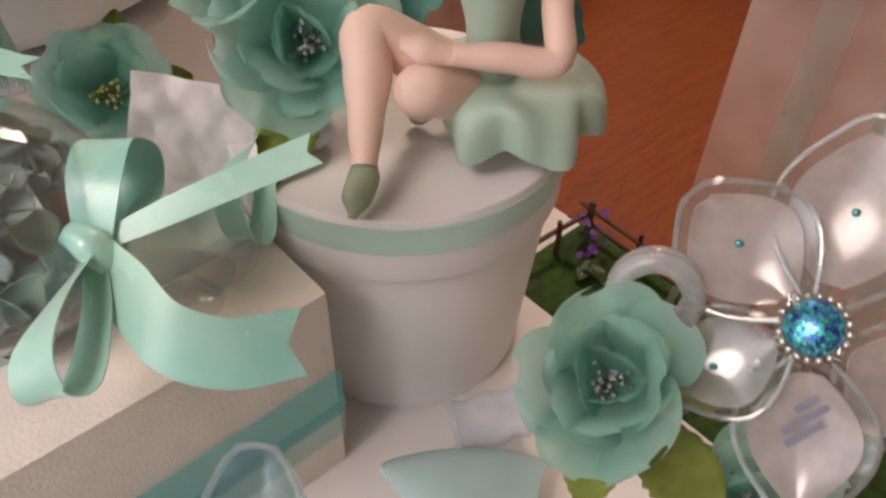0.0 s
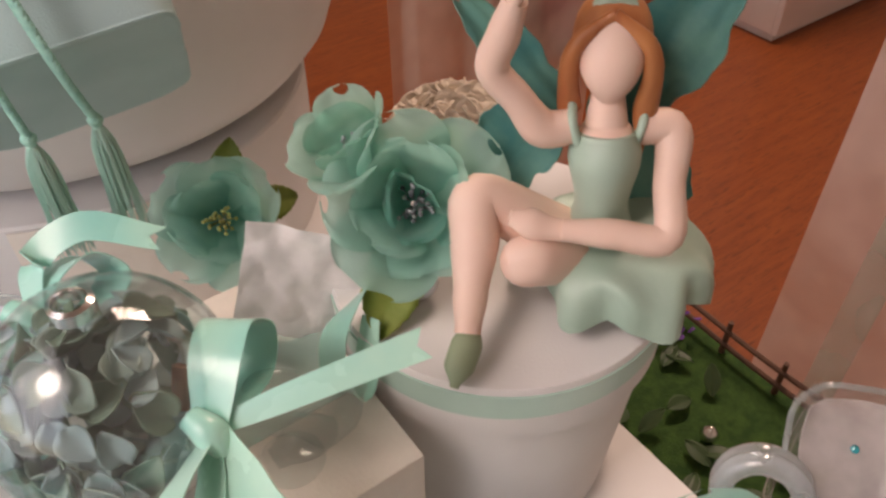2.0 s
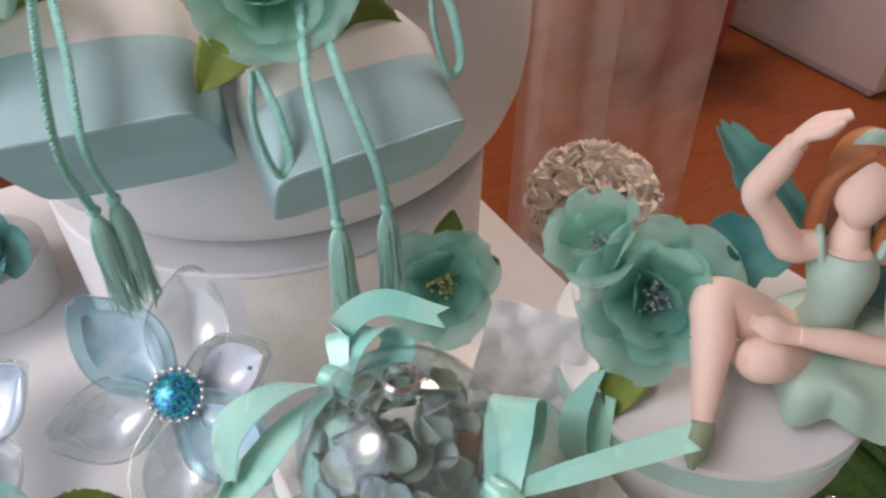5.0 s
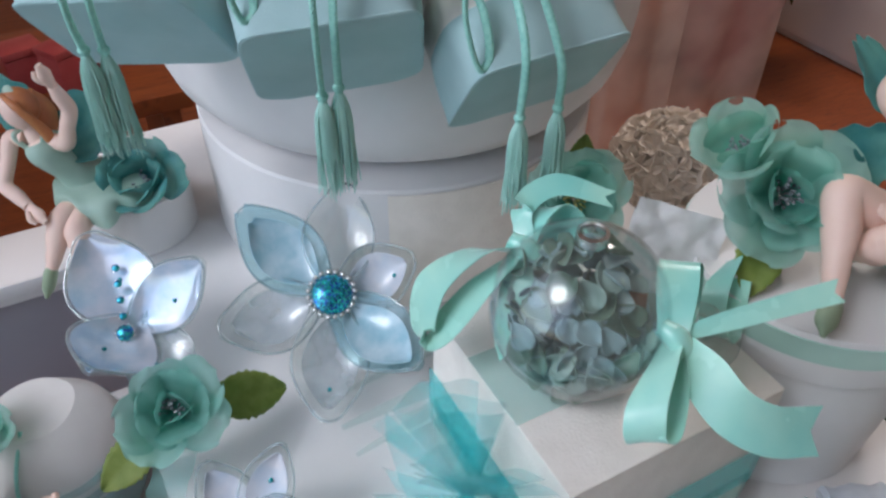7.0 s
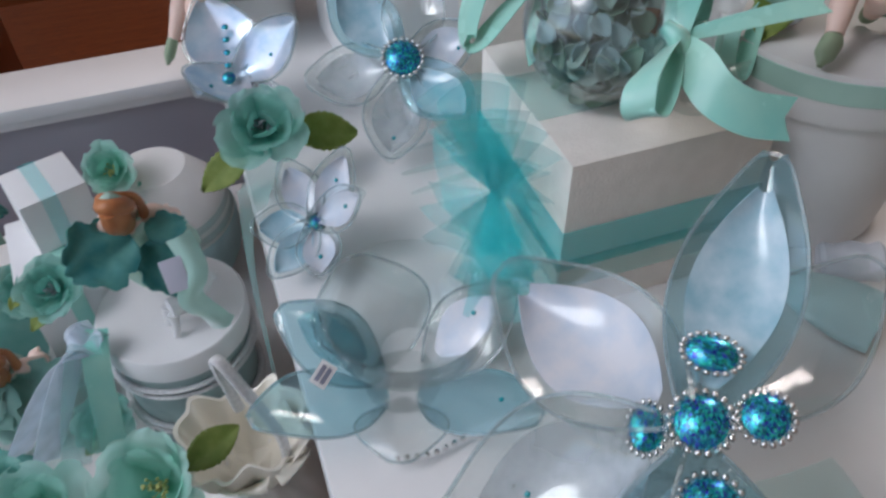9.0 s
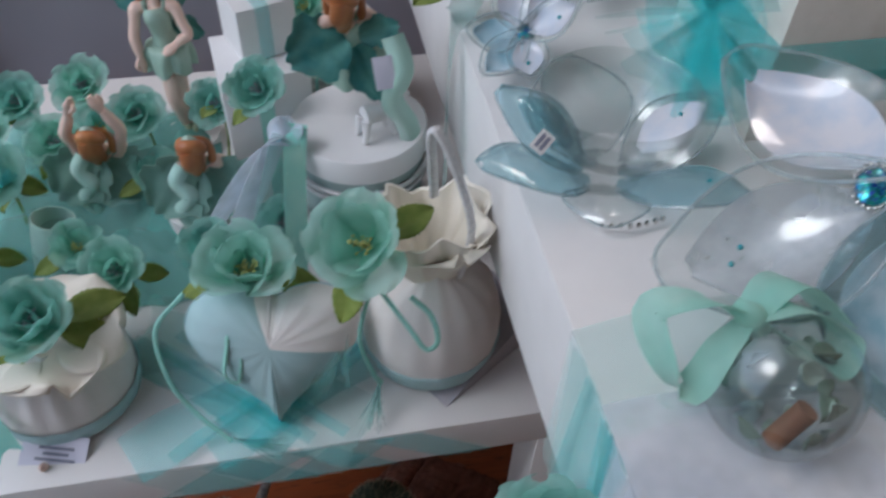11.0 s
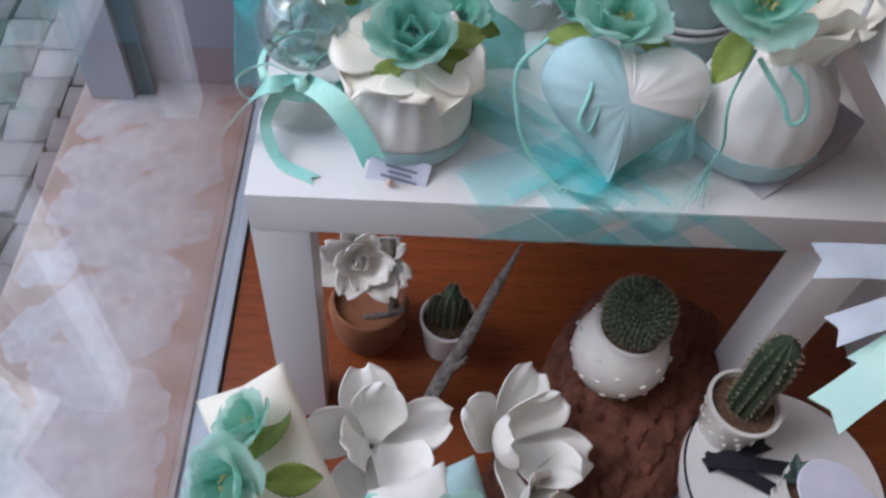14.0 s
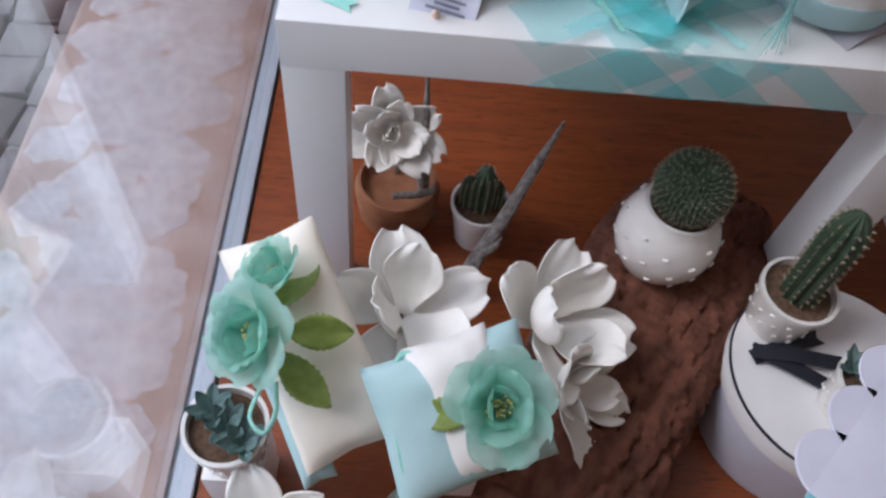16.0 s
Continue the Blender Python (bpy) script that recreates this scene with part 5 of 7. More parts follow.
# ---- pillow boxes hanging from the round box ----
def pillow_box(m, label, w=0.105, d=0.075, h=0.085):
    """A soft favour box: flat rectangular bottom, puffed blue sides, gathered white top, a cord with two tassels."""
    t = thing("favour_pillow", m, label, "favour", "hanging favour pillows")

    def ring(z, fx, fy, rd, n=48):
        out = []
        for k in range(n):
            a = 2 * math.pi * k / n
            ca, sa = math.cos(a), math.sin(a)
            e = rd
            x = math.copysign(abs(ca) ** e, ca) * fx
            y = math.copysign(abs(sa) ** e, sa) * fy
            wob = 1 + 0.015 * math.sin(5 * a + z * 90)
            out.append((x * wob, y * wob, z))
        return out

    def skin(levels):
        bm, rings = bmesh.new(), []
        for lv in levels:
            rings.append([bm.verts.new(p) for p in ring(*lv)])
        for a, b in zip(rings, rings[1:]):
            for k in range(len(a)):
                q = (k + 1) % len(a)
                bm.faces.new((a[k], a[q], b[q], b[k]))
        return bm, rings
    bm, rg = skin([(0.0, w / 2, d / 2, 0.28), (0.002, w / 2 + 0.001, d / 2 + 0.001, 0.3), (h * 0.16, w * 0.52, d * 0.53, 0.42), (h * 0.32, w * 0.53, d * 0.55, 0.5), (h * 0.42, w * 0.525, d * 0.54, 0.55)])
    bm.faces.new(list(reversed(rg[0])))
    part("blue_body", bm, COTTON, t, "powder blue cotton lower part")
    bm, rg = skin([(h * 0.415, w * 0.526, d * 0.541, 0.55), (h * 0.555, w * 0.521, d * 0.531, 0.55), (h * 0.72, w * 0.47, d * 0.47, 0.62), (h * 0.88, w * 0.32, d * 0.33, 0.75), (h * 0.97, w * 0.14, d * 0.16, 0.9), (h * 1.02, w * 0.02, d * 0.03, 1.0)])
    bm.faces.new(rg[-1])
    part("white_top", bm, LINEN, t, "gathered white linen top")
    part("seam", tube([(p[0] * 1.012, p[1] * 1.012, 0.001) for p in ring(0, w / 2, d / 2, 0.28, 40)], 0.0008, 6, 100), COTTON, t, "pale piped seam")
    return t


def tassels(pillow, pts):
    """Mint cords over the front of a pillow that end in tassels."""
    inv = pillow.matrix_world.inverted()
    for p in pts:
        q = [V3(v) for v in p]
        part("cord", cord(q, 0.0021, 70), CORD, pillow, "mint twisted cord", inv)
        e = q[-1]
        dn = V3((0, -0.02, -1)).normalized()
        part("tassel_knot", tube([e + V3((0, 0, 0.003)), e, e + dn * 0.004], [0.002, 0.0036, 0.002], 10), CORD, pillow, "", inv)
        bms = [tube([e + dn * 0.003, e + dn * 0.012, e + dn * 0.030, e + dn * 0.050], [0.0022, 0.0044, 0.0048, 0.0020], 14, 18)]
        rnd = random.Random(int(abs(e.x) * 1e5) + 3)
        for k in range(64):
            a = rnd.uniform(0, 6.28)
            r = V3((math.cos(a), math.sin(a), 0))
            bms.append(tube([e + dn * 0.004 + r * 0.0022, e + dn * 0.014 + r * 0.0054, e + dn * 0.034 + r * 0.0062, e + dn * rnd.uniform(0.054, 0.068) + r * rnd.uniform(0.002, 0.009)], 0.0004, 4, 8))
        part("tassel", join(bms), SILK, pillow, "silky mint tassel fringe", inv)


def hang(x, y, z, yaw, tilt):
    return pose(x, y + 0.015, z - 0.002, 0, 0, yaw) @ pose(0, 0, 0, tilt, 0, 0) @ pose(0, 0, 0, 0, -13, 4)


LBL = "powder blue and white favour pillow hanging on the round box"
pl1 = pillow_box(hang(0.804, 0.237, 0.957, -18, -50), LBL, 0.100, 0.092, 0.095)
pl2 = pillow_box(hang(0.690, 0.275, 0.982, -30, -50), LBL, 0.100, 0.092, 0.095)
pl3 = pillow_box(hang(0.592, 0.355, 0.985, -48, -50), LBL, 0.105, 0.082, 0.095)
tassels(pl1, [[(0.782, 0.262, 1.050), (0.770, 0.232, 1.030), (0.768, 0.214, 1.000), (0.773, 0.222, 0.956)], [(0.790, 0.262, 1.050), (0.786, 0.232, 1.028), (0.792, 0.214, 0.99), (0.801, 0.2235, 0.954)]])
tassels(pl2, [[(0.680, 0.292, 1.075), (0.672, 0.268, 1.050), (0.666, 0.252, 1.015), (0.671, 0.266, 0.974)], [(0.686, 0.292, 1.075), (0.682, 0.266, 1.050), (0.676, 0.252, 1.015), (0.681, 0.266, 0.977)]])
tassels(pl3, [[(0.570, 0.365, 1.075), (0.562, 0.342, 1.05), (0.560, 0.328, 1.02), (0.563, 0.336, 0.995)], [(0.578, 0.365, 1.075), (0.574, 0.342, 1.05), (0.572, 0.328, 1.02), (0.573, 0.338, 0.992)]])
for (x, y, z), tips in (((0.775, 0.285, 1.050), [(0.73, 0.255, 1.030), (0.835, 0.255, 1.025)]), ((0.645, 0.325, 1.070), [(0.60, 0.30, 1.04), (0.69, 0.30, 1.04)])):
    flower_at((x, y, z), (-0.2, -0.75, 0.65), 0.045, "mint fabric blossom with olive leaves on the favour pillows", tips, petals=PETAL_MINT, stamen=STAMEN_GOLD)
for k, (x, y, z) in enumerate(((0.752, 0.240, 1.000), (0.850, 0.250, 1.020), (0.640, 0.292, 1.03))):
    solo("cord_loop", cord([(x, y + 0.012, z + 0.03), (x - 0.006, y, z + 0.012), (x - 0.002, y - 0.008, z - 0.012), (x + 0.006, y - 0.006, z - 0.008), (x + 0.005, y, z + 0.014), (x + 0.002, y + 0.012, z + 0.03)], 0.002, 90), CORD, Matrix(),
         "mint twisted cord loop at the favour pillows", "cord", "cord loops")

# ---- figurine and trinkets behind the glass butterfly ----
rb = thing("round_box", pose(0.575, 0.575, 0.70), "small white round box under a figurine", "box")
part("body", lathe([(0, 0), (0.052, 0), (0.053, 0.001), (0.053, 0.052), (0.052, 0.053), (0, 0.053)], 48), PAPER, rb)
figurine(dict(head=(0.508, 0.560, 0.855), neck=(0.513, 0.556, 0.834), waist=(0.528, 0.548, 0.800), hip=(0.545, 0.550, 0.772), front=(-0.85, -0.5, 0.0),
              sh_l=(0.494, 0.566, 0.828), el_l=(0.478, 0.545, 0.800), hd_l=(0.492, 0.520, 0.785), sh_r=(0.534, 0.540, 0.828), el_r=(0.545, 0.530, 0.862), hd_r=(0.538, 0.528, 0.890),
              kn_l=(0.510, 0.515, 0.770), an_l=(0.490, 0.500, 0.735), to_l=(0.478, 0.492, 0.712), kn_r=(0.520, 0.505, 0.765), an_r=(0.515, 0.480, 0.735), to_r=(0.510, 0.470, 0.710),
              skirt=(0.555, 0.540, 0.762), skirt_r=0.040),
         "porcelain fairy figurine in a teal petal skirt seated on a box", s=1.15, wings=[((0.530, 0.560, 0.810), (0.590, 0.560, 0.850), 0.03, (-0.4, -0.7, 0.5)), ((0.525, 0.575, 0.810), (0.49, 0.63, 0.86), 0.02, (-0.4, -0.7, 0.5))])
flower_at((0.585, 0.530, 0.772), (-0.2, -0.5, 0.8), 0.045, "deep teal fabric petal skirt around a figurine", petals=WING, rows=((6, 1.0, 0.4), (5, 0.8, 0.8)), name="petal_skirt")
for x, y, z in ((0.398, 0.470, 0.612),):
    flower_at((x, y, z), (-0.4, -0.6, 0.7), 0.036, "mint fabric blossom among the favours", [(x - 0.03, y, z - 0.02)], petals=PETAL_MINT, stamen=STAMEN_GOLD)
wp = thing("favour_pouch", pose(0.430, 0.480, 0.4505) @ Matrix.Diagonal((1.25, 1.25, 1.2, 1)), "white and blue fabric pouch with turquoise sheer bands", "pouch", "fabric pouches")
part("body", lathe([(0, 0), (0.050, 0), (0.060, 0.02), (0.062, 0.06), (0.050, 0.10), (0.030, 0.125), (0, 0.128)], 40, 0.03), LINEN, wp)
part("blue_band", lathe([(0.0515, 0.0), (0.061, 0.02), (0.0632, 0.045), (0.0628, 0.062), (0.0620, 0.063)], 40, 0.03), COTTON, wp, "powder blue band")
for z in (0.066, 0.078):
    part("sheer_band", lathe([(0.0618 - 0.22 * (z - 0.064), z), (0.0600 - 0.22 * (z - 0.064), z + 0.007)], 40, 0.03), TULLE, wp, "turquoise sheer band")
part("cord", cord([(-0.010, -0.020, 0.127), (-0.022, -0.046, 0.104), (-0.026, -0.062, 0.070), (-0.018, -0.066, 0.040), (-0.028, -0.066, 0.020)], 0.0016, 90), CORD, wp, "mint twisted cord")

# ---- lower table ----
# ruffled pouch with rose
pc = V3((0.141, 0.098, 0.4505))
po = thing("favour_pouch", Matrix.Translation(pc), "round grey linen pouch with ivory ruffle and sage rose", "pouch", "fabric pouches")


def pleat(levels, n=96, k=17, amp=0.03):
    bm, rings = bmesh.new(), []
    for r, z, q in levels:
        rings.append([bm.verts.new((r * (1 + amp * q * math.sin(k * a) + 0.4 * amp * q * math.sin(5 * a + 1)) * math.cos(a), r * (1 + amp * q * math.sin(k * a)) * math.sin(a), z + 0.004 * q * math.sin(3 * a))) for a in (2 * math.pi * i / n for i in range(n))])
    for a, b in zip(rings, rings[1:]):
        for i in range(n):
            j = (i + 1) % n
            bm.faces.new((a[i], a[j], b[j], b[i]))
    return bm


part("body", pleat([(0.001, 0.0, 0), (0.058, 0.0, 0), (0.061, 0.004, 0.1), (0.062, 0.022, 0.2), (0.060, 0.045, 0.6), (0.050, 0.066, 1.4), (0.036, 0.076, 2.0), (0.028, 0.080, 2.0)]), LINEN, po)
part("blue_band", pleat([(0.0600, 0.002, 0.05), (0.0628, 0.006, 0.1), (0.0640, 0.022, 0.2), (0.0636, 0.023, 0.2)]), COTTON, po, "grey-blue band")
for k in range(6):
    a = 60 * k + 20
    me = petal_mesh("ruffle", 0.060, 0.084, 0.004, -0.012, 0.010, 40 + k, LINEN_IVORY, 0.001)
    part("ruffle", me, None, po, "ivory linen ruffle", pose(0, 0, 0.079, 0, 0, a) @ pose(0, 0.008, 0, 14, 0, 0))
flower_at((0.143, 0.092, 0.548), (-0.05, -0.25, 0.95), 0.046, "sage fabric rose with dark stamens on a ruffled pouch", [(0.208, 0.118, 0.556), (0.205, 0.082, 0.540), (0.108, 0.055, 0.535)], rows=((6, 1.0, 0.45), (5, 0.85, 0.8), (4, 0.6, 1.1)))
cd = thing("gift_tag", pose(0.135, 0.0285, 0.4535, 32, 4, -14), "small white printed gift tag leaning on a pouch", "tag")
part("card", box(0.056, 0.034, 0.0006, 0), LILAC, cd)
for k, (w, y) in enumerate(((0.030, 0.006), (0.022, 0.001), (0.034, -0.004))):
    part("print_bar", box(w, 0.0024, 0.0002, 0), INK, cd, "grey print", pose(0.002, y, 0.0008))
part("ornament_drop", lathe([(0, 0), (0.003, 0.001), (0.004, 0.005), (0.001, 0.012), (0, 0.012)], 14), SKIN, cd, "pink drop", pose(-0.004, -0.010, 0.0008))

# jar ball with bow at the table's edge
jc = V3((0.046, 0.118, 0.4505))
jr = thing("glass_jar", Matrix.Translation(jc), "low clear glass jar holding a ball of dried petals", "jar")
clear(part("jar", lathe([(0, 0), (0.042, 0), (0.047, 0.006), (0.046, 0.03), (0.038, 0.044), (0.036, 0.044), (0.044, 0.03), (0.045, 0.008), (0, 0.003)], 48), GLASS, jr))
bl = part("ball", shell(0.042, 0.0009), GLASS_BALL, jr, "clear glass ball", pose(0, 0.012, 0.086))
clear(bl)
potpourri(jr, 0.040, 14, 22, (0, 0.012, 0.086))
kp = (0.048, 0.082, 0.512)
b4 = thing("satin_bow", Matrix.Translation(kp), "bright mint satin bow with forked tails round a jar", "bow", "ribbon bows")
part("knot", tube([(-0.005, 0, 0.004), (0, -0.005, 0), (0.005, 0, -0.004)], [0.005, 0.007, 0.005], 12), SATIN, b4)
part("collar", tube([(0.042 * math.cos(a), 0.036 + 0.042 * math.sin(a), -0.010 + 0.004 * math.sin(a)) for a in (2 * math.pi * k / 12 - 1.5 for k in range(13))], [0.005, 0.005], 8, 50, 0.5), SATIN, b4)
for pts, wd in (([(0, 0, 0), (-0.03, 0.006, 0.012), (-0.058, 0.004, -0.004), (-0.050, -0.006, -0.018), (-0.02, -0.004, -0.006), (0, 0, 0)], 0.022), ([(0, 0, 0), (0.02, 0.02, 0.016), (0.044, 0.030, 0.010), (0.040, 0.014, -0.006), (0.014, 0.004, -0.004), (0, 0, 0)], 0.022),
                ([(-0.02, 0.04, 0.03), (-0.045, 0.06, 0.075), (-0.03, 0.07, 0.095), (-0.005, 0.066, 0.078), (-0.012, 0.05, 0.045)], 0.024), ([(0.0, 0.07, 0.05), (0.03, 0.085, 0.078), (0.055, 0.08, 0.070), (0.045, 0.066, 0.048), (0.01, 0.06, 0.04)], 0.022)):
    part("loop", strip(pts, wd, [(0.1, -0.6, 0.6)] * len(pts), 40), SATIN, b4)
part("tail", strip([(0, 0, 0), (0.028, -0.026, 0.004), (0.052, -0.050, -0.012), (0.064, -0.066, -0.026)], 0.024, [(0.5, 0.3, 0.4), (0.7, 0.5, 0.3), (0.7, 0.5, 0.2), (0.7, 0.5, 0.2)], 30, notch=0.010), SATIN, b4)
part("tail", strip([(-0.004, 0, 0), (-0.030, -0.012, 0.002), (-0.052, -0.012, -0.022), (-0.070, -0.01, -0.050)], 0.018, [(0.3, 0.5, 0.4), (0.3, 0.8, 0.3), (0.5, 0.7, 0.2), (0.5, 0.7, 0.2)], 30, notch=0.008), SATIN, b4)
part("tail", strip([(-0.02, 0.002, -0.01), (-0.034, -0.018, -0.035), (-0.02, -0.045, -0.056), (0.012, -0.062, -0.060)], 0.014, [(0.7, 0.3, 0.3), (0.7, 0.3, 0.2), (0.6, 0.5, 0.2), (0.4, 0.7, 0.2)], 30, notch=0.006), SATIN, b4)

# heart cushion
hc = thing("heart_cushion", pose(0.329, 0.030, 0.452, 0, 0, 0) @ pose(0, 0, 0, -30, 0, -6) @ Matrix.Scale(1.12, 4), "heart-shaped cushion, powder blue cotton with a white top corner", "cushion")


def heart(side, cut):
    bm = bmesh.new()
    N, R = 72, 12
    rows = []
    for i in range(N):
        a = 2 * math.pi * i / N
        x = 16 * math.sin(a) ** 3
        z = 5.5 * math.exp(-(math.sin(a / 2) / 0.2) ** 2) + 13 * math.cos(a) - 5 * math.cos(2 * a) - 2 * math.cos(3 * a) - math.cos(4 * a)
        rows.append((x * 0.0042, (z + 17) * 0.0040))
    ctr = (0.0, 0.075)
    grid = []
    for x, z in rows:
        grid.append([(ctr[0] + (x - ctr[0]) * r / R, ctr[1] + (z - ctr[1]) * r / R, r / R) for r in range(1, R + 1)])
    for sg in (-1, 1):
        c0 = bm.verts.new((ctr[0], sg * 0.030, ctr[1]))
        vs = [[bm.verts.new((x, sg * (0.030 * math.sqrt(max(1 - q ** 2.2, 0)) + 0.0012 * math.sin(i * 1.9) * q), z)) for x, z, q in g] for i, g in enumerate(grid)]
        for i in range(N):
            j = (i + 1) % N
            bm.faces.new((c0, vs[i][0], vs[j][0]))
            for r in range(R - 1):
                bm.faces.new((vs[i][r], vs[j][r], vs[j][r + 1], vs[i][r + 1]))
    bmesh.ops.remove_doubles(bm, verts=bm.verts[:], dist=0.0004)
    for f in bm.faces:
        q = f.calc_center_median()
        f.material_index = 1 if math.radians(-12) < math.atan2(q.z - ctr[1], q.x - ctr[0]) < math.radians(112) else 0
    return bm


part("cover", heart(1, 0), [COTTON, LINEN], hc)
part("seam", tube([(16 * math.sin(a) ** 3 * 0.0042, 0, (5.5 * math.exp(-(math.sin(a / 2) / 0.2) ** 2) + 13 * math.cos(a) - 5 * math.cos(2 * a) - 2 * math.cos(3 * a) - math.cos(4 * a) + 17) * 0.0040) for a in (2 * math.pi * k / 60 for k in range(60))], 0.0008, 6, 160), COTTON, hc, "stitched seam")
flower_at((0.318, 0.100, 0.571), (0.0, -0.22, 0.95), 0.048, "mint fabric blossom with golden stamens on a heart cushion", [(0.378, 0.098, 0.560), (0.258, 0.108, 0.560)], petals=PETAL_MINT, stamen=STAMEN_GOLD, rows=((6, 1.0, 0.30), (5, 0.8, 0.6), (4, 0.5, 0.9)))
flower_at((0.290, 0.140, 0.560), (-0.2, -0.2, 0.9), 0.036, "sage fabric rose behind a blossom on a heart cushion", [], rows=((5, 1.0, 0.5), (4, 0.8, 0.9)))
solo("cord_loop", cord([(0.298, 0.070, 0.558), (0.296, 0.052, 0.545), (0.290, 0.040, 0.520), (0.300, 0.036, 0.512), (0.306, 0.046, 0.535), (0.303, 0.068, 0.556)], 0.0018, 90), CORD, Matrix(), "mint cord loop on a heart cushion", "cord", "cord loops")
solo("cord_loop", cord([(0.262, 0.100, 0.560), (0.236, 0.080, 0.540), (0.240, 0.055, 0.505), (0.255, 0.040, 0.475), (0.285, 0.016, 0.4535)], 0.0018, 110), CORD, Matrix(), "mint cord trailing beside a heart cushion", "cord", "cord loops")


def loose_fringe(o, d, n, ln, label, mt):
    bms, rnd = [], random.Random(int(o[0] * 1e4))
    o, d = V3(o), V3(d).normalized()
    for k in range(n):
        s = V3((rnd.uniform(-1, 1), rnd.uniform(-1, 1), rnd.uniform(-0.15, 0.4)))
        bms.append(tube([o, o + d * ln * 0.5 + s * ln * 0.10, o + d * ln * rnd.uniform(0.85, 1.05) + s * ln * 0.26], 0.00045, 4, 8))
    return solo("tassel", join(bms), mt, Matrix(), label, "tassel", "tassels")


loose_fringe((0.285, 0.018, 0.456), (0.8, -0.35, -0.06), 34, 0.045, "silky mint tassel lying on the tabletop", TULLE_PALE)
loose_fringe((0.398, 0.060, 0.545), (-0.4, -0.5, -0.85), 40, 0.062, "silky pale tassel hanging from a cord", TULLE_PALE)
loose_fringe((0.420, 0.035, 0.490), (-0.25, -0.45, -0.6), 34, 0.045, "silky pale tassel hanging from a cord", TULLE_PALE)

# round bag on its wedge
wd = thing("card_wedge", pose(0.478, 0.020, 0.4505, 0, 0, 34), "grey card wedge stand under a round bag", "stand")
bm = bmesh.new()
pr = [(0, 0), (0.125, 0), (0.125, 0.042)]
va, vb = [bm.verts.new((x, 0, z)) for x, z in pr], [bm.verts.new((x, 0.075, z)) for x, z in pr]
bm.faces.new(va)
bm.faces.new(list(reversed(vb)))
for k in range(3):
    bm.faces.new((va[k], va[(k + 1) % 3], vb[(k + 1) % 3], vb[k]))
part("body", bm, PAINT_GREY, wd, smooth=False)
bc = V3((0.475, 0.092, 0.4515))
bg = thing("favour_bag", Matrix.Translation(bc) @ Matrix.Diagonal((1.04, 1.04, 1.0, 1)), "round white linen bag with blue base, ivory ruffle and sage blossom", "bag", "fabric pouches")
part("body", pleat([(0.001, 0.0, 0), (0.045, 0.0, 0), (0.055, 0.008, 0.1), (0.062, 0.034, 0.2), (0.062, 0.062, 0.3), (0.052, 0.092, 0.8), (0.034, 0.110, 1.6), (0.020, 0.118, 2.0), (0.022, 0.124, 2.0)], 96, 15), LINEN, bg)
part("blue_base", pleat([(0.046, 0.0, 0), (0.0565, 0.008, 0.1), (0.0635, 0.032, 0.2), (0.0632, 0.0345, 0.2), (0.0615, 0.034, 0.2)], 96, 15), COTTON, bg, "powder blue base")
part("sleeve", pleat([(0.001, 0.110, 0), (0.020, 0.112, 1), (0.026, 0.124, 1.5), (0.038, 0.150, 2.5), (0.044, 0.176, 3.2), (0.041, 0.175, 3.2), (0.034, 0.150, 2.5), (0.018, 0.120, 1.0), (0.001, 0.118, 0)], 96, 9), LINEN_IVORY, bg, "flared ivory linen top")
for k in range(2):
    me = petal_mesh("ruffle", 0.068, 0.070, 0.010, 0.004, 0.008, 60 + k, LINEN_IVORY, 0.001)
    part("ruffle", me, None, bg, "ivory linen ruffle", pose(0.004, 0.0, 0.116, 0, 0, -170 + 66 * k) @ pose(0, 0.006, 0, 50 + 10 * (k % 2), 0, 0))
part("handle", cord([(0.020, -0.020, 0.120), (0.026, -0.022, 0.180), (0.010, -0.014, 0.245), (-0.002, 0.0, 0.262), (0.002, 0.008, 0.190)], 0.0034, 130), CORD_WHITE, bg, "white twisted cord handle")
flower_at((0.417, 0.064, 0.628), (-0.35, -0.55, 0.75), 0.047, "mint fabric blossom with golden stamens on a round bag", [(0.386, 0.030, 0.582), (0.470, 0.080, 0.650)], petals=PETAL_MINT, stamen=STAMEN_GOLD, rows=((6, 1.0, 0.35), (5, 0.85, 0.65)))
solo("cord_loop", cord([(0.425, 0.050, 0.590), (0.444, 0.022, 0.572), (0.456, 0.012, 0.555), (0.466, 0.014, 0.562), (0.462, 0.026, 0.580), (0.448, 0.040, 0.590)], 0.0018, 90), CORD, Matrix(), "mint cord loop on a round bag", "cord", "cord loops")
solo("cord_loop", cord([(0.418, 0.048, 0.600), (0.404, 0.026, 0.565), (0.412, 0.018, 0.525), (0.420, 0.030, 0.490)], 0.0018, 90), CORD, Matrix(), "mint cord trailing over a round bag", "cord", "cord loops")

# grey felt bucket with lid, figure and ribbons
fb = thing("felt_bucket", pose(0.432, 0.262, 0.4505), "grey-green felt bucket with white lid and twisted white cords", "box")
part("body", lathe([(0, 0), (0.058, 0), (0.059, 0.001), (0.064, 0.128), (0, 0.128)], 64), FELT, fb)
part("lid", lathe([(0.0645, 0.126), (0.067, 0.126), (0.0675, 0.150), (0.066, 0.152), (0, 0.152)], 64), PAPER, fb, "white paper lid")
for z in (0.042, 0.052, 0.102, 0.111):
    part("cord_band", cord([((0.0625 + z * 0.03) * math.cos(a), (0.0625 + z * 0.03) * math.sin(a), z) for a in (2 * math.pi * k / 24 for k in range(25))], 0.0034, 220), CORD_WHITE, fb, "white twisted cord")
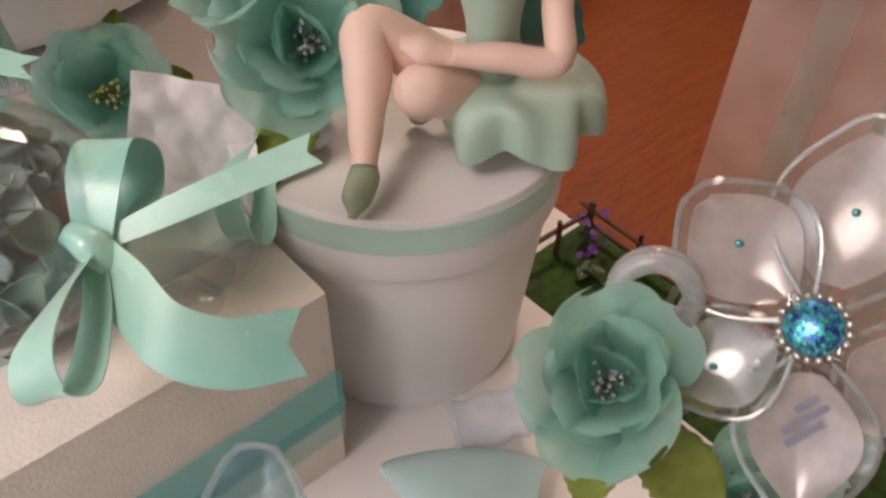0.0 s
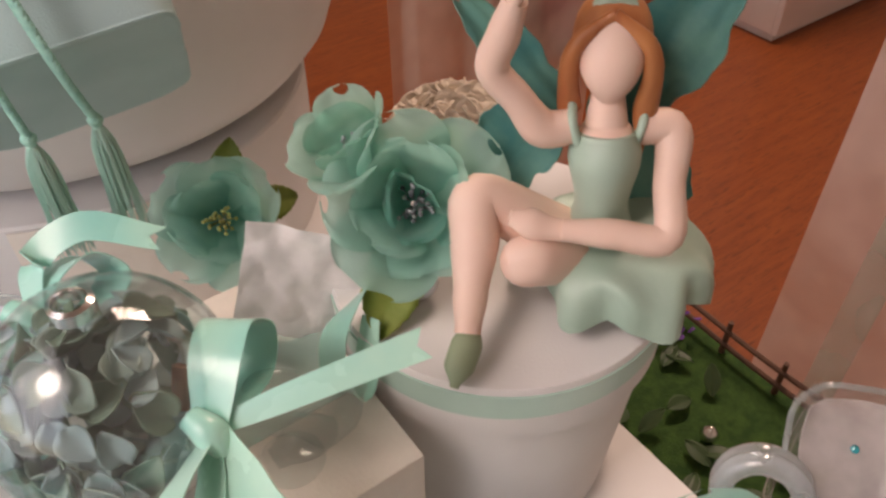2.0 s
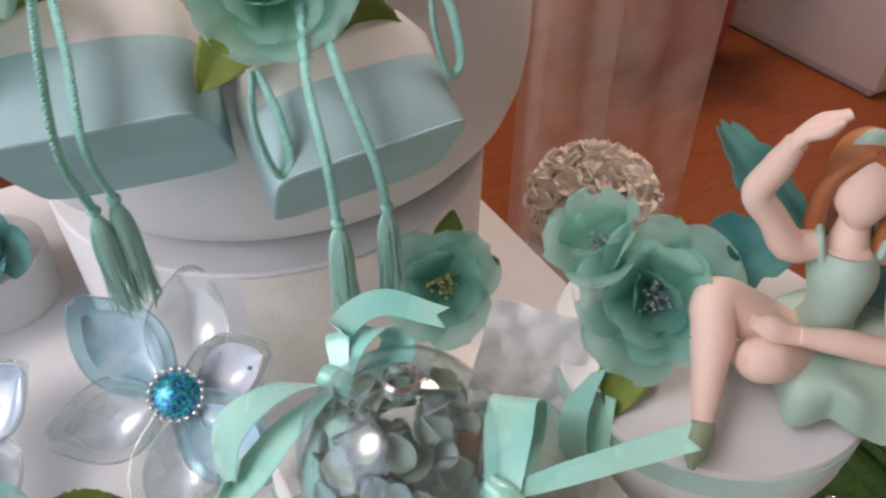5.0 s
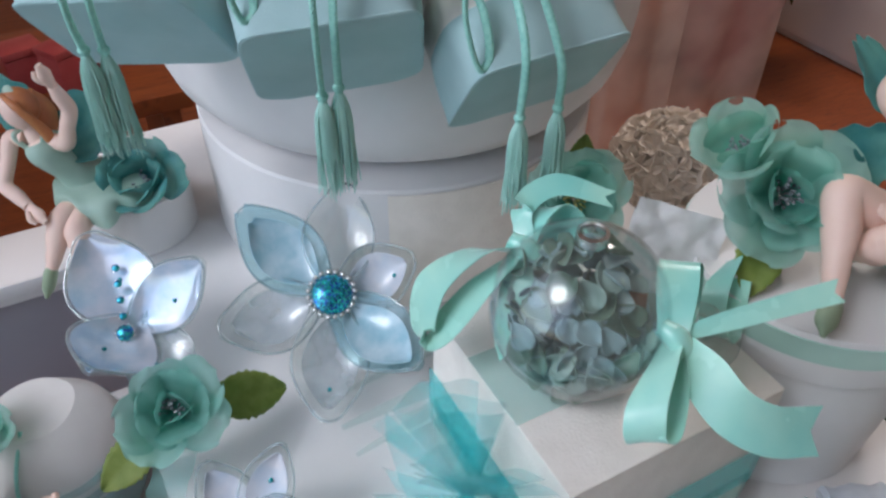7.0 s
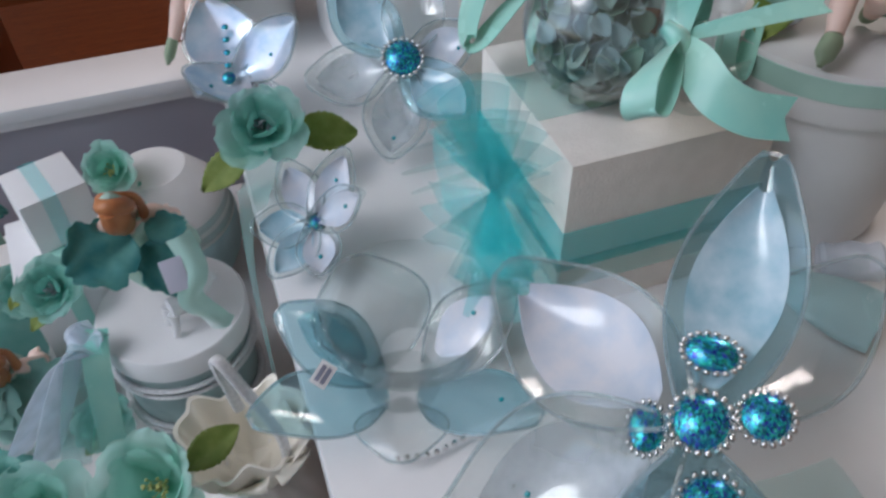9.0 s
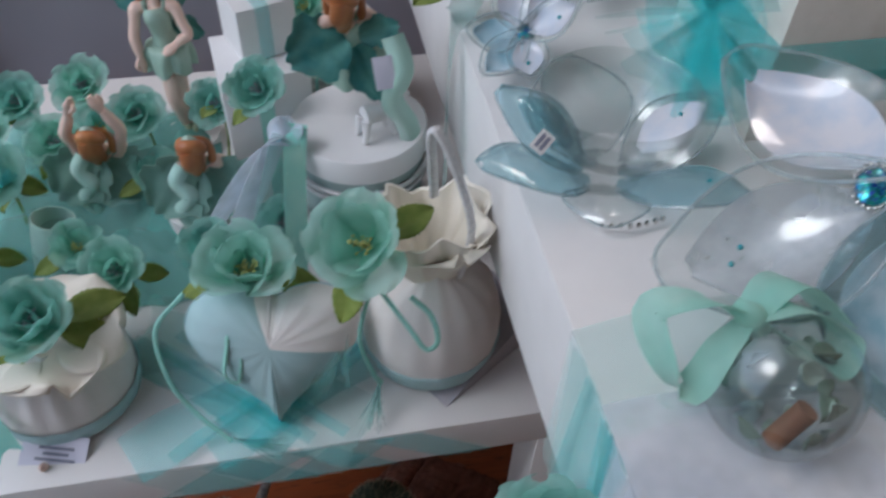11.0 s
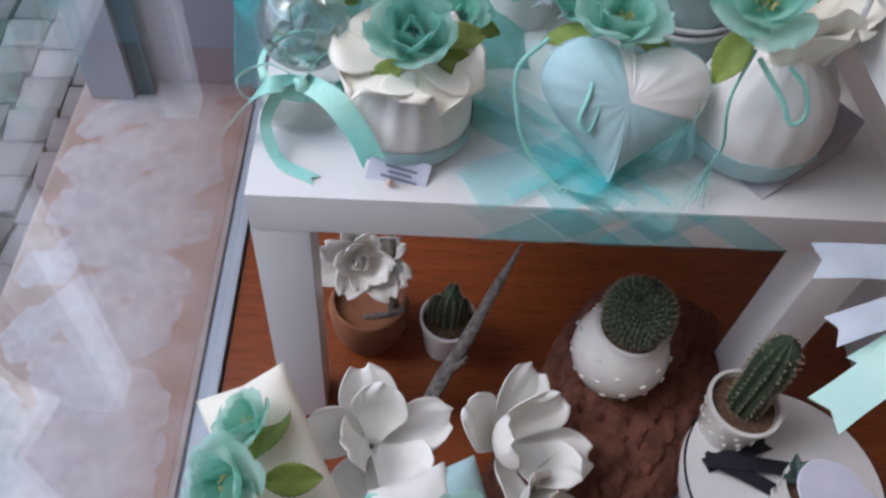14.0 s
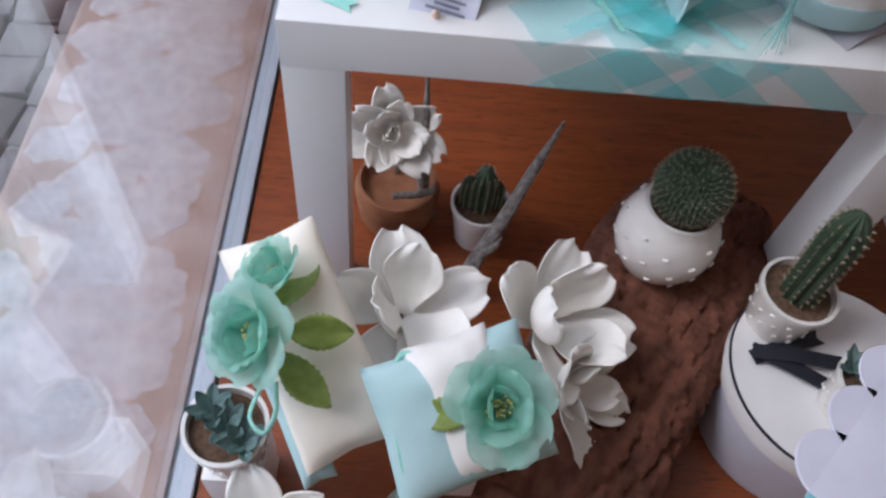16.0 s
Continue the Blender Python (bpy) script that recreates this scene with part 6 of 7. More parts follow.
dg = join([tube([(0.012, 0, 0.024), (-0.012, 0, 0.026)], [0.009, 0.009], 14), tube([(0.014, 0, 0.026), (0.026, 0, 0.038), (0.034, 0, 0.036)], [0.007, 0.007, 0.003], 12)]
          + [tube([(x, y, 0.024), (x * 1.15, y * 1.3, 0.010), (x * 1.3, y * 1.4, 0.001)], [0.005, 0.0035, 0.003], 10) for x in (-0.012, 0.012) for y in (-0.006, 0.006)])
solo("animal_figurine", dg, PAPER, pose(0.446, 0.236, 0.6035, 0, 0, 20), "small plain white four-legged animal figurine on a lid", "figurine")
figurine(dict(head=(0.424, 0.250, 0.738), neck=(0.426, 0.262, 0.718), waist=(0.430, 0.280, 0.685), hip=(0.432, 0.285, 0.655), front=(0.2, 0.95, -0.1),
              sh_l=(0.408, 0.262, 0.713), el_l=(0.398, 0.285, 0.690), hd_l=(0.412, 0.305, 0.675), sh_r=(0.446, 0.262, 0.713), el_r=(0.458, 0.282, 0.690), hd_r=(0.448, 0.305, 0.675),
              kn_l=(0.420, 0.315, 0.660), an_l=(0.418, 0.335, 0.63), to_l=(0.416, 0.345, 0.615), kn_r=(0.440, 0.315, 0.660), an_r=(0.442, 0.335, 0.63), to_r=(0.446, 0.345, 0.615), skirt=(0.432, 0.288, 0.645), skirt_r=0.036),
         "porcelain fairy figurine seen from behind, copper hair, teal wings", s=1.15,
         wings=[((0.424, 0.255, 0.700), (0.372, 0.235, 0.690), 0.030, (0.1, -0.7, 0.6)), ((0.430, 0.252, 0.690), (0.452, 0.225, 0.650), 0.018, (0.1, -0.7, 0.6)), ((0.436, 0.252, 0.700), (0.470, 0.240, 0.715), 0.014, (0.1, -0.7, 0.6))])
solo("fabric_ruffle", strip([(0.462, 0.225, 0.715), (0.468, 0.212, 0.690), (0.458, 0.205, 0.665), (0.470, 0.205, 0.640), (0.476, 0.215, 0.615)], 0.022, [(0.9, 0.2, 0.1), (0.9, -0.2, 0.2), (0.9, 0.3, 0.1), (0.9, -0.1, 0.2), (0.9, 0.2, 0.1)], 40, curve=0.006), SATIN_DULL, Matrix(), "ruffled mint ribbon behind a figurine", "ribbon")
solo("gift_tag", box(0.018, 0.028, 0.0008, 0.0003), LILAC, pose(0.452, 0.208, 0.690, 62, 0, 10), "small oval white tag on a mint ribbon", "tag")
for k, (e, mt, w) in enumerate((((0.272, 0.205, 0.520), ORGANZA, 0.040), ((0.296, 0.190, 0.520), ORGANZA, 0.036), ((0.322, 0.176, 0.520), TULLE_PALE, 0.034), ((0.356, 0.165, 0.500), SATIN, 0.027))):
    e = V3(e)
    s0 = V3((0.372, 0.235, 0.625))
    solo("ribbon_end", strip([s0, s0.lerp(e, 0.3) + V3((0, -0.004, 0.020)), s0.lerp(e, 0.7) + V3((0, -0.006, 0.012)), e], w, [(0.5, 0.5, 0.2), (0.6, 0.5, 0.3), (0.7, 0.5, 0.2), (0.7, 0.6, 0.1)], 34, notch=0.008), mt, Matrix(),
         "long pale ribbon flowing from a favour box" if mt is ORGANZA else "mint satin ribbon flowing from a favour box", "ribbon", "ribbon ends")

# white gift box, fairies and flowers further back
wb = thing("gift_box", pose(0.300, 0.325, 0.4505, 0, 0, 8), "white cardboard gift box tied with mint ribbon", "box")
part("body", block(0, 0.092, 0, 0.092, 0, 0.165, 0.0015), PAPER, wb)
part("ribbon", block(0.034, 0.050, -0.0008, 0.0928, -0.0, 0.1658, 0), SATIN, wb, "mint satin ribbon")
wb2 = thing("gift_box", pose(0.325, 0.355, 0.6165, 0, 0, 20), "small tilted white gift box with a turquoise band", "box")
part("body", block(0, 0.062, 0, 0.062, 0, 0.058, 0.0015), PAPER, wb2)
part("ribbon", block(0.02, 0.034, -0.0008, 0.0628, -0.0, 0.0588, 0), TULLE, wb2, "turquoise band")
flower_at((0.340, 0.300, 0.618), (-0.2, -0.5, 0.8), 0.034, "sage fabric rose at the foot of a gift box", [(0.31, 0.275, 0.605), (0.318, 0.32, 0.63)])
for hx, hy, hz, tw in ((0.161, 0.335, 0.556, -8), (0.269, 0.272, 0.580, 6)):
    dz = V3((hx, hy, hz))
    P = lambda x, y, z: tuple(dz + V3((x, y, z)))
    up_arm = hx < 0.2
    figurine(dict(head=P(0, 0, 0), neck=P(0.001, 0.010, -0.022), waist=P(0.002, 0.020, -0.055), hip=P(0.002, 0.022, -0.080), front=(0.1, 0.98, -0.15),
                  sh_l=P(-0.019, 0.010, -0.027), el_l=P(-0.026, 0.006, 0.004) if up_arm else P(-0.028, 0.028, -0.045), hd_l=P(-0.014, 0.004, 0.034) if up_arm else P(-0.016, 0.048, -0.058),
                  sh_r=P(0.020, 0.010, -0.027), el_r=P(0.028, 0.006, 0.004) if up_arm else P(0.028, 0.028, -0.045), hd_r=P(0.016, 0.004, 0.034) if up_arm else P(0.016, 0.048, -0.058),
                  kn_l=P(-0.01, 0.055, -0.075), an_l=P(-0.01, 0.07, -0.092), to_l=P(-0.01, 0.08, -0.10), kn_r=P(0.012, 0.055, -0.075), an_r=P(0.012, 0.07, -0.092), to_r=P(0.012, 0.08, -0.10), skirt=P(0.002, 0.024, -0.092), skirt_r=0.034),
             "porcelain fairy figurine from behind, copper hair, ruffled sage wings", s=1.15, wing=WING_SAGE,
             wings=[(P(-0.004, 0.004, -0.025), P(-0.046, -0.018, -0.066), 0.036, (0.05, -0.75, 0.6)), (P(0.006, 0.004, -0.035), P(0.044, -0.018, -0.066), 0.036, (0.05, -0.75, 0.6))])
    solo("fabric_ruffle", strip([P(0.0 - 0.012, -0.006, -0.016), P(-0.022, -0.012, -0.032), P(-0.010, -0.018, -0.048), P(-0.022, -0.020, -0.064), P(-0.012, -0.024, -0.085)], 0.018, [(0.9, 0.2, 0.1), (0.9, -0.3, 0.2), (0.9, 0.4, 0.1), (0.9, -0.3, 0.2), (0.9, 0.2, 0.1)], 44, curve=0.005), SATIN_DULL, Matrix(),
         "ruffled mint ribbon on a figurine's back", "ribbon")
st = thing("round_box", pose(0.262, 0.290, 0.4505), "white round favour box under a figurine", "box")
part("body", lathe([(0, 0), (0.038, 0), (0.039, 0.001), (0.039, 0.040), (0, 0.041)], 40), PAPER, st)
figurine(dict(head=(0.232, 0.470, 0.655), neck=(0.232, 0.466, 0.634), waist=(0.234, 0.462, 0.600), hip=(0.236, 0.462, 0.575), front=(0.1, -0.98, 0.0),
              sh_l=(0.252, 0.462, 0.629), el_l=(0.262, 0.452, 0.600), hd_l=(0.246, 0.442, 0.592), sh_r=(0.212, 0.462, 0.629), el_r=(0.204, 0.455, 0.600), hd_r=(0.206, 0.448, 0.575),
              kn_l=(0.240, 0.452, 0.525), an_l=(0.244, 0.455, 0.482), to_l=(0.245, 0.438, 0.470), kn_r=(0.232, 0.448, 0.525), an_r=(0.236, 0.450, 0.482), to_r=(0.236, 0.432, 0.470), skirt=(0.236, 0.460, 0.555), skirt_r=0.026),
         "standing porcelain fairy figurine with copper hair and teal wings", s=1.1, wings=[((0.238, 0.475, 0.625), (0.288, 0.490, 0.668), 0.018, (0.1, -0.95, 0.2)), ((0.228, 0.475, 0.625), (0.180, 0.49, 0.645), 0.016, (0.1, -0.95, 0.2)), ((0.24, 0.475, 0.61), (0.275, 0.482, 0.580), 0.014, (0.1, -0.95, 0.2))])
ps = thing("round_box", pose(0.238, 0.452, 0.4505), "flat white round box under a standing figurine", "box")
part("body", lathe([(0, 0), (0.034, 0), (0.035, 0.001), (0.035, 0.0125), (0, 0.013)], 40), PAPER, ps)
for (x, y, z), s, tips, mt in (((0.133, 0.462, 0.535), 0.038, [(0.15, 0.42, 0.53)], PETAL_MINT), ((0.198, 0.395, 0.535), 0.036, [(0.17, 0.375, 0.54)], PETAL), ((0.282, 0.405, 0.535), 0.032, [(0.27, 0.37, 0.55)], PETAL),
                               ((0.072, 0.292, 0.552), 0.040, [(0.115, 0.285, 0.535), (0.045, 0.27, 0.53)], PETAL), ((0.190, 0.182, 0.512), 0.034, [(0.232, 0.182, 0.502), (0.20, 0.145, 0.49)], PETAL_MINT), ((0.060, 0.455, 0.525), 0.036, [(0.04, 0.42, 0.52)], PETAL), ((0.108, 0.385, 0.515), 0.036, [(0.09, 0.35, 0.50), (0.14, 0.37, 0.50)], PETAL_MINT),
                               ((0.345, 0.430, 0.520), 0.036, [(0.32, 0.40, 0.50), (0.37, 0.40, 0.51)], PETAL_MINT), ((0.345, 0.235, 0.500), 0.032, [(0.32, 0.21, 0.49)], PETAL)):
    flower_at((x, y, z), (-0.1, -0.6, 0.75), s, "mint fabric blossom among the favours" if mt is PETAL_MINT else "sage fabric rose among the favours", tips, petals=mt)
    solo("wire_stem", tube([(x, y + 0.012, 0.4505), (x + 0.004, y + 0.016, z - 0.05), (x, y + 0.006, z)], 0.0014, 6), LEAF, Matrix(), "green wire stem of a fabric flower", "stem", "wire stems")
vl = thing("card_tube", pose(0.105, 0.245, 0.4505, -8, 14, 0), "sage paper-covered tube standing open", "tube")
part("tube", lathe([(0.017, 0), (0.019, 0), (0.021, 0.075), (0.019, 0.075), (0.017, 0.001), (0.017, 0)], 32), SATIN_DULL, vl)
for k, (x, y) in enumerate(((0.02, 0.22), (0.05, 0.27))):
    tl = thing("tulle_bow", pose(x, y, 0.535), "turquoise tulle spray at the table's edge", "bow", "ribbon bows")
    for q in range(9):
        a = 2 * math.pi * q / 9 + k
        dd = V3((math.cos(a) * 0.9 - 0.2, math.sin(a) * 0.5, math.sin(a * 1.3) * 0.8 + 0.35)).normalized()
        part("puff", sheet(lambda u, v, dd=dd, q=q: dd * (v * 0.062) + dd.cross(V3((0, -0.7, 0.7))).normalized() * (u - 0.5) * (0.005 + 0.055 * v) + V3((0, -0.006, 0.008)) * math.sin((u - 0.5) * 15 + q) * v, 18, 8, 0.0003, False), TULLE, tl)
    part("tail", sheet(lambda u, v, k=k: (-0.030 - 0.014 * v + 0.030 * (u - 0.5), -0.035 * v - 0.01 + 0.02 * k, 0.02 - 0.135 * v + 0.006 * math.sin(u * 14)), 16, 10, 0.0003, False), TULLE, tl)
    part("stalk", tube([(0, 0, -0.0845), (0, 0, -0.03), (0, 0, 0.0)], 0.002, 6), LEAF, tl)

# heaped tulle and low blossoms that fill the table between the favours
def heap(seed, lift):
    def f(u, v):
        n = noise.noise(V3((u * 4 + seed, v * 5, seed * 1.7)))
        m = noise.noise(V3((u * 11, v * 12 + seed, 3.1)))
        edge = min(1.0, 6 * min(u, 1 - u, v, 1 - v))
        return (0.012 + 0.255 * u + 0.012 * n, 0.185 + 0.33 * v + 0.014 * m, 0.4525 + edge * (lift + 0.022 * (n + 0.6) + 0.010 * m))
    return f


hp1 = thing("tulle_heap", Matrix(), "crumpled mint and turquoise tulle heaped between the favours", "tulle")
part("lower_layer", sheet(heap(2, 0.010), 44, 50, 0.0003, False), cloth("mint_net", (0.16, 0.50, 0.44), (0.26, 0.62, 0.56), 0.30, 0.7), hp1, "mint net")
part("upper_layer", sheet(heap(7, 0.024), 44, 50, 0.0003, False), TULLE_PALE, hp1, "pale mint tulle")
for k, (x, y, z, sz, mt) in enumerate(((0.045, 0.235, 0.502, 0.034, PETAL), (0.145, 0.225, 0.505, 0.030, PETAL_MINT), (0.060, 0.350, 0.508, 0.034, PETAL_MINT), (0.215, 0.325, 0.508, 0.030, PETAL), (0.150, 0.405, 0.510, 0.034, PETAL), (0.030, 0.420, 0.505, 0.034, PETAL_MINT))):
    flower_at((x, y, z), (0.25 * math.sin(k * 2.1), -0.35, 0.85), sz, "mint fabric blossom lying on heaped tulle" if mt is PETAL_MINT else "sage fabric rose lying on heaped tulle",
              [(x + 0.045 * math.cos(k * 2.3), y + 0.045 * math.sin(k * 2.3), z - 0.008), (x - 0.040, y - 0.018, z - 0.006)], petals=mt, stamen=STAMEN_GOLD, spin=40 * k, rows=((5, 1.0, 0.3), (3, 0.75, 0.7)))

# tulle runner over the tabletop and its front edge
tr = thing("tulle_runner", pose(0, 0, 0.45), "crumpled turquoise tulle runner on the white tabletop", "runner")


def lay(a, b, w, z):
    a, b = V3((*a, 0)), V3((*b, 0))
    d = (b - a).normalized()
    s = V3((-d.y, d.x, 0))
    return sheet(lambda u, v: a.lerp(b, u) + s * w * (v - 0.5) * (1 + 0.15 * math.sin(u * 9)) + V3((0, 0, z + 0.0012 + 0.0010 * math.sin(u * 17 + v * 8))), 24, 6, 0.0002, False)


for a, b, w, z in (((0.185, 0.14), (0.335, 0.004), 0.030, 0.0), ((0.200, 0.15), (0.40, 0.004), 0.07, 0.002), ((0.44, 0.10), (0.27, 0.004), 0.035, 0.004), ((0.40, 0.12), (0.20, 0.010), 0.05, 0.006), ((0.25, 0.25), (0.25, 0.10), 0.10, 0.004), ((0.215, 0.13), (0.355, 0.004), 0.012, 0.007), ((0.235, 0.14), (0.385, 0.004), 0.010, 0.008), ((0.38, 0.10), (0.235, 0.004), 0.012, 0.009), ((0.42, 0.10), (0.30, 0.004), 0.012, 0.010)):
    part("fold", lay(a, b, w, z), TULLE if w < 0.06 else TULLE_PALE, tr)
for x0, x1, sl in ((0.19, 0.25, 0.05), (0.25, 0.30, 0.06), (0.28, 0.36, -0.07), (0.33, 0.37, 0.06), (0.37, 0.43, -0.05), (0.40, 0.45, 0.07)):
    part("front_fold", sheet(lambda u, v, x0=x0, x1=x1, sl=sl: (x0 + (x1 - x0) * u + sl * v, -0.0015 - 0.0008 * abs(math.sin(9 * u)), -0.0005 - 0.049 * v), 14, 4, 0.0002, False), TULLE_PALE if x0 < 0.25 else TULLE, tr)


# ---- under the table ----
def rough_log(m, label, L=0.60, W=0.22, H=0.13):
    """A split log with deep bark plates."""
    bm = bmesh.new()
    nu, nv = 230, 110
    g = []
    for i in range(nu + 1):
        row = []
        for k in range(nv):
            a = 2 * math.pi * k / nv
            u = i / nu
            w = (W / 2) * (1 + 0.12 * noise.noise(V3((u * 3, 1.3, 0))) - 0.25 * (abs(2 * u - 1) ** 6))
            y = math.copysign(abs(math.cos(a)) ** 0.8, math.cos(a)) * w
            z = H / 2 + math.copysign(abs(math.sin(a)) ** 0.65, math.sin(a)) * H / 2
            warp = noise.noise(V3((u * 9, y * 20, z * 20))) * 0.5
            near, far = noise.voronoi(V3((u * L * 46 + warp, y * 105 + warp * 1.5, z * 105)))[0][:2]
            crack = max(0.0, 1 - (far - near) / 0.16)
            furrow = max(0.22 - abs(noise.noise(V3((u * 5, y * 30, z * 30 + 5)))), 0) / 0.22
            dd = 0.0035 * noise.noise(V3((u * L * 12, y * 26, z * 26))) + 0.0018 * noise.noise(V3((u * L * 90, y * 160, z * 160))) - 0.0042 * crack - 0.009 * furrow ** 1.5
            n = V3((0, math.cos(a), math.sin(a)))
            row.append(bm.verts.new(V3((u * L, y, max(z, 0.001))) + n * dd * (1 if z > 0.01 else 0)))
        g.append(row)
    for i in range(nu):
        for k in range(nv):
            q = (k + 1) % nv
            bm.faces.new((g[i][k], g[i + 1][k], g[i + 1][q], g[i][q]))
    bm.faces.new(g[0])
    bm.faces.new(list(reversed(g[-1])))
    return solo("bark_log", bm, BARK, m, label, "log", angle=60)


rough_log(pose(0.205, -0.375, 0.0, 0, 0, 58), "split log with rough reddish-brown bark on the floor")


def cactus_pot(m, r, h, label, kind, ball=0.045, tall=0.1, dots=True):
    t = thing("potted_cactus", m, label, "cactus", "potted cacti")
    pr = [(0, 0), (r * 0.60, 0), (r * 0.66, h * 0.02)] + [(r * (0.55 + 0.45 * math.sin(math.pi * (0.09 + 0.80 * k / 10))), h * (0.03 + 0.90 * k / 10)) for k in range(11)]
    if kind != "ball":
        pr = [(0, 0), (r * 0.72, 0), (r * 0.74, h * 0.04), (r * 0.95, h * 0.9), (r, h * 0.92)]
    top = pr[-1][0]
    pr += [(top * 1.0, h), (top * 0.90, h * 1.0), (top * 0.88, h * 0.86), (0, h * 0.84)]
    p = part("pot", lathe(pr, 48), CERAMIC, t, "cream glazed relief pot")
    if dots:
        bms, rnd = [], random.Random(7)
        for k in range(36):
            a = k * 2.4
            f = 0.15 + 0.68 * (k / 36)
            rr = r * (0.55 + 0.45 * math.sin(math.pi * (0.09 + 0.80 * (f - 0.03) / 0.90))) if kind == "ball" else r * (0.74 + 0.22 * f)
            bms.append(tube([(rr * math.cos(a), rr * math.sin(a), h * f), (rr * 1.02 * math.cos(a + 0.10), rr * 1.02 * math.sin(a + 0.10), h * f + 0.003)], [0.0022, 0.0016], 6, 4))
        part("relief", join(bms), CERAMIC, p, "raised leaf relief")
    part("soil", lathe([(0, h * 0.84), (top * 0.87, h * 0.84), (top * 0.87, h * 0.87), (0, h * 0.90)], 32), SOIL, t, "dark potting soil")

    def column(x, y, rr, hh, ribs, lean=0.0):
        bm, rings = bmesh.new(), []
        N, M = 16, ribs * 6
        for i in range(N + 1):
            v = i / N
            prof = (1 - 0.12 * (1 - v)) * math.sqrt(max(1 - max(v - 0.62, 0) ** 2 / 0.145, 0.0004))
            rings.append([bm.verts.new((x + lean * v * hh + rr * prof * (1 + 0.13 * math.cos(ribs * a)) * math.cos(a), y + rr * prof * (1 + 0.13 * math.cos(ribs * a)) * math.sin(a), h * 0.86 + hh * v)) for a in (2 * math.pi * q / M for q in range(M))])
        for a, b in zip(rings, rings[1:]):
            for q in range(M):
                w = (q + 1) % M
                bm.faces.new((a[q], a[w], b[w], b[q]))
        bm.faces.new(rings[-1])
        c0 = part("stem", bm, CACTUS, t, "ribbed green stem")
        bms, rnd = [], random.Random(ribs)
        for q in range(ribs):
            a = 2 * math.pi * q / ribs
            for i in range(12):
                v = 0.06 + 0.9 * i / 12
                prof = (1 - 0.12 * (1 - v)) * math.sqrt(max(1 - max(v - 0.62, 0) ** 2 / 0.145, 0.0004)) * rr * 1.13
                b0 = V3((x + lean * v * hh + prof * math.cos(a), y + prof * math.sin(a), h * 0.86 + hh * v))
                for s in range(5):
                    d = V3((math.cos(a) + rnd.uniform(-0.7, 0.7), math.sin(a) + rnd.uniform(-0.7, 0.7), rnd.uniform(-0.5, 0.9))).normalized()
                    bms.append(tube([b0, b0 + d * rr * 0.10, b0 + d * rr * 0.24], [0.0005, 0.0003], 3, 3))
        part("spine_cover", join(bms), SPINE, c0, "pale spines")
    if kind == "ball":
        bm, rings = bmesh.new(), []
        N, M = 40, 84
        for i in range(N + 1):
            th = math.pi * (0.01 + 0.80 * i / N)
            rings.append([])
            for q in range(M):
                a = 2 * math.pi * q / M
                k = 1 + 0.075 * math.sin(21 * a + 26 * th) * math.sin(21 * a - 26 * th) * min(th * 2, 1)
                rings[-1].append(bm.verts.new((ball * k * math.sin(th) * math.cos(a), ball * k * math.sin(th) * math.sin(a), h * 0.95 + ball * 0.85 + ball * k * math.cos(th) * 1.05)))
        for a, b in zip(rings, rings[1:]):
            for q in range(M):
                w = (q + 1) % M
                bm.faces.new((a[q], b[q], b[w], a[w]))
        bm.faces.new(rings[0])
        c0 = part("stem", bm, CACTUS, t, "knobbly dark green ball", pose(0, 0, 0))
        bms, rnd = [], random.Random(2)
        for k in range(330):
            z = 1 - 1.5 * (k + 0.5) / 330
            a = k * 2.39996
            d = V3((math.sqrt(max(1 - z * z, 0)) * math.cos(a), math.sqrt(max(1 - z * z, 0)) * math.sin(a), z))
            b0 = V3((0, 0, h * 0.95 + ball * 0.85)) + d * ball * 1.04
            for s in range(3):
                e = (d + V3((rnd.uniform(-0.8, 0.8), rnd.uniform(-0.8, 0.8), rnd.uniform(-0.8, 0.8)))).normalized()
                bms.append(tube([b0, b0 + e * 0.0025, b0 + e * 0.0048], [0.0003, 0.0002], 3, 3))
        part("spine_cover", join(bms), SPINE, c0, "short pale spines")
    elif kind == "column":
        column(0, 0, ball, tall, 11, -0.05)
    elif kind == "cluster":
        for x, y, rr, hh in ((0, 0, ball, tall), (-ball * 1.3, 0.004, ball * 0.7, tall * 0.72), (ball * 1.2, 0.006, ball * 0.7, tall * 0.6), (0.003, ball * 1.3, ball * 0.75, tall * 0.8)):
            column(x, y, rr, hh, 9)
    else:
        me = leaf_mesh("succulent_leaf", 0.026, 0.013, SUCCULENT, 1, 0.2, 0.12, 0)
        for cx, cy, n in ((0.0, 0.0, 9), (0.018, -0.016, 7), (-0.016, 0.014, 7)):
            for k in range(n):
                part("succulent_leaf", me, None, t, "pointed blue-green leaf", pose(cx, cy, h * 0.90, 0, 0, 360 * k / n) @ pose(0, 0.002, 0, 28 + 18 * (k % 2), 0, 0))
    return t


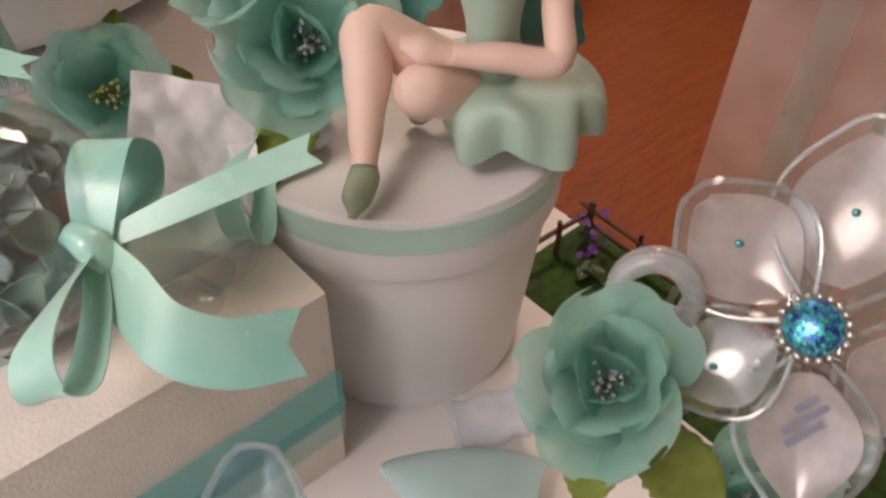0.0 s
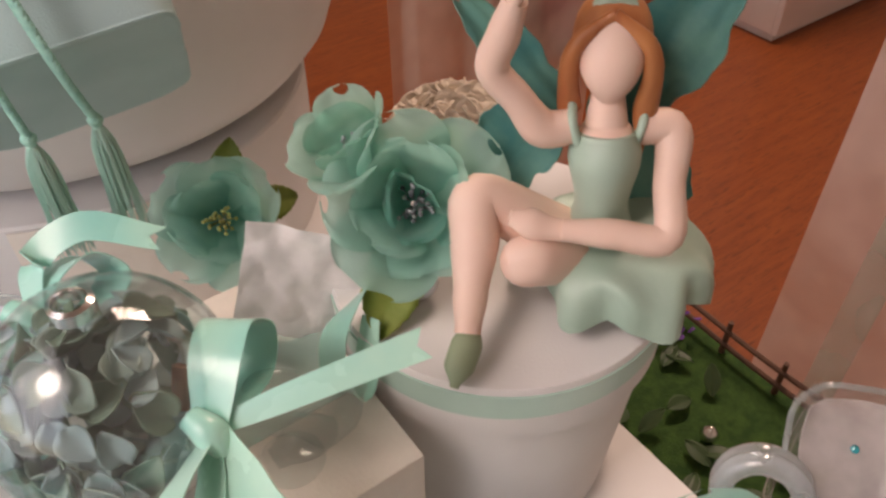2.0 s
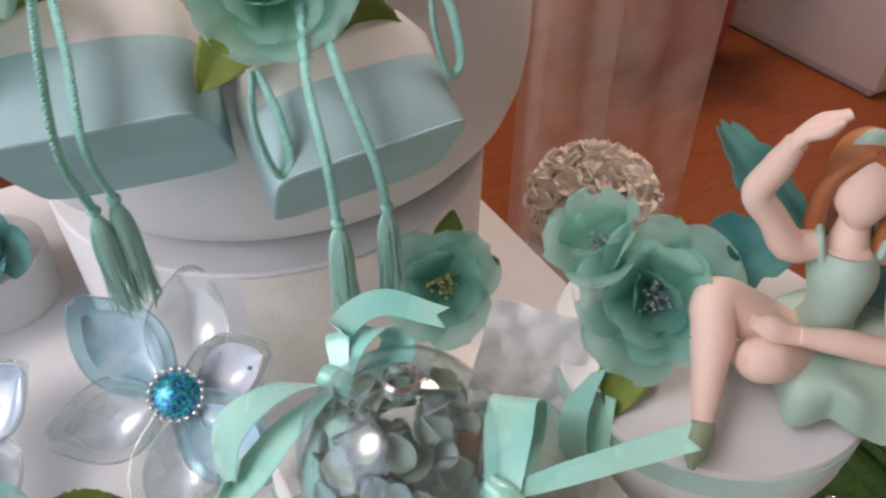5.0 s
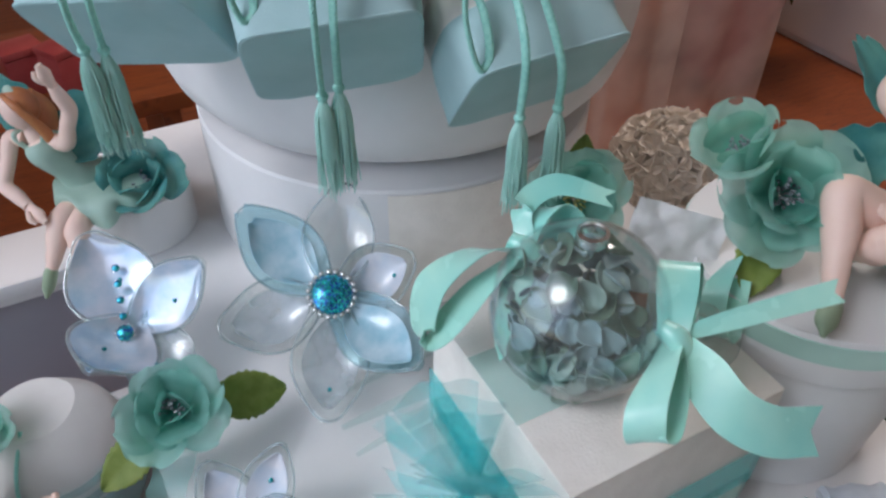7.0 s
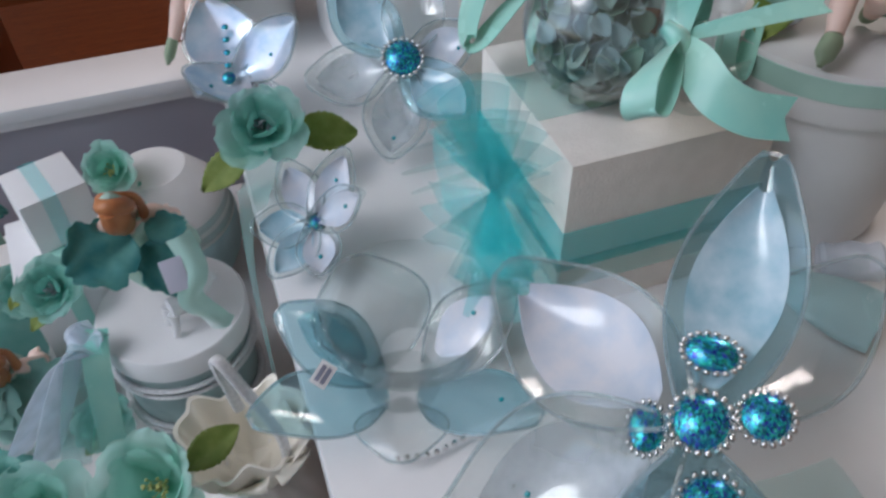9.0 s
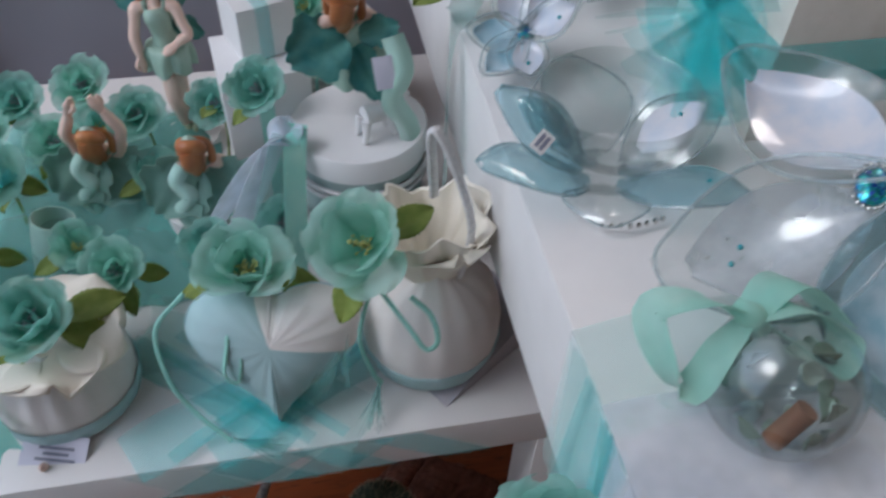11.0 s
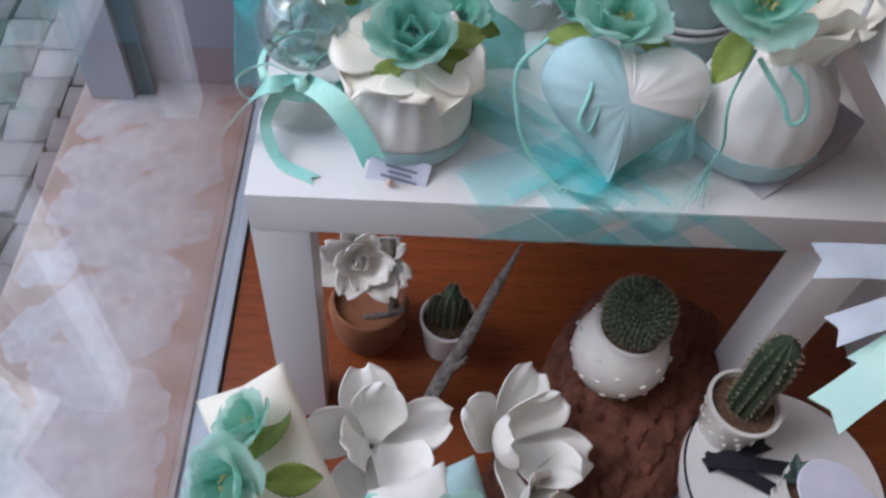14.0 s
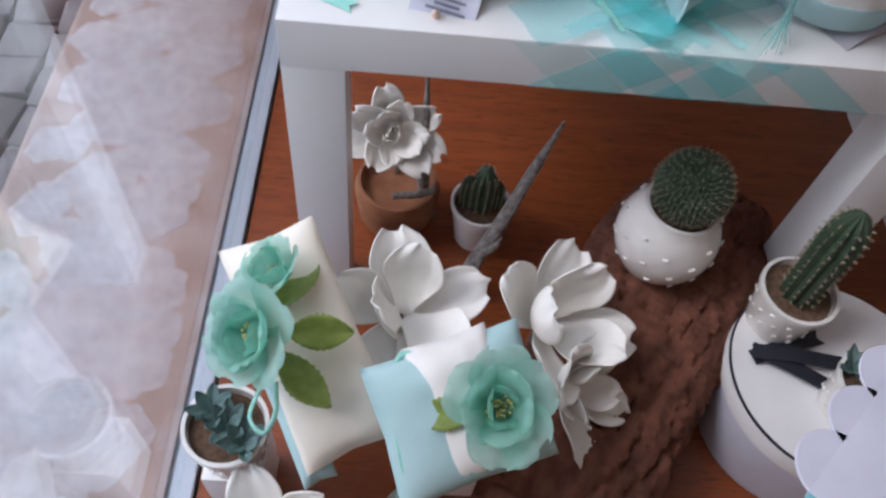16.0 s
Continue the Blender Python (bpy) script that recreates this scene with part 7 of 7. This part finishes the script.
cactus_pot(pose(0.410, 0.008, 0.132), 0.058, 0.108, "round knobbly cactus in a cream relief pot on bark", "ball", 0.0385)
cactus_pot(pose(0.543, -0.062, 0.1260), 0.043, 0.070, "leaning columnar cactus in a cream relief pot", "column", 0.0195, 0.150)
cactus_pot(pose(0.598, -0.162, 0.1260), 0.036, 0.066, "small succulent in a cream relief pot beside a cactus", "succulent")
cactus_pot(pose(0.215, 0.115, 0.001), 0.040, 0.075, "small branching cactus in a white pot in the shade", "cluster", 0.014, 0.075, False)
cactus_pot(pose(-0.036, -0.239, 0.105), 0.040, 0.075, "dark rosette succulents in a white pot by the window", "succulent")
sp = thing("wooden_block", pose(-0.036, -0.239, 0.0005), "pale block under a succulent pot", "block")
part("body", box(0.06, 0.06, 0.1035, 0.003), WHITE, sp)

hx = thing("round_box", pose(0.602, -0.128, 0.0), "white round box with black ribbon bow under the cacti", "box")
part("body", lathe([(0, 0), (0.112, 0), (0.114, 0.002), (0.115, 0.100), (0, 0.100)], 72), LILAC, hx)
part("lid", lathe([(0.1152, 0.094), (0.1175, 0.094), (0.1180, 0.1235), (0.1168, 0.1255), (0, 0.1255)], 72), PAPER, hx, "white paper lid")
part("lid_edge", lathe([(0.1179, 0.1220), (0.1186, 0.1227), (0.1186, 0.1245), (0.1175, 0.1259), (0.1165, 0.1258)], 72), BLACK, hx, "thin black edging")
kp = (0.520, -0.108, 0.128)
b5 = thing("grosgrain_bow", Matrix.Translation(kp), "flat black grosgrain bow on a white lid", "bow", "ribbon bows")
for a, (ln, z) in ((20, (0.075, 0.001)), (-28, (0.070, 0.004)), (-6, (0.085, 0.007))):
    part("loop", strip([(-0.012, 0, z), (ln * 0.4, 0, z + 0.004), (ln, 0, z + 0.001)], 0.018, [(0, 1, 0)] * 3, 14, 0.001, 0.006), BLACK, b5, m=pose(0, 0, 0, 0, 0, a))

# driftwood branch, pots and white felt flowers
solo("driftwood_branch", join([tube([(0.168, -0.03, 0.006), (0.205, 0.030, 0.050), (0.238, 0.070, 0.100), (0.268, 0.112, 0.145), (0.300, 0.152, 0.198)], [0.009, 0.012, 0.010, 0.008, 0.0025], 10, 30, 0.8),
                               tube([(0.212, 0.040, 0.060), (0.228, 0.030, 0.10), (0.231, 0.020, 0.135)], [0.006, 0.004, 0.0015], 8, 12)]), TWIG, Matrix(), "grey driftwood branch leaning on bark", "branch")
solo("driftwood_branch", join([tube([(0.150, 0.145, 0.0), (0.138, 0.130, 0.08), (0.136, 0.13, 0.17), (0.130, 0.15, 0.27)], [0.010, 0.008, 0.006, 0.002], 9, 24), tube([(0.10, 0.092, 0.105), (0.135, 0.100, 0.102), (0.152, 0.112, 0.098)], [0.004, 0.005, 0.005], 8, 12)]), TWIG, Matrix(), "grey driftwood twigs behind the table leg", "branch")
tp2 = thing("terracotta_pot", pose(0.105, 0.135, 0.0005), "brown rusty pot in the shade behind the table leg", "pot")
part("body", lathe([(0, 0), (0.042, 0), (0.050, 0.02), (0.056, 0.07), (0.052, 0.085), (0.048, 0.085), (0.046, 0.07), (0, 0.06)], 40), TERRACOTTA, tp2)


def felt_flower(pos, normal, size, label, spin=0, petals=None, rows=((5, 1.0, 0.35), (4, 0.85, 0.8), (3, 0.55, 1.15))):
    return fabric_flower(pos, normal, size, label, PETAL_IVORY, STAMEN_GOLD, spin, rows, name="felt_flower", group="white felt flowers", wide=0.58)


felt_flower((0.262, -0.112, 0.172), (0.45, -0.15, 0.85), 0.088, "large white felt magnolia lying on bark", 10, rows=((4, 1.0, 0.15), (3, 1.0, 0.75)))
felt_flower((0.288, -0.170, 0.152), (0.65, -0.35, 0.6), 0.070, "white felt magnolia with broad petals on bark", 60, rows=((5, 1.0, 0.2), (3, 0.75, 0.7)))
felt_flower((0.118, -0.125, 0.196), (0.25, -0.25, 0.95), 0.088, "white felt magnolia with upright petals behind a pillow", 35, rows=((5, 1.0, 0.1), (3, 0.95, 0.65)))
felt_flower((0.095, 0.140, 0.176), (0.1, -0.75, 0.55), 0.062, "white felt flower behind the table leg", 0, rows=((7, 1.0, 0.2), (6, 0.75, 0.5), (4, 0.4, 1.0)))
felt_flower((0.005, -0.320, 0.10), (0.0, -0.2, 0.95), 0.075, "white felt flower below a pillow by the window", 20)
for x, y, z in ((0.262, -0.112, 0.172), (0.118, -0.125, 0.196), (0.095, 0.140, 0.176), (0.005, -0.320, 0.10)):
    solo("wire_stem", tube([(x + 0.01, y + 0.02, 0.0), (x + 0.006, y + 0.02, z * 0.5), (x, y, z)], 0.003, 8), TWIG, Matrix(), "thin brown stem of a felt flower", "stem", "wire stems")


# pillows on the floor display
def envelope(w, h, t, mt, seed=0):
    bm = bmesh.new()
    N = 26
    for sg in (-1, 1):
        g = []
        for i in range(N + 1):
            row = []
            for k in range(N + 1):
                u, v = 2 * i / N - 1, 2 * k / N - 1
                b = ((1 - u ** 4) * (1 - v ** 4)) ** 0.5
                pin = 1 - 0.05 * (1 - abs(u)) * abs(v) ** 3 - 0.05 * (1 - abs(v)) * abs(u) ** 3
                wr = 0.06 * t * noise.noise(V3((u * 2.5 + seed, v * 2.5, sg)))
                row.append(bm.verts.new((u * w / 2 * pin, v * h / 2 * pin, sg * t / 2 * b + wr * b)))
            g.append(row)
        for i in range(N):
            for k in range(N):
                bm.faces.new((g[i][k], g[i + 1][k], g[i + 1][k + 1], g[i][k + 1]))
    bmesh.ops.remove_doubles(bm, verts=bm.verts[:], dist=0.0003)
    return bm


def axes(o, ax, ay):
    x = V3(ax).normalized()
    y = V3(ay)
    y = (y - x * y.dot(x)).normalized()
    m = Matrix((x, y, x.cross(y))).transposed().to_4x4()
    return Matrix.Translation(o) @ m


p1 = thing("favour_pillow", axes((0.040, -0.190, 0.262), (0.80, 0.40, 0.10), (-0.55, 0.76, 0.34)), "plain ivory rectangular pillow with mint blossom and blue edge", "pillow", "floor pillows")
part("cover", envelope(0.088, 0.208, 0.045, LINEN_IVORY, 1), LINEN_IVORY, p1)
part("blue_end", envelope(0.030, 0.120, 0.030, COTTON, 4), COTTON, p1, "powder blue cotton strip", pose(-0.036, -0.055, -0.014))
st1 = thing("pillow_stand", pose(0.045, -0.165, 0.0005), "plain white stand behind a pillow", "stand")
part("body", box(0.05, 0.05, 0.215, 0.003), WHITE, st1)
flower_at((0.008, -0.207, 0.308), (-0.55, -0.40, 0.75), 0.048, "mint fabric blossom with golden stamens on an ivory pillow", [(0.035, -0.135, 0.312), (0.075, -0.205, 0.315), (0.058, -0.262, 0.290)], petals=PETAL_MINT, stamen=STAMEN_GOLD, rows=((6, 1.0, 0.2), (5, 0.8, 0.55), (3, 0.6, 0.9)))
flower_at((0.016, -0.158, 0.312), (-0.45, 0.0, 0.85), 0.036, "half-open mint fabric blossom at the top of an ivory pillow", [], petals=PETAL_MINT, stamen=STAMEN_GOLD, rows=((5, 1.0, 0.35), (3, 0.8, 0.8)))
solo("cord_loop", cord([(0.012, -0.245, 0.300), (0.004, -0.270, 0.288), (0.016, -0.282, 0.285), (0.024, -0.268, 0.292), (0.022, -0.245, 0.300)], 0.0018, 80), CORD, Matrix(), "mint cord loop on an ivory pillow", "cord", "cord loops")
p2 = thing("favour_pillow", axes((0.172, -0.250, 0.270), (0.85, 0.35, 0.05), (-0.35, 0.80, 0.45)), "powder blue and white square pillow with mint blossom", "pillow", "floor pillows")
part("blue_cover", envelope(0.140, 0.120, 0.045, COTTON, 2), COTTON, p2, "powder blue cotton")
part("white_panel", envelope(0.075, 0.122, 0.049, LINEN, 3), LINEN, p2, "white linen panel", pose(0.004, 0.004, 0.001))
st2 = thing("pillow_stand", pose(0.172, -0.255, 0.130), "plain white stand under a square pillow", "stand")
part("body", box(0.05, 0.05, 0.115, 0.003), WHITE, st2)
flower_at((0.194, -0.258, 0.308), (0.10, -0.45, 0.9), 0.048, "mint fabric blossom with golden stamens on a square pillow", [(0.165, -0.205, 0.315), (0.135, -0.268, 0.295)], petals=PETAL_MINT, stamen=STAMEN_GOLD, rows=((7, 1.0, 0.2), (6, 0.8, 0.5), (4, 0.55, 0.85)))
solo("cord_loop", cord([(0.150, -0.225, 0.305), (0.120, -0.215, 0.300), (0.115, -0.245, 0.290), (0.120, -0.275, 0.280), (0.128, -0.30, 0.265)], 0.0022, 100), CORD, Matrix(), "mint cord trailing over a square pillow", "cord", "cord loops")
loose_fringe((0.128, -0.300, 0.266), (0.0, -0.35, -0.8), 44, 0.055, "silky mint tassel hanging from a pillow", TULLE_PALE)


def lathe_at(x, y, r):
    bm = lathe([(0, -0.0018), (r - 0.001, -0.0018), (r, 0), (r - 0.001, 0.0018), (0, 0.0018)], 32)
    bmesh.ops.translate(bm, verts=bm.verts[:], vec=(x, y, 0))
    return bm


pn = thing("scalloped_card", axes((0.548, -0.338, 0.250), (0.68, 0.73, 0), (-0.73, 0.68, 0)), "white scalloped card box with turquoise sheer ribbon", "box")
part("panel", join([lathe_at(0.012 + 0.06 * k, 0.080, 0.036) for k in range(3)] + [block(-0.13, 0.16, -0.12, 0.088, -0.002, 0.002, 0.001)]), LILAC, pn)
for x0, x1 in ((-0.125, -0.075), (-0.066, -0.025), (-0.10, -0.05)):
    part("ribbon", block(x0, x1, -0.12, 0.0885, 0.0026 + 0.02 * (x0 + 0.125) * 0.5, 0.0032 + 0.02 * (x0 + 0.125) * 0.5, 0), TULLE, pn, "turquoise sheer ribbon")
part("leg", box(0.03, 0.03, 0.2475, 0.002), WHITE, pn, "", pose(0.03, -0.03, -0.25))

# ---- further into the shop ----
ct = thing("shop_counter", pose(2.80, 1.05, 0.0), "plain white shop counter standing on the wood floor", "counter")
part("front_panel", block(0, 1.0, 0, 0.02, 0.03, 0.90, 0.002), WHITE, ct)
part("side_panel", block(0, 0.02, 0.0205, 1.3, 0.03, 0.90, 0.002), WHITE, ct)
part("plinth", block(0.02, 1.0, 0.022, 1.28, 0.0, 0.03, 0), PAPER, ct)
part("worktop", block(-0.015, 1.02, -0.015, 1.32, 0.9005, 0.93, 0.003), WHITE, ct)
pt = thing("potted_plant", pose(2.42, 1.50, 0.0), "dark leafy houseplant in a glossy red pot", "plant")
part("pot", lathe([(0, 0), (0.11, 0), (0.115, 0.004), (0.15, 0.27), (0.155, 0.30), (0.145, 0.30), (0.14, 0.27), (0, 0.26)], 40), RED, pt, "glossy red pot")
part("soil", lathe([(0, 0.255), (0.139, 0.255), (0.139, 0.266), (0, 0.272)], 24), SOIL, pt)
rnd = random.Random(21)
lm = [leaf_mesh("leaf", 0.16 + 0.03 * k, 0.055, FOLIAGE, k, 0.1, -0.35, 0) for k in range(3)]
for k in range(60):
    a, h = rnd.uniform(0, 360), rnd.uniform(0.30, 0.85)
    part("leaf", lm[k % 3], None, pt, "", pose(0.03 * math.cos(k), 0.03 * math.sin(k), h, 0, 0, a) @ pose(0, rnd.uniform(0.02, 0.16), 0, rnd.uniform(-30, 40), rnd.uniform(-20, 20), 0))
part("stem", tube([(0, 0, 0.26), (0.01, 0, 0.5), (0, 0.01, 0.86)], [0.012, 0.006], 8), FOLIAGE, pt)


def tulle_strip(x0, y0, x1, y1, z0, z1, folds, label, mt):
    a, b = V3((x0, y0, 0)), V3((x1, y1, 0))
    d = (b - a).normalized()
    s = V3((-d.y, d.x, 0))
    return solo("tulle_curtain", sheet(lambda u, v: a.lerp(b, u) + s * 0.006 * math.sin(u * folds + 1.5 * v) + V3((0, 0, z0 + (z1 - z0) * v)), 60, 8, 0.0003, False), mt, Matrix(), label, "curtain", "tulle curtains")


tulle_strip(1.305, 0.80, 1.50, 0.80, 0.0, 2.79, 9, "sheer pinkish tulle strip hanging from the ceiling", TULLE_CURTAIN)
tulle_strip(1.335, 0.812, 1.36, 0.812, 0.0, 2.79, 5, "narrow fold of sheer tulle hanging from the ceiling", TULLE_CURTAIN)
tulle_strip(1.455, 0.815, 1.50, 0.815, 0.0, 2.79, 5, "narrow fold of sheer tulle hanging from the ceiling", TULLE_CURTAIN)
tulle_strip(1.50, 0.82, 1.76, 0.82, 0.0, 2.79, 12, "dusky sheer tulle strip hanging from the ceiling", TULLE_CURTAIN)
tulle_strip(1.40, 0.165, 1.42, -0.35, 0.0, 2.79, 14, "wide sheer greyish tulle strip hanging from the ceiling", TULLE_CURTAIN)
for y in (0.10, 0.02, -0.03, -0.10):
    tulle_strip(1.392, y, 1.394, y - 0.035, 0.0, 2.79, 4, "narrow mint fold of sheer tulle", cloth("mint_grey_tulle", (0.45, 0.62, 0.56), (0.40, 0.55, 0.50), 0.6, 0.8, 9.0))

gd = thing("garden_tray", pose(1.08, -0.20, 0.4205), "miniature green garden tray with a rustic brown fence", "tray")
part("turf", block(0, 0.28, 0, 0.47, 0, 0.028, 0.004), TURF, gd, "green flock turf")
rnd = random.Random(4)
for k in range(7):
    y = 0.02 + 0.072 * k
    part("fence_post", tube([(0.268, y, 0.02), (0.270, y + 0.001, 0.05), (0.268, y, 0.078)], [0.004, 0.0035, 0.003], 7), RUSTY, gd)
for z in (0.045, 0.066):
    part("fence_rail", tube([(0.268, 0.0, z), (0.271, 0.15, z + 0.003), (0.266, 0.32, z - 0.002), (0.268, 0.47, z)], 0.0032, 7, 24), RUSTY, gd)
for k in range(5):
    x = 0.268 - 0.055 * k
    part("fence_post", tube([(x, 0.455, 0.02), (x + 0.001, 0.455, 0.05), (x, 0.456, 0.076)], [0.004, 0.003], 7), RUSTY, gd)
part("fence_rail", tube([(0.268, 0.455, 0.060), (0.15, 0.458, 0.063), (0.0, 0.455, 0.060)], 0.0032, 7, 20), RUSTY, gd)
for x, y in ((0.245, 0.17), (0.238, 0.20), (0.19, 0.24), (0.16, 0.31)):
    part("bell", lathe([(0, 0), (0.003, 0.001), (0.008, 0.006), (0.010, 0.014), (0.007, 0.021), (0.002, 0.025), (0, 0.026)], 18), SILVER, gd, "tiny silver bell", pose(x, y, 0.0282))
ll = leaf_mesh("leaf", 0.035, 0.018, mat("lime_leaf", (0.42, 0.48, 0.10), (0.34, 0.42, 0.08), 0.5, 80, 0.2), 2)
ld = leaf_mesh("leaf", 0.035, 0.018, FOLIAGE, 2)
for k in range(22):
    part("leaf", ll if k % 6 == 0 else ld, None, gd, "", pose(rnd.uniform(0.06, 0.22), rnd.uniform(0.2, 0.45), 0.030, 0, 0, rnd.uniform(0, 360)) @ pose(0, 0, 0.004, rnd.uniform(10, 50), 0, 0))
fl = petal_mesh("tiny_petal", 0.010, 0.009, 0.002, 0.001, 0.001, 3, PURPLE)
for k in range(18):
    part("tiny_petal", fl, None, gd, "", pose(0.235 + rnd.uniform(-0.018, 0.018), 0.43 + rnd.uniform(-0.02, 0.02), 0.07 + rnd.uniform(-0.03, 0.015), rnd.uniform(-60, 60), 0, rnd.uniform(0, 360)))
part("flower_stem", tube([(0.235, 0.43, 0.027), (0.236, 0.431, 0.05), (0.235, 0.43, 0.075)], 0.002, 6), FOLIAGE, gd)

bgx = thing("paper_bag", pose(1.12, 0.42, 0.4205, 0, 0, 15), "white paper gift bag with white cord handles", "bag")
part("body", block(0, 0.11, 0, 0.07, 0, 0.185, 0.002), PAPER, bgx)
for y in (0.01, 0.06):
    part("handle", cord([(0.03, y, 0.180), (0.035, y, 0.215), (0.055, y, 0.23), (0.075, y, 0.215), (0.08, y, 0.180)], 0.0022, 70), CORD_WHITE, bgx)
hy = thing("hydrangea_head", pose(1.175, 0.465, 0.622) @ Matrix.Diagonal((1.2, 1.2, 1.0, 1)), "round cream fabric hydrangea head on a gift bag", "flower", "fabric flowers")
hp = petal_mesh("floret_petal", 0.030, 0.030, 0.004, 0.004, 0.004, 5, PETAL_CREAM)
for k in range(64):
    z = 1 - 1.5 * (k + 0.5) / 64
    a = k * 2.39996
    d = V3((math.sqrt(max(1 - z * z, 0)) * math.cos(a), math.sqrt(max(1 - z * z, 0)) * math.sin(a), z))
    for q in range(4):
        part("floret_petal", hp, None, hy, m=aim(d * 0.048 + V3((0, 0, 0.03)), d, 90 * q + k * 20) @ pose(0, 0, 0, 2 + 4 * (k % 3), 5 * (q - 1.5), 0))
part("core", lathe([(0, -0.015), (0.03, 0.0), (0.043, 0.03), (0.03, 0.06), (0, 0.075)], 20), PETAL_CREAM, hy)

# red trinkets behind the low wall
sh = thing("display_shelf", pose(0.10, 1.05, 0.0), "low wooden shelf behind the low wall", "shelf")
part("board", block(0, 0.62, 0, 0.35, 0.55, 0.58, 0.003), WOOD, sh)
for x in (0.02, 0.57):
    part("side", block(x, x + 0.03, 0.02, 0.33, 0, 0.55, 0.003), WOOD, sh)
for k, (x, y) in enumerate(((0.42, 1.12), (0.50, 1.16), (0.56, 1.10), (0.62, 1.20))):
    rb2 = thing("red_box", pose(x, y, 0.5805, 0, 0, 15 * k), "small glossy red box on the shelf", "box", "red boxes")
    part("body", box(0.06, 0.05, 0.05 + 0.015 * k, 0.003), RED, rb2)
    part("lid", box(0.063, 0.053, 0.012, 0.003), RED, rb2, "", pose(0, 0, 0.05 + 0.015 * k))

# ---- street cobbles ----
rnd = random.Random(8)
cob = []
for v in range(4):
    bm = box(0.089, 0.089, 0.03, 0.004)
    for q in bm.verts:
        q.co.x += rnd.uniform(-0.004, 0.004)
        q.co.y += rnd.uniform(-0.004, 0.004)
    cob.append(mesh_of(bm, "cobble", COBBLE))
n = 0
for i in range(12):
    for k in range(24):
        x = -0.51 - 0.094 * i
        y = -0.45 + 0.094 * k + 0.030 * math.sin(i * 0.9)
        part("cobble", cob[(i * 5 + k * 3) % 4], None, ground, m=pose(x, y, -0.196 + rnd.uniform(-0.003, 0.003), rnd.uniform(-2, 2), rnd.uniform(-2, 2), rnd.uniform(-5, 5) + 8 * math.sin(k * 0.6)) @ pose(0, 0, -0.012))
